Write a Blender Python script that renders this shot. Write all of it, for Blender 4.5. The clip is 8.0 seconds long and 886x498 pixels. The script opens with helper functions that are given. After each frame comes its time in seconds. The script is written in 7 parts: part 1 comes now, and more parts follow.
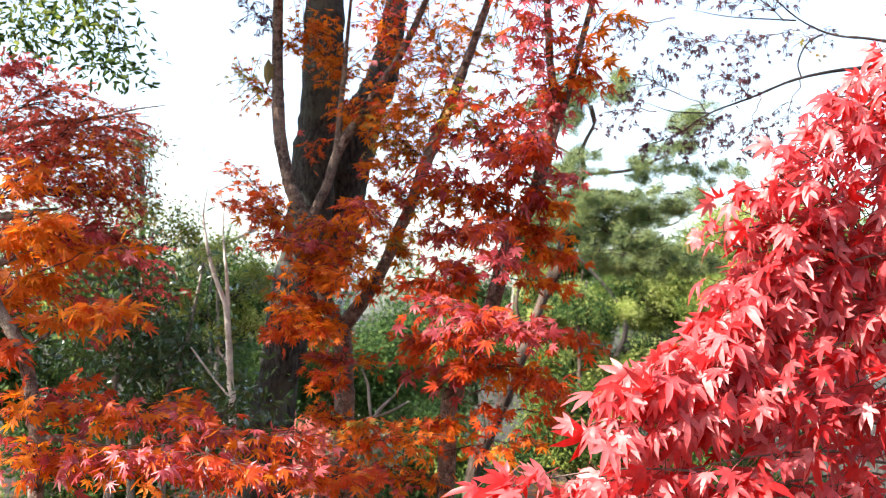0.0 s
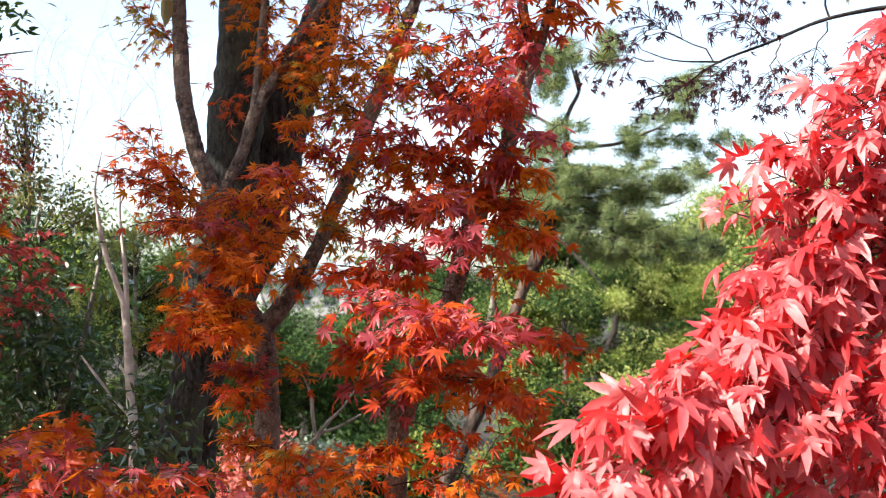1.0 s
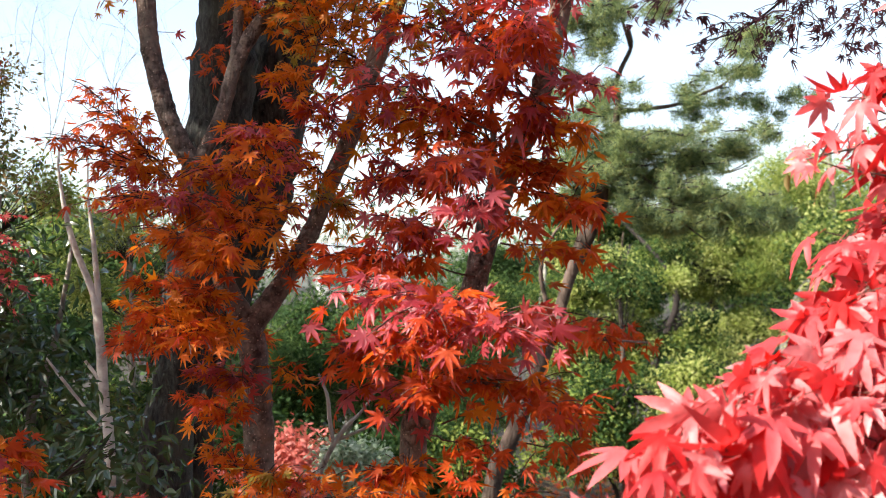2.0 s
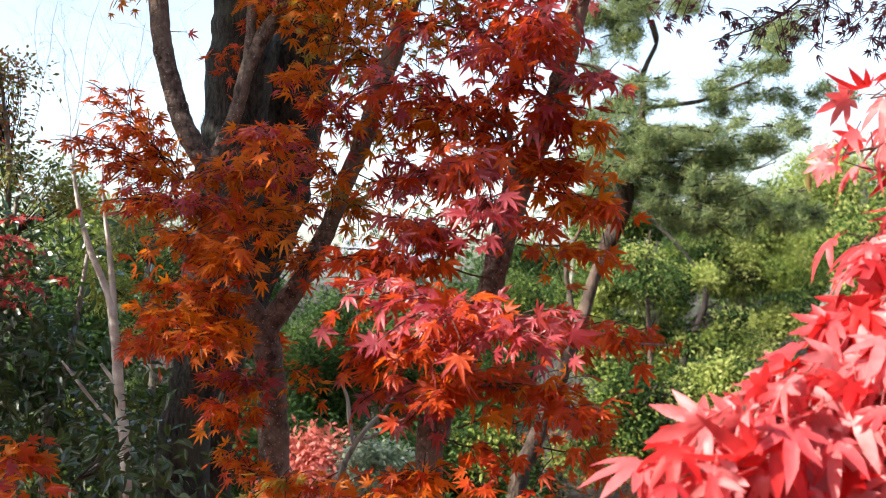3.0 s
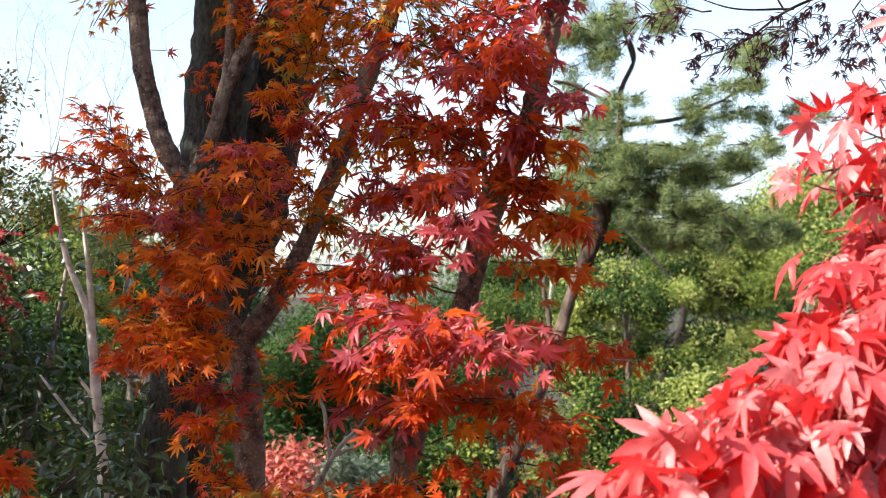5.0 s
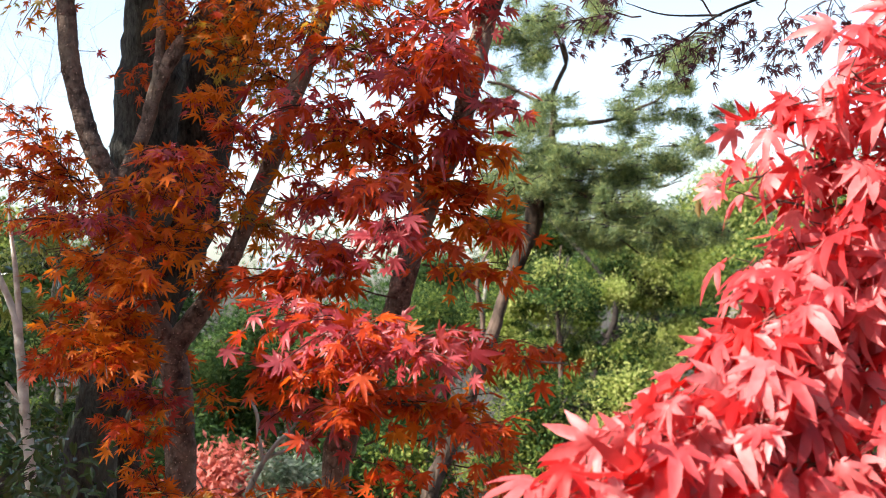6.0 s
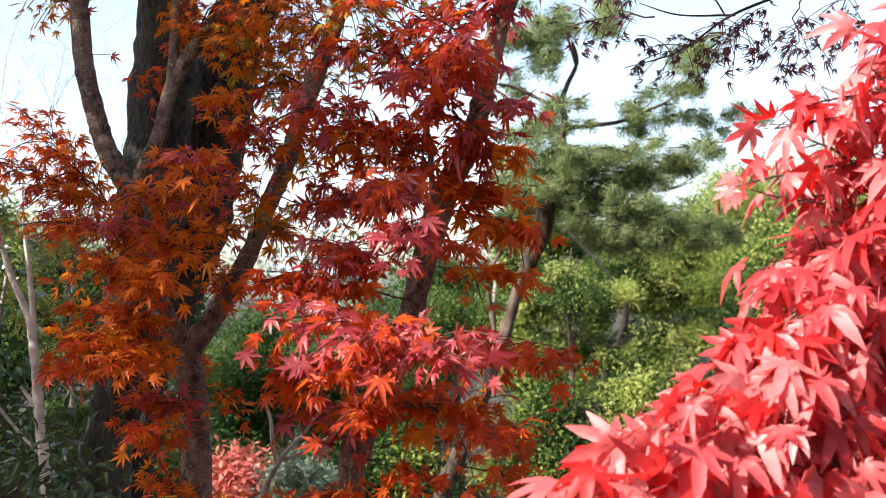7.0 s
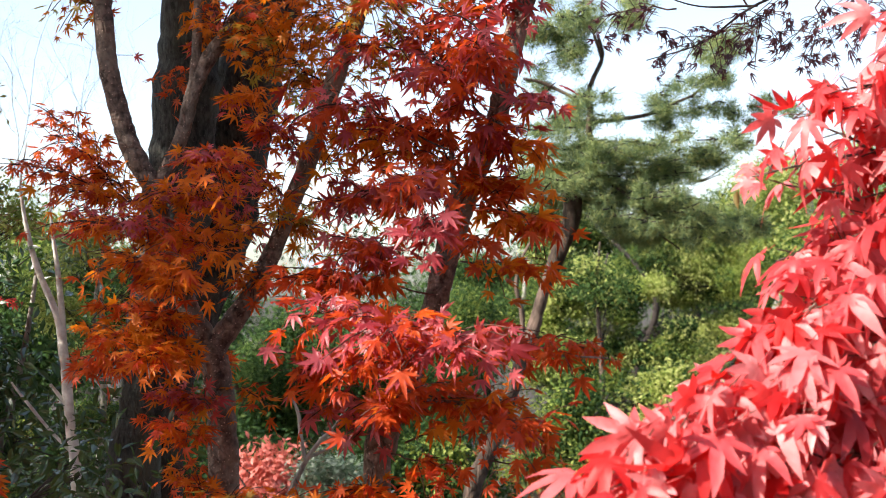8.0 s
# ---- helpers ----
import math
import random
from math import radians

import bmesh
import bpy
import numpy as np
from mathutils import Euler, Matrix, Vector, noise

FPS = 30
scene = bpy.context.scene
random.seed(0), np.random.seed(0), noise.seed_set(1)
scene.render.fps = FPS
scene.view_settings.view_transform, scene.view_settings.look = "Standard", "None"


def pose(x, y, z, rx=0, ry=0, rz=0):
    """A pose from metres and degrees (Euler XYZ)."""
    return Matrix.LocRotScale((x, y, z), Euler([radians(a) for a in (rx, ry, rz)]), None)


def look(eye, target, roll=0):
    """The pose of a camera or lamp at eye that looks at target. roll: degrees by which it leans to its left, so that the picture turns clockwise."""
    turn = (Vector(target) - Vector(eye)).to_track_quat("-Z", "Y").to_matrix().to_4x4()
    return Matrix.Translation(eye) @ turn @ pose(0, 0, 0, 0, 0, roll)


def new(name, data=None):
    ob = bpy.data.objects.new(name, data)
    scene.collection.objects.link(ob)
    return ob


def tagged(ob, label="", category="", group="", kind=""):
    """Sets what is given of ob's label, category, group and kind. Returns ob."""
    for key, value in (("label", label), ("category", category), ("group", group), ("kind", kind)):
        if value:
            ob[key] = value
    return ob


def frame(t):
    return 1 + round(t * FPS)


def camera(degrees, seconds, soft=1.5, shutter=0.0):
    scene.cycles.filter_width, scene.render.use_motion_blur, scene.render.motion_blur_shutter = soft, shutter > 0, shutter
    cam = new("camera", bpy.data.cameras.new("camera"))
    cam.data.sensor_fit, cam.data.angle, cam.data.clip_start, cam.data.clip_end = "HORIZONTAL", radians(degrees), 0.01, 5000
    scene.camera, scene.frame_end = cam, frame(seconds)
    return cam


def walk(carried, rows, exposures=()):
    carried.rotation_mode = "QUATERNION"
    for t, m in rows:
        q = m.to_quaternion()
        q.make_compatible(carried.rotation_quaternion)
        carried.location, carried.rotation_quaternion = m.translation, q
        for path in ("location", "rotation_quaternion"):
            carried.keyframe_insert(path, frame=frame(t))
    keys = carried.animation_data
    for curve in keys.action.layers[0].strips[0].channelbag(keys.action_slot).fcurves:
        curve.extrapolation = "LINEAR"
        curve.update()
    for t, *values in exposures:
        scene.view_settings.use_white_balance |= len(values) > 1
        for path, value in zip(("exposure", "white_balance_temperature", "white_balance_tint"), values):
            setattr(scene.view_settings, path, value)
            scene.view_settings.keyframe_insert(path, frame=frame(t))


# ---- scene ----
cam = camera(40.0, 8.0, soft=1.0)
PATH = [
    (0.0, pose(-0.280, -1.227, 1.552, 93.10, -1.77, -3.90)),
    (0.5, pose(-0.219, -0.924, 1.557, 93.08, -1.66, -4.95)),
    (1.0, pose(-0.133, -0.503, 1.572, 92.65, -1.16, -4.44)),
    (1.5, pose(-0.052, -0.133, 1.585, 92.06, -0.94, -2.63)),
    (1.7, pose(-0.040, -0.020, 1.585, 91.90, -0.50, -2.30)),
    (2.8, pose(0.004, 0.000, 1.595, 91.29, 0.34, -0.24)),
    (3.0, pose(0.004, 0.027, 1.597, 91.49, 0.15, -0.22)),
    (3.5, pose(-0.003, 0.011, 1.598, 91.54, 0.08, -0.49)),
    (4.0, pose(-0.005, -0.001, 1.598, 91.41, 0.57, -0.22)),
    (4.5, pose(-0.000, 0.000, 1.600, 91.60, 0.51, -0.01)),
    (5.0, pose(0.018, -0.009, 1.600, 92.17, -0.03, -1.06)),
    (5.2, pose(0.027, -0.014, 1.602, 92.15, -0.14, -2.15)),
    (6.3, pose(0.018, -0.019, 1.613, 92.01, 0.08, -4.17)),
    (6.5, pose(0.012, -0.012, 1.608, 92.13, 0.28, -3.96)),
    (7.0, pose(0.008, -0.010, 1.609, 92.19, 0.32, -3.77)),
    (7.5, pose(0.012, -0.010, 1.607, 92.15, 0.65, -2.88)),
    (8.0, pose(0.026, -0.019, 1.605, 92.05, 0.93, -2.24)),
]
walk(cam, PATH, [(0.0, 1.76), (0.5, 1.67), (1.0, 1.48), (1.5, 1.38), (8.0, 1.36)])
cam.data.dof.use_dof = True
cam.data.dof.focus_distance = 2.5
cam.data.dof.aperture_fstop = 7.0

# ---- light: low autumn sun from the left, pale sky ----
SUN_DIR = Vector((-0.68, -0.32, 0.66)).normalized()
world = bpy.data.worlds.new("pale_sky")
scene.world = world
world.use_nodes = True
wt = world.node_tree
sky = wt.nodes.new("ShaderNodeTexSky")
sky.sky_type = "NISHITA"
sky.sun_disc = False
sky.sun_elevation = math.asin(SUN_DIR.z)
sky.sun_rotation = math.atan2(SUN_DIR.x, SUN_DIR.y)
sky.air_density, sky.dust_density, sky.ozone_density = 1.0, 2.0, 1.0
haze = wt.nodes.new("ShaderNodeHueSaturation")  # thin high haze pales the blue
haze.inputs["Saturation"].default_value, haze.inputs["Value"].default_value = 0.84, 0.97
wt.links.new(sky.outputs[0], haze.inputs["Color"])
wt.links.new(haze.outputs[0], wt.nodes["Background"].inputs[0])
wt.nodes["Background"].inputs[1].default_value = 0.146
sun = new("sun", bpy.data.lights.new("sun", "SUN"))
sun.data.energy = 4.8
sun.data.angle = radians(0.6)
sun.data.color = (1.0, 0.93, 0.82)
sun.matrix_world = look(SUN_DIR * 30, (0, 0, 0))


# ---- materials ----
def material(name):
    m = bpy.data.materials.new(name)
    m.use_nodes = True
    return m, m.node_tree.nodes, m.node_tree.links


def ramp(nodes, *stops):
    r = nodes.new("ShaderNodeValToRGB")
    el = r.color_ramp.elements
    while len(el) < len(stops):
        el.new(0.5)
    for e, (p, c) in zip(el, stops):
        e.position, e.color = p, (*c, 1)
    return r


def leaf_material(name, dark, mid, light, glow, through_part=0.42, rough=0.42, spec=0.5, mottle=70.0):
    """A thin leaf: reflects, and lets light through in its own glowing tint. The tint varies from leaf to leaf."""
    m, n, l = material(name)
    info, geo = n.new("ShaderNodeObjectInfo"), n.new("ShaderNodeNewGeometry")
    add = n.new("ShaderNodeMath")
    add.operation = "ADD"
    fr = n.new("ShaderNodeMath")
    fr.operation = "FRACT"
    l.new(info.outputs["Random"], add.inputs[0])
    l.new(geo.outputs["Random Per Island"], add.inputs[1])
    l.new(add.outputs[0], fr.inputs[0])
    r = ramp(n, (0.0, dark), (0.5, mid), (1.0, light))
    l.new(fr.outputs[0], r.inputs[0])
    noi = n.new("ShaderNodeTexNoise")
    noi.inputs["Scale"].default_value, noi.inputs["Detail"].default_value = mottle, 4
    l.new(geo.outputs["Position"], noi.inputs["Vector"])
    mixer = n.new("ShaderNodeMix")
    mixer.data_type, mixer.blend_type = "RGBA", "MULTIPLY"
    mixer.inputs[0].default_value = 0.6
    mr = ramp(n, (0.3, (0.55, 0.5, 0.45)), (0.62, (1.1, 1.1, 1.1)))
    l.new(noi.outputs[0], mr.inputs[0])
    l.new(r.outputs[0], mixer.inputs[6])
    l.new(mr.outputs[0], mixer.inputs[7])
    p = n["Principled BSDF"]
    l.new(mixer.outputs[2], p.inputs["Base Color"])
    p.inputs["Roughness"].default_value = rough
    p.inputs["Specular IOR Level"].default_value = spec
    bump = n.new("ShaderNodeBump")
    bump.inputs["Strength"].default_value, bump.inputs["Distance"].default_value = 0.25, 0.002
    l.new(noi.outputs[0], bump.inputs["Height"])
    l.new(bump.outputs[0], p.inputs["Normal"])
    tr = n.new("ShaderNodeBsdfTranslucent")
    tint = n.new("ShaderNodeMix")
    tint.data_type = "RGBA"
    tint.inputs[0].default_value = 0.6
    l.new(mixer.outputs[2], tint.inputs[6])
    tint.inputs[7].default_value = (*glow, 1)
    l.new(tint.outputs[2], tr.inputs[0])
    mix = n.new("ShaderNodeMixShader")
    mix.inputs[0].default_value = through_part
    l.new(p.outputs[0], mix.inputs[1])
    l.new(tr.outputs[0], mix.inputs[2])
    l.new(mix.outputs[0], n["Material Output"].inputs[0])
    return m


def bark_material(name, dark, light, fine=28.0, stretch=0.35, relief=0.006, moss=None, flecks=0.0, cracks=0.6):
    """Bark: grain drawn out along the trunk, cracks, patches of lichen or moss, and optional pale flecks."""
    m, n, l = material(name)
    tc, mp = n.new("ShaderNodeTexCoord"), n.new("ShaderNodeMapping")
    mp.inputs["Scale"].default_value = (1, 1, stretch)
    l.new(tc.outputs["Object"], mp.inputs[0])
    a, b, c = n.new("ShaderNodeTexNoise"), n.new("ShaderNodeTexNoise"), n.new("ShaderNodeTexVoronoi")
    a.inputs["Scale"].default_value, a.inputs["Detail"].default_value, a.inputs["Roughness"].default_value = fine, 9, 0.65
    b.inputs["Scale"].default_value, b.inputs["Detail"].default_value = 7.0, 4
    c.feature, c.inputs["Scale"].default_value = "DISTANCE_TO_EDGE", fine * 0.9
    for t in (a, c):
        l.new(mp.outputs[0], t.inputs["Vector"])
    l.new(tc.outputs["Object"], b.inputs["Vector"])
    r = ramp(n, (0.36, dark), (0.66, light))
    l.new(a.outputs[0], r.inputs[0])
    crack = ramp(n, (0.0, (0.35, 0.35, 0.35)), (0.12, (1, 1, 1)))
    l.new(c.outputs["Distance"], crack.inputs[0])
    cut = n.new("ShaderNodeMix")
    cut.data_type, cut.blend_type = "RGBA", "MULTIPLY"
    cut.inputs[0].default_value = cracks
    l.new(r.outputs[0], cut.inputs[6])
    l.new(crack.outputs[0], cut.inputs[7])
    mix = n.new("ShaderNodeMix")
    mix.data_type = "RGBA"
    pr = ramp(n, (0.5, (0, 0, 0)), (0.62, (0.75, 0.75, 0.75)))
    l.new(b.outputs[0], pr.inputs[0])
    l.new(pr.outputs[0], mix.inputs[0])
    l.new(cut.outputs[2], mix.inputs[6])
    mix.inputs[7].default_value = (*(moss or tuple(x * 1.2 for x in light)), 1)
    out = mix.outputs[2]
    if flecks:
        d = n.new("ShaderNodeTexVoronoi")
        d.inputs["Scale"].default_value = 120.0
        l.new(tc.outputs["Object"], d.inputs["Vector"])
        dr = ramp(n, (flecks, (0.8, 0.8, 0.8)), (flecks + 0.08, (0, 0, 0)))
        l.new(d.outputs["Distance"], dr.inputs[0])
        m2 = n.new("ShaderNodeMix")
        m2.data_type = "RGBA"
        l.new(dr.outputs[0], m2.inputs[0])
        l.new(out, m2.inputs[6])
        m2.inputs[7].default_value = (*(min(1, x * 2.0) for x in light), 1)
        out = m2.outputs[2]
    p = n["Principled BSDF"]
    l.new(out, p.inputs["Base Color"])
    p.inputs["Roughness"].default_value = 0.85
    p.inputs["Specular IOR Level"].default_value = 0.25
    low = n.new("ShaderNodeMath")
    low.operation = "MINIMUM"
    l.new(c.outputs["Distance"], low.inputs[0])
    low.inputs[1].default_value = 0.15
    hgt = n.new("ShaderNodeMath")
    hgt.operation = "MULTIPLY_ADD"
    l.new(low.outputs[0], hgt.inputs[0])
    hgt.inputs[1].default_value = 3.0 * cracks
    l.new(a.outputs[0], hgt.inputs[2])
    bump = n.new("ShaderNodeBump")
    bump.inputs["Strength"].default_value, bump.inputs["Distance"].default_value = 1.0, relief
    l.new(hgt.outputs[0], bump.inputs["Height"])
    l.new(bump.outputs[0], p.inputs["Normal"])
    return m


def mottled(name, dark, light, scale=6.0, rough=0.85, relief=0.01):
    m, n, l = material(name)
    tc, a = n.new("ShaderNodeTexCoord"), n.new("ShaderNodeTexNoise")
    a.inputs["Scale"].default_value, a.inputs["Detail"].default_value = scale, 9
    l.new(tc.outputs["Object"], a.inputs["Vector"])
    r = ramp(n, (0.35, dark), (0.65, light))
    l.new(a.outputs[0], r.inputs[0])
    p = n["Principled BSDF"]
    l.new(r.outputs[0], p.inputs["Base Color"])
    p.inputs["Roughness"].default_value = rough
    bump = n.new("ShaderNodeBump")
    bump.inputs["Strength"].default_value, bump.inputs["Distance"].default_value = 0.6, relief
    l.new(a.outputs[0], bump.inputs["Height"])
    l.new(bump.outputs[0], p.inputs["Normal"])
    return m


LEAF = {
    "O": leaf_material("orange_maple_leaf", (0.46, 0.075, 0.008), (0.6, 0.14, 0.01), (0.68, 0.22, 0.016), (1.0, 0.3, 0.008), 0.55, 0.42, 0.3),
    "Y": leaf_material("amber_maple_leaf", (0.54, 0.09, 0.01), (0.62, 0.15, 0.014), (0.68, 0.24, 0.03), (1.0, 0.3, 0.02), 0.55, 0.42, 0.3),
    "R": leaf_material("red_maple_leaf", (0.34, 0.028, 0.01), (0.47, 0.055, 0.012), (0.56, 0.1, 0.016), (0.95, 0.15, 0.008), 0.53, 0.42, 0.3),
    # P and C: the pale pink end of the colour stands in for sheen
    "P": leaf_material("crimson_sheen_maple_leaf", (0.22, 0.018, 0.032), (0.33, 0.04, 0.056), (0.48, 0.095, 0.11), (0.9, 0.09, 0.03), 0.46, 0.44, 0.7),
    "C": leaf_material("scarlet_sheen_maple_leaf", (0.34, 0.008, 0.014), (0.6, 0.075, 0.085), (0.74, 0.28, 0.285), (1.0, 0.025, 0.018), 0.47, 0.5, 0.85),
    # V: vivid red copy of C, coloured like leaves lit from behind
    "V": leaf_material("backlit_red_maple_leaf", (0.3, 0.004, 0.006), (0.5, 0.012, 0.014), (0.62, 0.04, 0.04), (1.0, 0.02, 0.01), 0.6, 0.5, 0.5),
    "G": leaf_material("turning_maple_leaf", (0.2, 0.22, 0.035), (0.36, 0.27, 0.035), (0.5, 0.24, 0.03), (0.8, 0.5, 0.05), 0.5),
    "K": leaf_material("dark_purple_maple_leaf", (0.03, 0.012, 0.025), (0.06, 0.018, 0.03), (0.11, 0.025, 0.03), (0.2, 0.03, 0.04), 0.25),
    "S": leaf_material("small_red_leaf", (0.28, 0.024, 0.018), (0.42, 0.05, 0.03), (0.54, 0.12, 0.06), (1.0, 0.17, 0.05), 0.5),
    "D": leaf_material("wine_red_leaf", (0.3, 0.02, 0.03), (0.44, 0.045, 0.05), (0.56, 0.1, 0.1), (0.95, 0.1, 0.08), 0.5),
}
GREEN = {
    "camellia": leaf_material("glossy_camellia_leaf", (0.016, 0.045, 0.018), (0.032, 0.075, 0.03), (0.065, 0.11, 0.045), (0.2, 0.33, 0.06), 0.24, 0.24, 0.85),
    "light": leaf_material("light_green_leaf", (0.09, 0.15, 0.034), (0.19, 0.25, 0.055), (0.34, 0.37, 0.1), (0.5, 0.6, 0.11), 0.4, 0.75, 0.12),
    # stands in for sunlit clumps: the brightness is in the leaf colour
    "lime": leaf_material("lime_sunlit_tone", (0.23, 0.29, 0.075), (0.39, 0.43, 0.14), (0.55, 0.56, 0.23), (0.62, 0.7, 0.18), 0.42, 0.8, 0.1),
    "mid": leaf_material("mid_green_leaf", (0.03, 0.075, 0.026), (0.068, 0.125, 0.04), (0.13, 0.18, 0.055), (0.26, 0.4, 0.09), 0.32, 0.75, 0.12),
    # dark evergreen green; doubles as painted shade between and below lit clumps
    "deep": leaf_material("deep_green_shade_leaf", (0.01, 0.028, 0.009), (0.02, 0.048, 0.014), (0.04, 0.075, 0.02), (0.09, 0.18, 0.03), 0.25, 0.75, 0.12),
    "pale": leaf_material("pale_variegated_leaf", (0.12, 0.2, 0.1), (0.22, 0.28, 0.17), (0.4, 0.44, 0.32), (0.4, 0.5, 0.3), 0.25, 0.4),
    "olive": leaf_material("olive_brown_leaf", (0.14, 0.12, 0.03), (0.24, 0.17, 0.05), (0.36, 0.2, 0.08), (0.5, 0.35, 0.1), 0.35, 0.5),
    "rose": leaf_material("rose_red_shrub_leaf", (0.34, 0.06, 0.045), (0.45, 0.11, 0.085), (0.54, 0.19, 0.15), (0.8, 0.2, 0.12), 0.35, 0.6),
    "needle": leaf_material("blue_green_needle", (0.06, 0.11, 0.07), (0.16, 0.23, 0.11), (0.42, 0.45, 0.17), (0.32, 0.42, 0.13), 0.3, 0.6, 0.2),
}
BARK = {
    "maple": bark_material("maple_bark", (0.045, 0.03, 0.024), (0.25, 0.18, 0.145), 56.0, 0.9, 0.009, (0.24, 0.19, 0.15), 0.12, 0.4),
    "cedar": bark_material("grey_ridged_bark", (0.01, 0.011, 0.01), (0.075, 0.075, 0.066), 85.0, 0.4, 0.006, (0.08, 0.085, 0.065), 0.05, 0.45),
    "birch": bark_material("pale_bark", (0.38, 0.33, 0.28), (0.76, 0.72, 0.65), 30.0, 1.2, 0.003, (0.8, 0.78, 0.72), 0.0, 0.1),
    "pine": bark_material("pine_bark", (0.03, 0.022, 0.016), (0.13, 0.09, 0.07), 24.0, 0.4, 0.014),
    "grey": bark_material("grey_twig_bark", (0.14, 0.13, 0.11), (0.34, 0.31, 0.27), 60.0, 0.5, 0.002),
    "twig": bark_material("red_brown_twig_bark", (0.035, 0.016, 0.014), (0.11, 0.055, 0.04), 80.0, 0.5, 0.001),
    "dark": bark_material("dark_twig_bark", (0.015, 0.012, 0.012), (0.05, 0.04, 0.035), 60.0, 0.5, 0.002),
}


# ---- building helpers ----
RNG = np.random.default_rng(11)


def unit(v):
    v = np.asarray(v, float)
    return v / max(np.linalg.norm(v), 1e-9)


def soup(name, verts, faces, mat, smooth=False):
    me = bpy.data.meshes.new(name)
    me.from_pydata(np.asarray(verts).tolist(), [], np.asarray(faces).tolist() if isinstance(faces, np.ndarray) else faces)
    me.materials.append(mat)
    if smooth:
        me.polygons.foreach_set("use_smooth", [True] * len(me.polygons))
    me.update()
    return me


def part(name, me, parent, label="", kind=""):
    ob = new(name, me)
    ob.parent = parent
    return tagged(ob, label, kind=kind)


def many(template, turns, places):
    """One mesh's worth of verts and faces from a template set at N turns (N, 3, 3) and places (N, 3)."""
    v, f = template
    verts = np.einsum("nij,kj->nki", turns, v) + places[:, None, :]
    faces = f[None, :, :] + (np.arange(len(places)) * len(v))[:, None, None]
    return verts.reshape(-1, 3), faces.reshape(-1, f.shape[1])


def maple_leaf(fold, droop, width, seed, lobes=7, full=False):
    """A palmate leaf 1 wide with pointed, folded lobes on a thin stalk; the stalk joins at the origin, the middle lobe runs along y."""
    g = np.random.default_rng(seed)
    ang = [0, 36, -36, 75, -75, 118, -118][:lobes]
    length = [1.0, 0.9, 0.88, 0.66, 0.68, 0.36, 0.34][:lobes]
    order = np.argsort(ang)
    ang = np.array(ang, float)[order] + g.normal(0, 4, lobes)
    length = np.array(length)[order] * (1 + g.normal(0, 0.07, lobes))
    v, f = [(0, 0, 0)], []
    sinus = []
    edges = [ang[0] - 30] + [(ang[i] + ang[i + 1]) / 2 for i in range(lobes - 1)] + [ang[-1] + 30]
    for k, a in enumerate(edges):
        r = 0.25 if 0 < k < lobes else 0.1
        sinus.append(len(v))
        v.append((math.sin(radians(a)) * r, math.cos(radians(a)) * r, 0.015))
    for i in range(lobes):
        a, L = radians(ang[i]), length[i]
        d, s = np.array((math.sin(a), math.cos(a))), np.array((math.cos(a), -math.sin(a)))
        w = width * (0.5 + 0.5 * L)
        base = len(v)
        sl, sr = sinus[i], sinus[i + 1]
        tip = d * L + s * g.normal(0, 0.04)
        if full:
            low, mid = d * L * 0.38, d * L * 0.68
            curl = g.normal(-0.03, 0.11)
            v += [(*low, -fold * w), (*(low - s * w * 0.86), 0.0), (*(low + s * w * 0.86), 0.0),
                  (*mid, curl * 0.35 - fold * w * 0.6), (*(mid - s * w * 0.72), curl * 0.35), (*(mid + s * w * 0.72), curl * 0.35), (*tip, curl)]
            f += [(0, base, sl), (0, sr, base), (sl, base, base + 1), (sr, base + 2, base),
                  (base + 1, base, base + 4), (base, base + 3, base + 4), (base, base + 2, base + 3), (base + 2, base + 5, base + 3),
                  (base + 4, base + 3, base + 6), (base + 3, base + 5, base + 6)]
        else:
            mid = d * L * 0.42
            v += [(*mid, -fold * w * 1.2), (*(d * L * 0.5 - s * w), 0.0), (*(d * L * 0.5 + s * w), 0.0), (*tip, 0.0)]
            f += [(0, base, sl), (0, sr, base), (sl, base, base + 1), (sr, base + 2, base), (base + 1, base, base + 3), (base, base + 2, base + 3)]
    v = np.array(v, float)
    rr = v[:, 0] ** 2 + v[:, 1] ** 2
    v[:, 2] -= droop * rr + 0.04 * np.sin(3 * v[:, 0] + seed)
    base = len(v)
    t = 0.011
    stalk = np.array([(-t, 0, 0), (t, 0, 0), (0, 0, -t), (-t, -0.5, 0.1), (t, -0.5, 0.1), (0, -0.5, 0.1 - t)])
    v = np.vstack([v, stalk])
    for a, b in ((0, 1), (1, 2), (2, 0)):
        f += [(base + a, base + b, base + 3 + b), (base + a, base + 3 + b, base + 3 + a)]
    v /= 1.62
    return v, np.array(f)


MAPLE_LEAVES = [maple_leaf(0.5, 0.12, 0.12, 1), maple_leaf(0.8, 0.28, 0.11, 2), maple_leaf(0.3, 0.42, 0.13, 3),
                maple_leaf(0.9, 0.2, 0.1, 4), maple_leaf(0.6, 0.55, 0.12, 5, 5), maple_leaf(0.4, -0.1, 0.125, 6)]
FINE_LEAVES = [maple_leaf(0.5, 0.15, 0.095, 31), maple_leaf(0.8, 0.35, 0.09, 32), maple_leaf(0.3, 0.5, 0.1, 33),
               maple_leaf(0.9, 0.25, 0.085, 34), maple_leaf(0.6, 0.7, 0.095, 35, 5), maple_leaf(0.4, -0.15, 0.1, 36)]
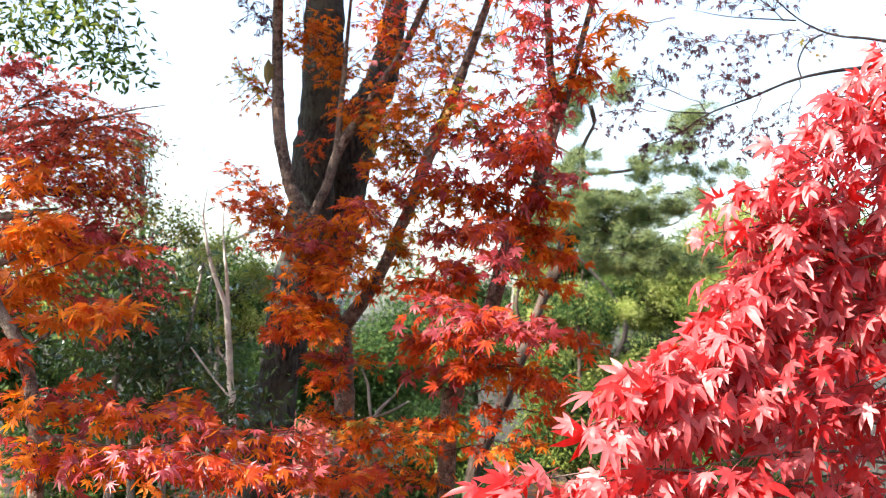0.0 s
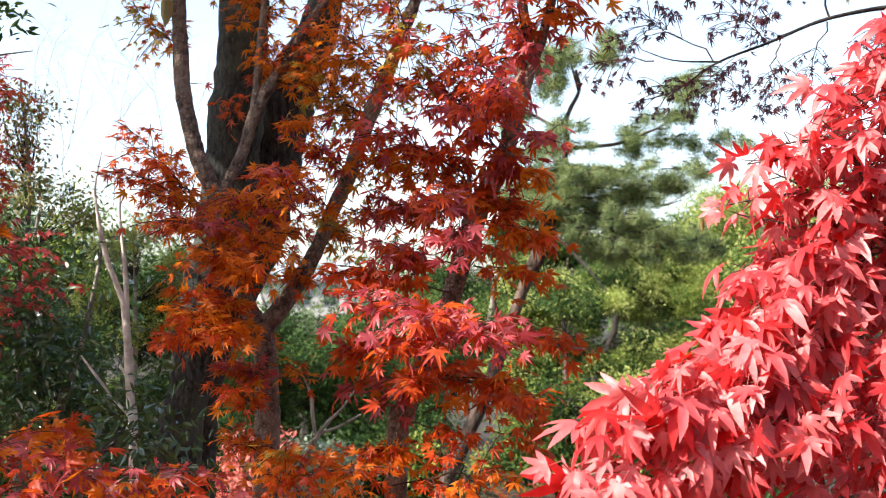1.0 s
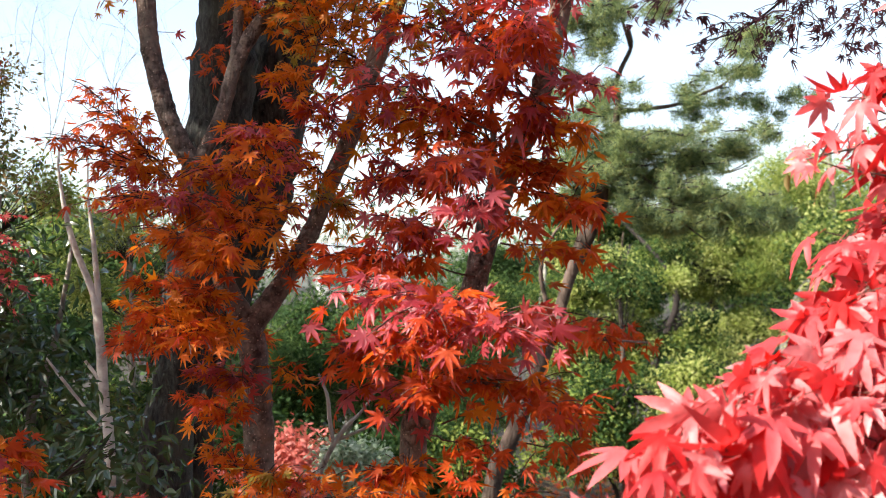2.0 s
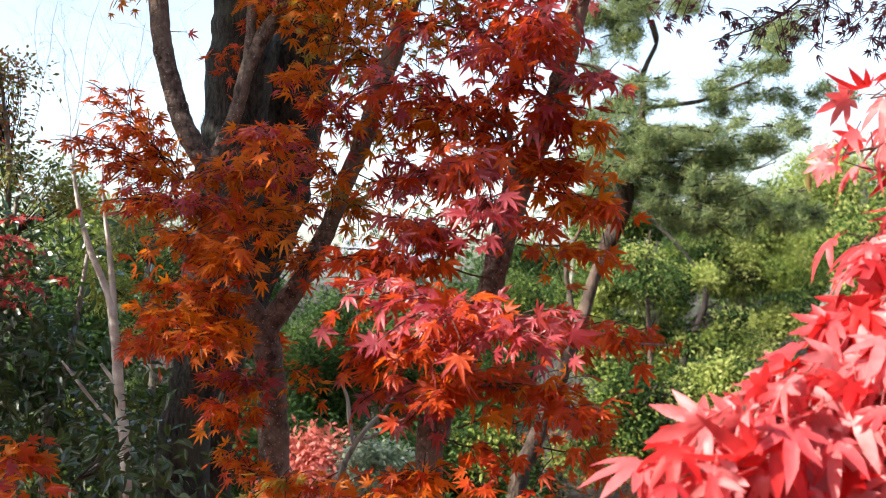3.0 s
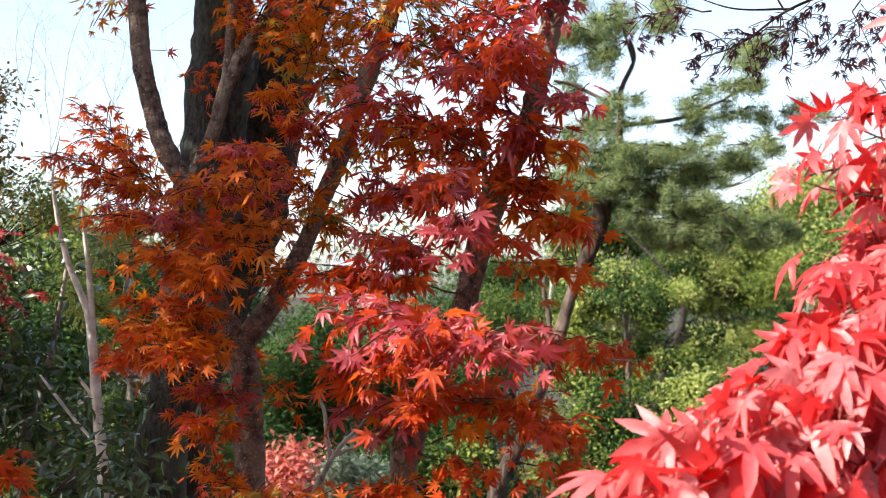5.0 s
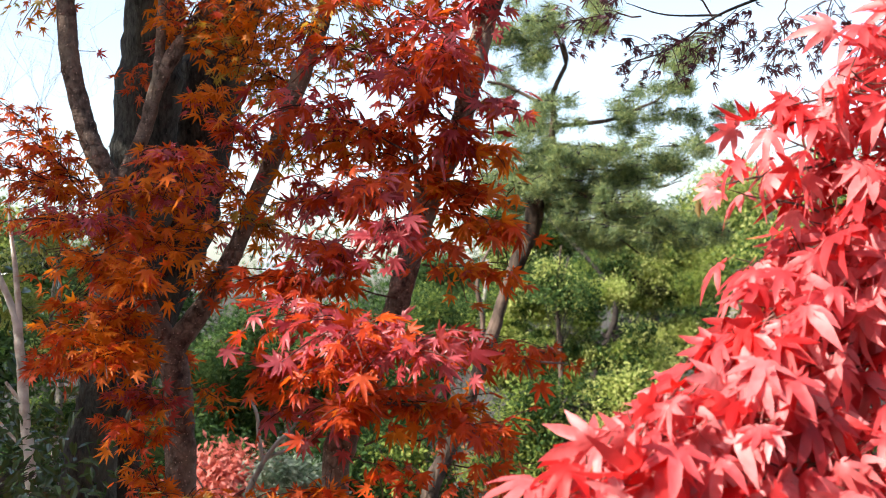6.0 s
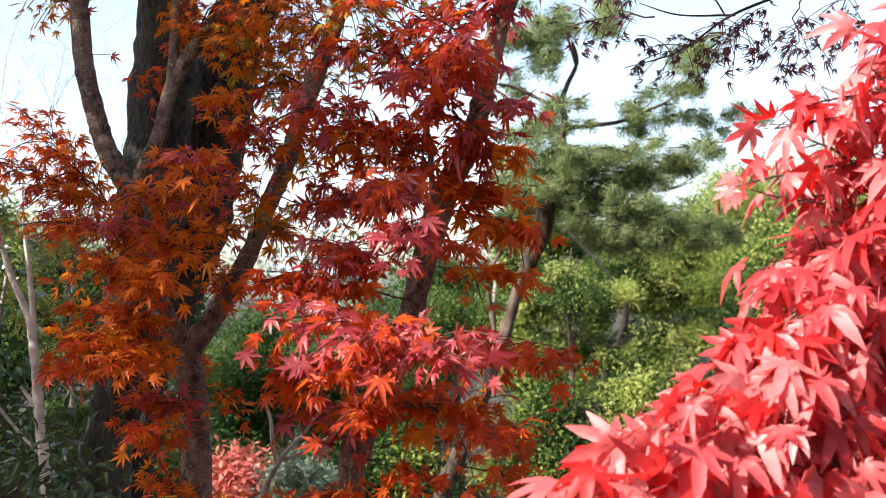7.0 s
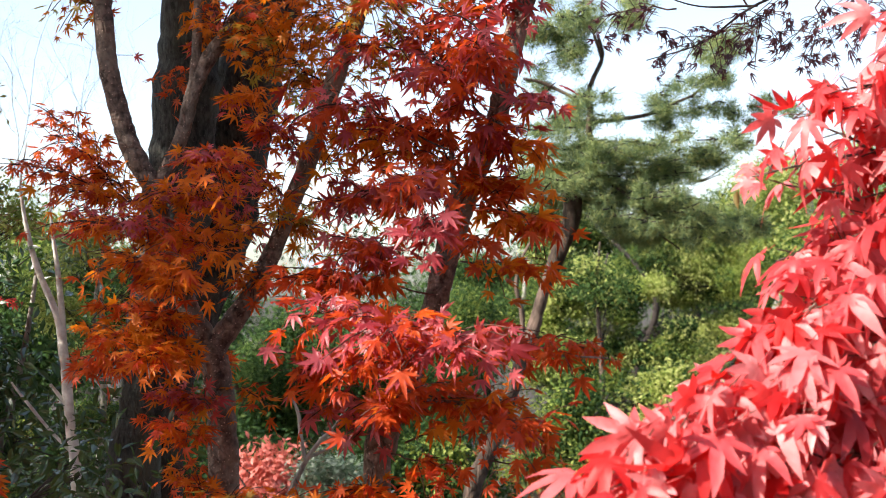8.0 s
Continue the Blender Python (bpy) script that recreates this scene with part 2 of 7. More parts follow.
BROAD_LEAVES = [maple_leaf(0.22, 0.25, 0.153, 11, 7, True), maple_leaf(0.3, 0.45, 0.143, 12, 7, True), maple_leaf(0.18, 0.65, 0.158, 13, 5, True),
                maple_leaf(0.34, 0.3, 0.138, 14, 7, True), maple_leaf(0.26, 0.15, 0.148, 15, 7, True), maple_leaf(0.4, 0.8, 0.148, 16, 7, True),
                maple_leaf(0.26, -0.2, 0.153, 17, 5, True), maple_leaf(0.3, 0.55, 0.146, 18, 7, True), maple_leaf(0.2, 0.9, 0.153, 19, 7, True)]
NARROW_LEAVES = [maple_leaf(1.3, 1.3, 0.11, 21, 5), maple_leaf(0.9, 1.7, 0.1, 22, 5), maple_leaf(1.4, 0.9, 0.1, 23)]
OVAL_LEAF = (np.array([(0, 0, 0), (-0.17, 0.3, 0.04), (0.17, 0.3, 0.04), (0, 0.35, -0.03), (-0.16, 0.62, 0.03), (0.16, 0.62, 0.03), (0, 0.66, -0.05), (0, 1, -0.1)]),
             np.array([(0, 3, 1), (0, 2, 3), (1, 3, 4), (3, 6, 4), (2, 5, 3), (3, 5, 6), (4, 6, 7), (6, 5, 7)]))
SMALL_LEAF = (np.array([(0, 0, 0), (-0.21, 0.5, 0.05), (0.21, 0.5, 0.05), (0, 1, -0.06)]), np.array([(0, 2, 1), (1, 2, 3)]))


def smooth_line(pts, steps):
    """A Catmull-Rom line through pts (rows of x, y, z, radius)."""
    p = np.array(pts, float)
    q = np.vstack([2 * p[0] - p[1], p, 2 * p[-1] - p[-2]])
    out = []
    for i in range(1, len(q) - 2):
        a, b, c, d = q[i - 1:i + 3]
        for t in np.linspace(0, 1, steps, endpoint=False):
            out.append(0.5 * (2 * b + (c - a) * t + (2 * a - 5 * b + 4 * c - d) * t * t + (3 * b - a - 3 * c + d) * t ** 3))
    out.append(q[-2])
    return np.array(out)


def tube(pts, sides=12, steps=7, rough=0.06, seed=0, knots=True):
    """Verts and faces of a tapering, slightly uneven limb."""
    line = smooth_line(pts, steps)
    g = np.random.default_rng(seed)
    xyz, rad = line[:, :3], np.maximum(line[:, 3], 0.0008)
    tan = np.gradient(xyz, axis=0)
    tan /= np.linalg.norm(tan, axis=1)[:, None]
    u = unit(np.cross(tan[0], (0.3, 1, 0.1)))
    verts, faces = [], []
    swell = g.normal(0, rough, len(line))
    if knots:
        for k in g.choice(len(line), max(1, len(line) // 9)):
            swell[k] += 0.13
    for i in range(len(line)):
        u = unit(u - tan[i] * np.dot(u, tan[i]))
        w = np.cross(tan[i], u)
        for k in range(sides):
            a = 2 * math.pi * k / sides
            r = rad[i] * (1 + swell[i] * 0.6 + rough * math.sin(3 * a + i * 0.35 + seed) + g.normal(0, rough * 0.4))
            verts.append(xyz[i] + (u * math.cos(a) + w * math.sin(a)) * r)
    n = len(line)
    for i in range(n - 1):
        for k in range(sides):
            k2 = (k + 1) % sides
            faces.append((i * sides + k, i * sides + k2, (i + 1) * sides + k2, (i + 1) * sides + k))
    faces.append(tuple(range(sides))[::-1])
    faces.append(tuple((n - 1) * sides + k for k in range(sides)))
    return np.array(verts), faces


class Tree:
    """A tree or shrub: an Empty at its foot with trunk, limbs, twigs and leaves as its parts."""

    def __init__(self, name, foot, label, category, bark, leaf_set=None, group=""):
        self.foot = np.array((foot[0], foot[1], 0.0))
        self.root = tagged(new(name), label, category, group)
        self.root.location = self.foot
        self.bark, self.leaf_set = BARK[bark], leaf_set or MAPLE_LEAVES
        self.twigs, self.leaves, self.limbs, self.count = [], [], [], 0
        self.leafless = False

    def limb(self, name, *pts):
        """A limb through points (x, y, z, radius)."""
        self.count += 1
        p = np.array(pts, float)
        p[:, :3] -= self.foot
        big = p[:, 3].max() > 0.03
        v, f = tube(p, 16 if big else 10, 7, 0.05, self.count)
        self.limbs.append((part(name, soup(name, v, f, self.bark, True), self.root), smooth_line(p, 4)[:, :3]))

    def twig(self, a, b, ra, rb):
        self.twigs.append((a, b, ra, rb))

    def spray(self, c, r, n, mats, root, size, face=(0, -0.35, 0.85), spread=0.42, hang=0.25, per=6, lean=(0, 0, 0)):
        """A leafy spray: side twigs fan out from a stem into a cloud of half-sizes r round c, with paired leaves along them."""
        c, r, root, lean = np.array(c), np.array(r), np.array(root), np.array(lean)
        axis = unit(c - root)
        end = c + axis * np.linalg.norm(r * axis) * 0.85
        span = np.linalg.norm(end - root)
        mid = (root + end) / 2 + (0, 0, 0.08 * span)

        def on_stem(q):
            return (1 - q) ** 2 * root + 2 * q * (1 - q) * mid + q * q * end

        last = on_stem(0)
        for q in range(1, 9):
            to = on_stem(q / 8) + RNG.normal(size=3) * min(0.006, 0.02 * span) * (1 if q < 8 else 0)
            self.twig(last, to, 0.0024 - 0.0002 * q, 0.0022 - 0.0002 * q)
            last = to
        # shoot tips keep their distance from one another and lie in flat tiers
        k = max(2, round(n / per))
        tiers = max(1, round(2.2 * r[2] / size))
        tips = []
        for i in range(k):
            tries = [unit(RNG.normal(size=3)) * RNG.random() ** 0.36 for _ in range(7)]
            if tiers > 1:
                for u in tries:
                    u[2] = (math.floor((u[2] + 1) / 2 * tiers) + 0.5 + RNG.normal() * 0.13) / tiers * 2 - 1
            tips.append(max(tries, key=lambda u: min([np.sum((u - o) ** 2) for o in tips[-60:]], default=9)))
        for i, u in enumerate(tips):
            e = c + u * r
            reach = np.dot(e - root, axis) / span
            s = on_stem(min(max(reach - 0.1 - 0.2 * RNG.random(), 0.1), 0.97))
            way = e - s
            long = np.linalg.norm(way) + 1e-6
            t = way / long
            bend = np.array((0, 0, 0.1 * long))
            pts = [s + way * q + bend * (4 * q * (1 - q)) for q in np.linspace(0, 1, 5)]
            for a, b in zip(pts, pts[1:]):
                self.twig(a, b, 0.0011, 0.0008)
            mat = mats[RNG.integers(len(mats))]
            side = unit(np.cross(t, (0, 0, 1)) + (1e-6, 0, 0))
            # leaves in opposite pairs back from the tip
            for j in range(n // k + (1 if i < n % k else 0)):
                q = max(1.0 - ((j + 1) // 2) * size * (0.5 + 0.3 * RNG.random()) / long, 0.05)
                p = s + way * q + bend * (4 * q * (1 - q))
                h = side * (0 if j == 0 else (1 if j % 2 else -1))
                p = p + h * size * 0.3 * RNG.random() + RNG.normal(size=3) * 0.08 * size
                d = unit(t * (1, 1, 0.35) * 0.45 + h * 0.75 + np.array((0, 0, -hang)) + lean + RNG.normal(size=3) * (0.4, 0.4, 0.25))
                nrm = unit(np.array(face) + RNG.normal(size=3) * spread)
                nrm = unit(nrm - d * np.dot(nrm, d))
                sz = size * (0.55 + 0.6 * RNG.random())
                turn = np.stack([np.cross(d, nrm), d, nrm], axis=1) * sz
                self.leaves.append((p + d * sz * 0.28, turn, mat if RNG.random() < 0.8 else mats[RNG.integers(len(mats))]))

    def bough(self, joint, base, tip, n, mats, size, wide=0.045, hang=0.6, lean=(-0.35, -0.2, 0), face=(-0.35, -0.5, 0.78), spread=0.55):
        """A drooping bough from the trunk's joint through base to tip, with leaves hung on both sides of its outer length."""
        joint, base, tip = np.array(joint), np.array(base), np.array(tip)
        long = np.linalg.norm(tip - base)
        crest = (base + tip) / 2 + (0, 0, 0.05 * long)
        self.limb("limb", (*joint, 0.005), (*((joint + base) / 2 + (0, 0.05, 0.03) + RNG.normal(size=3) * 0.04), 0.0032), (*(base + (0, 0.03, 0)), 0.0026), (*crest, 0.002), (*tip, 0.0012))
        axis = (tip - base) / long
        side = unit(np.cross(axis, (0, 0, 1)))
        back = n // 3
        for i in range(-back, n):
            q = (i + RNG.random()) / n
            stem = (1 - q) ** 2 * base + 2 * q * (1 - q) * crest + q * q * tip if i >= 0 else base + (joint - base) * (-i / back) ** 0.8 * 0.7
            reach = wide * (0.35 + 0.65 * math.sin(math.pi * min(max(0.15 + 0.75 * q, 0.2), 1))) * (1 if i % 2 else -1) * (0.3 + RNG.random())
            p = stem + side * reach + np.array((0, -0.012, 0.022 - 0.35 * abs(reach))) + RNG.normal(size=3) * 0.014
            self.twig(stem, p, 0.0012, 0.0008)
            d = unit(axis * 0.45 + side * reach * 6 + np.array(lean) + (0, 0, -hang) + RNG.normal(size=3) * 0.3)
            nrm = unit(np.array(face) + RNG.normal(size=3) * spread)
            nrm = unit(nrm - d * np.dot(nrm, d))
            sz = size * (0.6 + 0.55 * RNG.random())
            self.leaves.append((p + d * sz * 0.28, np.stack([np.cross(d, nrm), d, nrm], axis=1) * sz, mats[RNG.integers(len(mats))]))

    def cloud(self, c, r, clumps, per, size, keys, root=None, clump=0.3, flat=0.5, template=None, up=0.5, shell=0.5):
        """A crown of leafy clumps, each borne by a limb that leaves the trunk at root; keys: leaf kinds, one picked for each clump."""
        c, r = np.array(c), np.array(r)
        grown = {}
        boughs = [unit(RNG.normal(size=3)) * (0.75 + 0.45 * RNG.random()) for _ in range(max(3, clumps // 9))]
        for i in range(clumps):
            b = boughs[i % len(boughs)] * (shell + (1 - shell) * RNG.random())
            cc = c + (b + RNG.normal(size=3) * (0.13, 0.13, 0.08)) * r
            if root is not None:
                way = cc - np.array(root)
                knee = np.array(root) + way * 0.5 + RNG.normal(size=3) * 0.06 * np.linalg.norm(way)
                thick = min(0.007, max(0.0016, 0.006 * np.linalg.norm(way)))
                self.twig(np.array(root), knee, thick, thick * 0.7)
                self.twig(knee, cc, thick * 0.7, thick * 0.3)
            m = int(per * (0.5 + RNG.random()))
            wide = clump * (0.5 + 0.9 * RNG.random())
            o = RNG.normal(size=(m, 3))
            o /= np.linalg.norm(o, axis=1)[:, None]
            g = o * (RNG.random(m) ** 0.45)[:, None] * wide * np.array((1, 1, flat))
            g[:, 2] -= 0.3 * (g[:, 0] ** 2 + g[:, 1] ** 2) / wide
            g += RNG.normal(size=(m, 3)) * 0.08 * wide
            d = o * (0.8, 0.8, 0.3) + RNG.normal(size=(m, 3)) * 0.5 - (0, 0, 0.25)
            d /= np.linalg.norm(d, axis=1)[:, None]
            nn = o * 0.5 + np.array((0, 0, up)) + RNG.normal(size=(m, 3)) * 0.45
            nn -= d * np.sum(nn * d, axis=1)[:, None]
            nn /= np.linalg.norm(nn, axis=1)[:, None] + 1e-6
            s = size * (0.6 + 0.7 * RNG.random(m))[:, None, None]
            key = keys[RNG.integers(len(keys))]
            grown.setdefault(key, []).append((np.stack([np.cross(d, nn), d, nn], axis=2) * s, cc + g))
        for key, made in grown.items():
            v, f = many(template or SMALL_LEAF, np.concatenate([t for t, _ in made]), np.concatenate([p for _, p in made]) - self.foot)
            part("crown", soup("crown", v, f, GREEN[key] if key in GREEN else LEAF[key]), self.root, kind="stuff")

    def bare(self, at, way, length, radius, levels):
        """A bare branch that forks into ever finer twigs."""
        self.leafless = True
        at, way = np.array(at, float), unit(way)
        bits = 4
        for i in range(bits):
            to = at + way * length / bits
            self.twig(at, to, radius * (1 - 0.12 * i), radius * (1 - 0.12 * (i + 1)))
            if levels and i:
                side = unit(way + RNG.normal(size=3) * 0.55 + (0, 0, 0.15))
                self.bare(to, side, length * (0.45 + 0.25 * RNG.random()), radius * 0.55, levels - 1)
            at = to
            way = unit(way + RNG.normal(size=3) * 0.12 + (0, 0, 0.05))

    def needles(self, c, r, tufts, length=0.1, key="needle"):
        """A pad of pine needles: tufts of thin blades that point up and out."""
        c, r = np.array(c), np.array(r)
        blade = (np.array([(-0.03, 0, 0), (0.03, 0, 0), (0, 1, 0)]), np.array([(0, 1, 2)]))
        ps, ts = [], []
        for i in range(tufts):
            u = unit(RNG.normal(size=3)) * RNG.random() ** 0.33 * (1 + 0.25 * RNG.random())
            p = c + u * r
            out = unit(u * np.array((1, 1, 0.3)) + (0, 0, 0.5) + RNG.normal(size=3) * 0.4)
            m = 24
            d = out + RNG.normal(size=(m, 3)) * 0.55
            d /= np.linalg.norm(d, axis=1)[:, None]
            nn = np.cross(d, RNG.normal(size=(m, 3)))
            nn /= np.linalg.norm(nn, axis=1)[:, None]
            ts.append(np.stack([np.cross(d, nn), d, nn], axis=2) * (length * (0.7 + 0.5 * RNG.random(m)))[:, None, None])
            ps.append(np.repeat((p - out * 0.04)[None], m, 0) + RNG.normal(size=(m, 3)) * 0.012)
            if i % 3 == 0:
                self.twig(c + (p - c) * 0.2, p, 0.004, 0.002)
        v, f = many(blade, np.concatenate(ts), np.concatenate(ps) - self.foot)
        part("needle_pad", soup("needle_pad", v, f, GREEN[key]), self.root, kind="stuff")

    def pads(self, c, r, n):
        """A bough's end of n small needle pads, spread flat round c."""
        for i in range(n):
            w = 0.045 + 0.05 * RNG.random()
            self.needles(np.array(c) + np.clip(RNG.normal(size=3), -1.6, 1.6) * r * np.array((1.15, 0.9, 0.8)), (w, w, 0.014 + 0.014 * RNG.random()), 14, 0.042)

    def finish(self, singles=300):
        """Links the twigs, the nearest leaves one by one, and the rest of the foliage."""
        if self.twigs:
            vs, fs = [], []
            for a, b, ra, rb in self.twigs:
                a, b = np.array(a) - self.foot, np.array(b) - self.foot
                t = unit(b - a)
                u = unit(np.cross(t, (0.31, 0.87, 0.4)))
                w = np.cross(t, u)
                o = len(vs)
                for p, rr in ((a, ra), (b, rb)):
                    for k in range(4):
                        an = math.pi * k / 2
                        vs.append(p + (u * math.cos(an) + w * math.sin(an)) * rr)
                fs += [(o + k, o + (k + 1) % 4, o + 4 + (k + 1) % 4, o + 4 + k) for k in range(4)]
            part("twigwork", soup("twigwork", vs, fs, BARK["twig"] if self.leaves else self.bark if self.leafless else BARK["dark"]), self.root, kind="stuff")
        if not self.leaves:
            return self
        order = sorted(range(len(self.leaves)), key=lambda i: self.leaves[i][0][1])
        near, rest = order[:singles], order[singles:]
        shared = {}
        for i in near:
            p, turn, mat = self.leaves[i]
            k = int(RNG.integers(len(self.leaf_set)))
            if (mat, k) not in shared:
                shared[mat, k] = soup("leaf", *self.leaf_set[k], LEAF[mat], True)
            bearer = min(self.limbs, key=lambda b: np.min(np.sum((b[1] - (p - self.foot)) ** 2, axis=1)))[0]
            ob = part("leaf", shared[mat, k], bearer)
            m4 = Matrix([[*turn[0], p[0] - self.foot[0]], [*turn[1], p[1] - self.foot[1]], [*turn[2], p[2] - self.foot[2]], [0, 0, 0, 1]])
            ob.matrix_basis = m4
        groups = {}
        for i in rest:
            groups.setdefault((self.leaves[i][2], int(RNG.integers(len(self.leaf_set)))), []).append(i)
        for mat in sorted({m for m, _ in groups}):
            vs, fs, o = [], [], 0
            for (m, k), ids in groups.items():
                if m != mat:
                    continue
                v, f = many(self.leaf_set[k], np.array([self.leaves[i][1] for i in ids]), np.array([self.leaves[i][0] for i in ids]) - self.foot)
                vs.append(v)
                fs.append(f + o)
                o += len(v)
            part("foliage", soup("foliage", np.concatenate(vs), np.concatenate(fs), LEAF[mat], True), self.root, kind="stuff")
        return self


def single_leaf(tree, name, at, size, mat, label):
    """One hanging leaf or wing that differs from the rest."""
    v, f = OVAL_LEAF
    v = v * (size, size, size * 2.5) @ np.array(((1, 0, 0), (0, 0.15, -1), (0, 1, 0.15))) + np.array(at) - tree.foot
    part(name, soup(name, v, f, mat, True), tree.root, label)


# ---- ground ----
def build_ground():
    k = np.linspace(-1, 1, 121)
    axis = np.sign(k) * (np.exp(np.abs(k) * 5.2) - 1) * 4.2
    xx, yy = np.meshgrid(axis, axis + 4)
    zz = np.array([[0.05 * noise.noise(Vector((x * 0.5, y * 0.5, 0))) if abs(x) < 40 and abs(y) < 40 else 0.0 for x, y in zip(a, b)] for a, b in zip(xx, yy)])
    n = len(k)
    verts = np.stack([xx, yy, zz], axis=2).reshape(-1, 3)
    faces = [(i * n + j, i * n + j + 1, (i + 1) * n + j + 1, (i + 1) * n + j) for i in range(n - 1) for j in range(n - 1)]
    ob = new("ground", soup("ground", verts, faces, mottled("leaf_strewn_earth", (0.010, 0.009, 0.004), (0.045, 0.028, 0.014), 9.0, relief=0.03), True))
    tagged(ob, "brown earth strewn with fallen leaves under the trees", "ground", kind="structure")
    # curled litter leaves: a five-pointed star that dips between its tips
    tips = [(math.sin(a) * r, math.cos(a) * r, z) for k in range(10) for a, r, z in [(2 * math.pi * k / 10, 0.5 if k % 2 == 0 else 0.2, 0.08 if k % 2 == 0 else 0.0)]]
    star = (np.array([(0, 0, -0.03)] + tips), np.array([(0, 1 + k, 1 + (k + 1) % 10) for k in range(10)]))
    m = 70000
    p = np.stack([RNG.uniform(-7, 8, m), RNG.uniform(-6, 13, m), np.full(m, 0.055) + RNG.random(m) * 0.025], axis=1)
    # the litter lies in drifts, thickest under the maples
    drift = np.array([0.8 * noise.noise(Vector((x * 0.7, y * 0.7, 3))) + 0.9 * math.exp(-(x * x + (y - 2) ** 2) / 8) for x, y, _ in p])
    keep = drift + RNG.random(m) * 0.6 > 0.3
    p, drift = p[keep], drift[keep]
    m = len(p)
    d = RNG.normal(size=(m, 3)) * (1, 1, 0.2)
    d /= np.linalg.norm(d, axis=1)[:, None]
    nn = np.array((0, 0, 1)) + RNG.normal(size=(m, 3)) * 0.35
    nn -= d * np.sum(nn * d, axis=1)[:, None]
    nn /= np.linalg.norm(nn, axis=1)[:, None]
    turns = np.stack([np.cross(d, nn), d, nn], axis=2) * (0.08 * (0.5 + 0.7 * RNG.random(m)))[:, None, None]
    pick = RNG.random(m) + 0.35 * (drift > 0.45)
    for mat, sl in ((GREEN["olive"], pick < 0.45), (LEAF["R"], (pick >= 0.45) & (pick < 0.85)), (LEAF["O"], pick >= 0.85)):
        v, f = many(star, turns[sl], p[sl])
        litter = new("fallen_leaves", soup("fallen_leaves", v, f, mat))
        tagged(litter, "fallen red and brown leaves lying on the ground", "leaf litter", kind="stuff")


build_ground()

# ---- trees and shrubs ----

# Slender maple with orange leaves and forked grey-brown trunk
maple_a = Tree("maple_tree", (-0.32, 2.40), "Slender maple with orange leaves and forked grey-brown trunk", "maple tree", "maple", FINE_LEAVES, "garden maples")
maple_a.limb("trunk", (-0.321, 2.4, -0.05, 0.036), (-0.318, 2.4, 1.205, 0.03), (-0.316, 2.4, 1.283, 0.029), (-0.32, 2.4, 1.382, 0.028), (-0.334, 2.4, 1.482, 0.029), (-0.341, 2.4, 1.521, 0.03))
maple_a.limb("limb", (-0.337, 2.4, 1.504, 0.027), (-0.372, 2.4, 1.56, 0.022), (-0.4, 2.4, 1.638, 0.021), (-0.427, 2.4, 1.717, 0.021), (-0.444, 2.4, 1.795, 0.023), (-0.449, 2.4, 1.829, 0.023))
maple_a.limb("limb", (-0.443, 2.4, 1.815, 0.022), (-0.469, 2.4, 1.857, 0.021), (-0.499, 2.4, 1.919, 0.02), (-0.518, 2.4, 1.986, 0.019), (-0.536, 2.4, 2.076, 0.019), (-0.545, 2.4, 2.166, 0.019), (-0.551, 2.4, 2.279, 0.017), (-0.556, 2.4, 2.506, 0.015), (-0.554, 2.4, 2.803, 0.012), (-0.541, 2.4, 3.193, 0.006))
maple_a.limb("limb", (-0.445, 2.4, 1.808, 0.017), (-0.427, 2.4, 1.845, 0.015), (-0.393, 2.4, 1.923, 0.014), (-0.37, 2.4, 2.007, 0.015), (-0.336, 2.4, 2.08, 0.016), (-0.291, 2.4, 2.142, 0.015), (-0.246, 2.4, 2.232, 0.013), (-0.178, 2.4, 2.344, 0.011), (-0.098, 2.4, 2.536, 0.009), (0.006, 2.4, 2.798, 0.005))
maple_a.limb("limb", (-0.368, 2.4, 2.019, 0.011), (-0.362, 2.4, 2.086, 0.01), (-0.359, 2.4, 2.165, 0.009), (-0.351, 2.4, 2.266, 0.008), (-0.346, 2.4, 2.379, 0.006), (-0.334, 2.4, 2.573, 0.004))
maple_a.limb("limb", (-0.331, 2.4, 1.506, 0.026), (-0.294, 2.4, 1.554, 0.022), (-0.249, 2.4, 1.626, 0.02), (-0.204, 2.4, 1.715, 0.018), (-0.176, 2.4, 1.793, 0.018), (-0.142, 2.4, 1.871, 0.018), (-0.102, 2.4, 1.994, 0.019), (-0.062, 2.4, 2.106, 0.018), (-0.031, 2.4, 2.184, 0.016), (0.024, 2.4, 2.342, 0.013), (0.059, 2.4, 2.455, 0.012), (0.141, 2.4, 2.705, 0.009), (0.212, 2.4, 3.026, 0.005))
maple_a.spray((-0.72, 2.615, 1.967), (0.059, 0.08, 0.076), 34, "R", (-0.499, 2.4, 1.807), 0.040)
maple_a.spray((-0.627, 2.15, 1.832), (0.059, 0.08, 0.022), 22, "R", (-0.505, 2.4, 1.801), 0.040)
maple_a.spray((-0.573, 2.404, 1.875), (0.084, 0.08, 0.07), 105, "OR", (-0.494, 2.4, 1.801), 0.044)
maple_a.spray((-0.548, 2.256, 1.795), (0.096, 0.087, 0.037), 91, "OR", (-0.484, 2.38, 1.794), 0.044)
maple_a.spray((-0.461, 2.141, 1.723), (0.15, 0.135, 0.027), 182, "POR", (-0.406, 2.25, 1.725), 0.044)
maple_a.spray((-0.351, 2.272, 1.784), (0.125, 0.113, 0.053), 182, "OPO", (-0.418, 2.35, 1.813), 0.046)
maple_a.spray((-0.269, 2.05, 1.823), (0.092, 0.083, 0.048), 126, "OPR", (-0.377, 2.3, 1.883), 0.046)
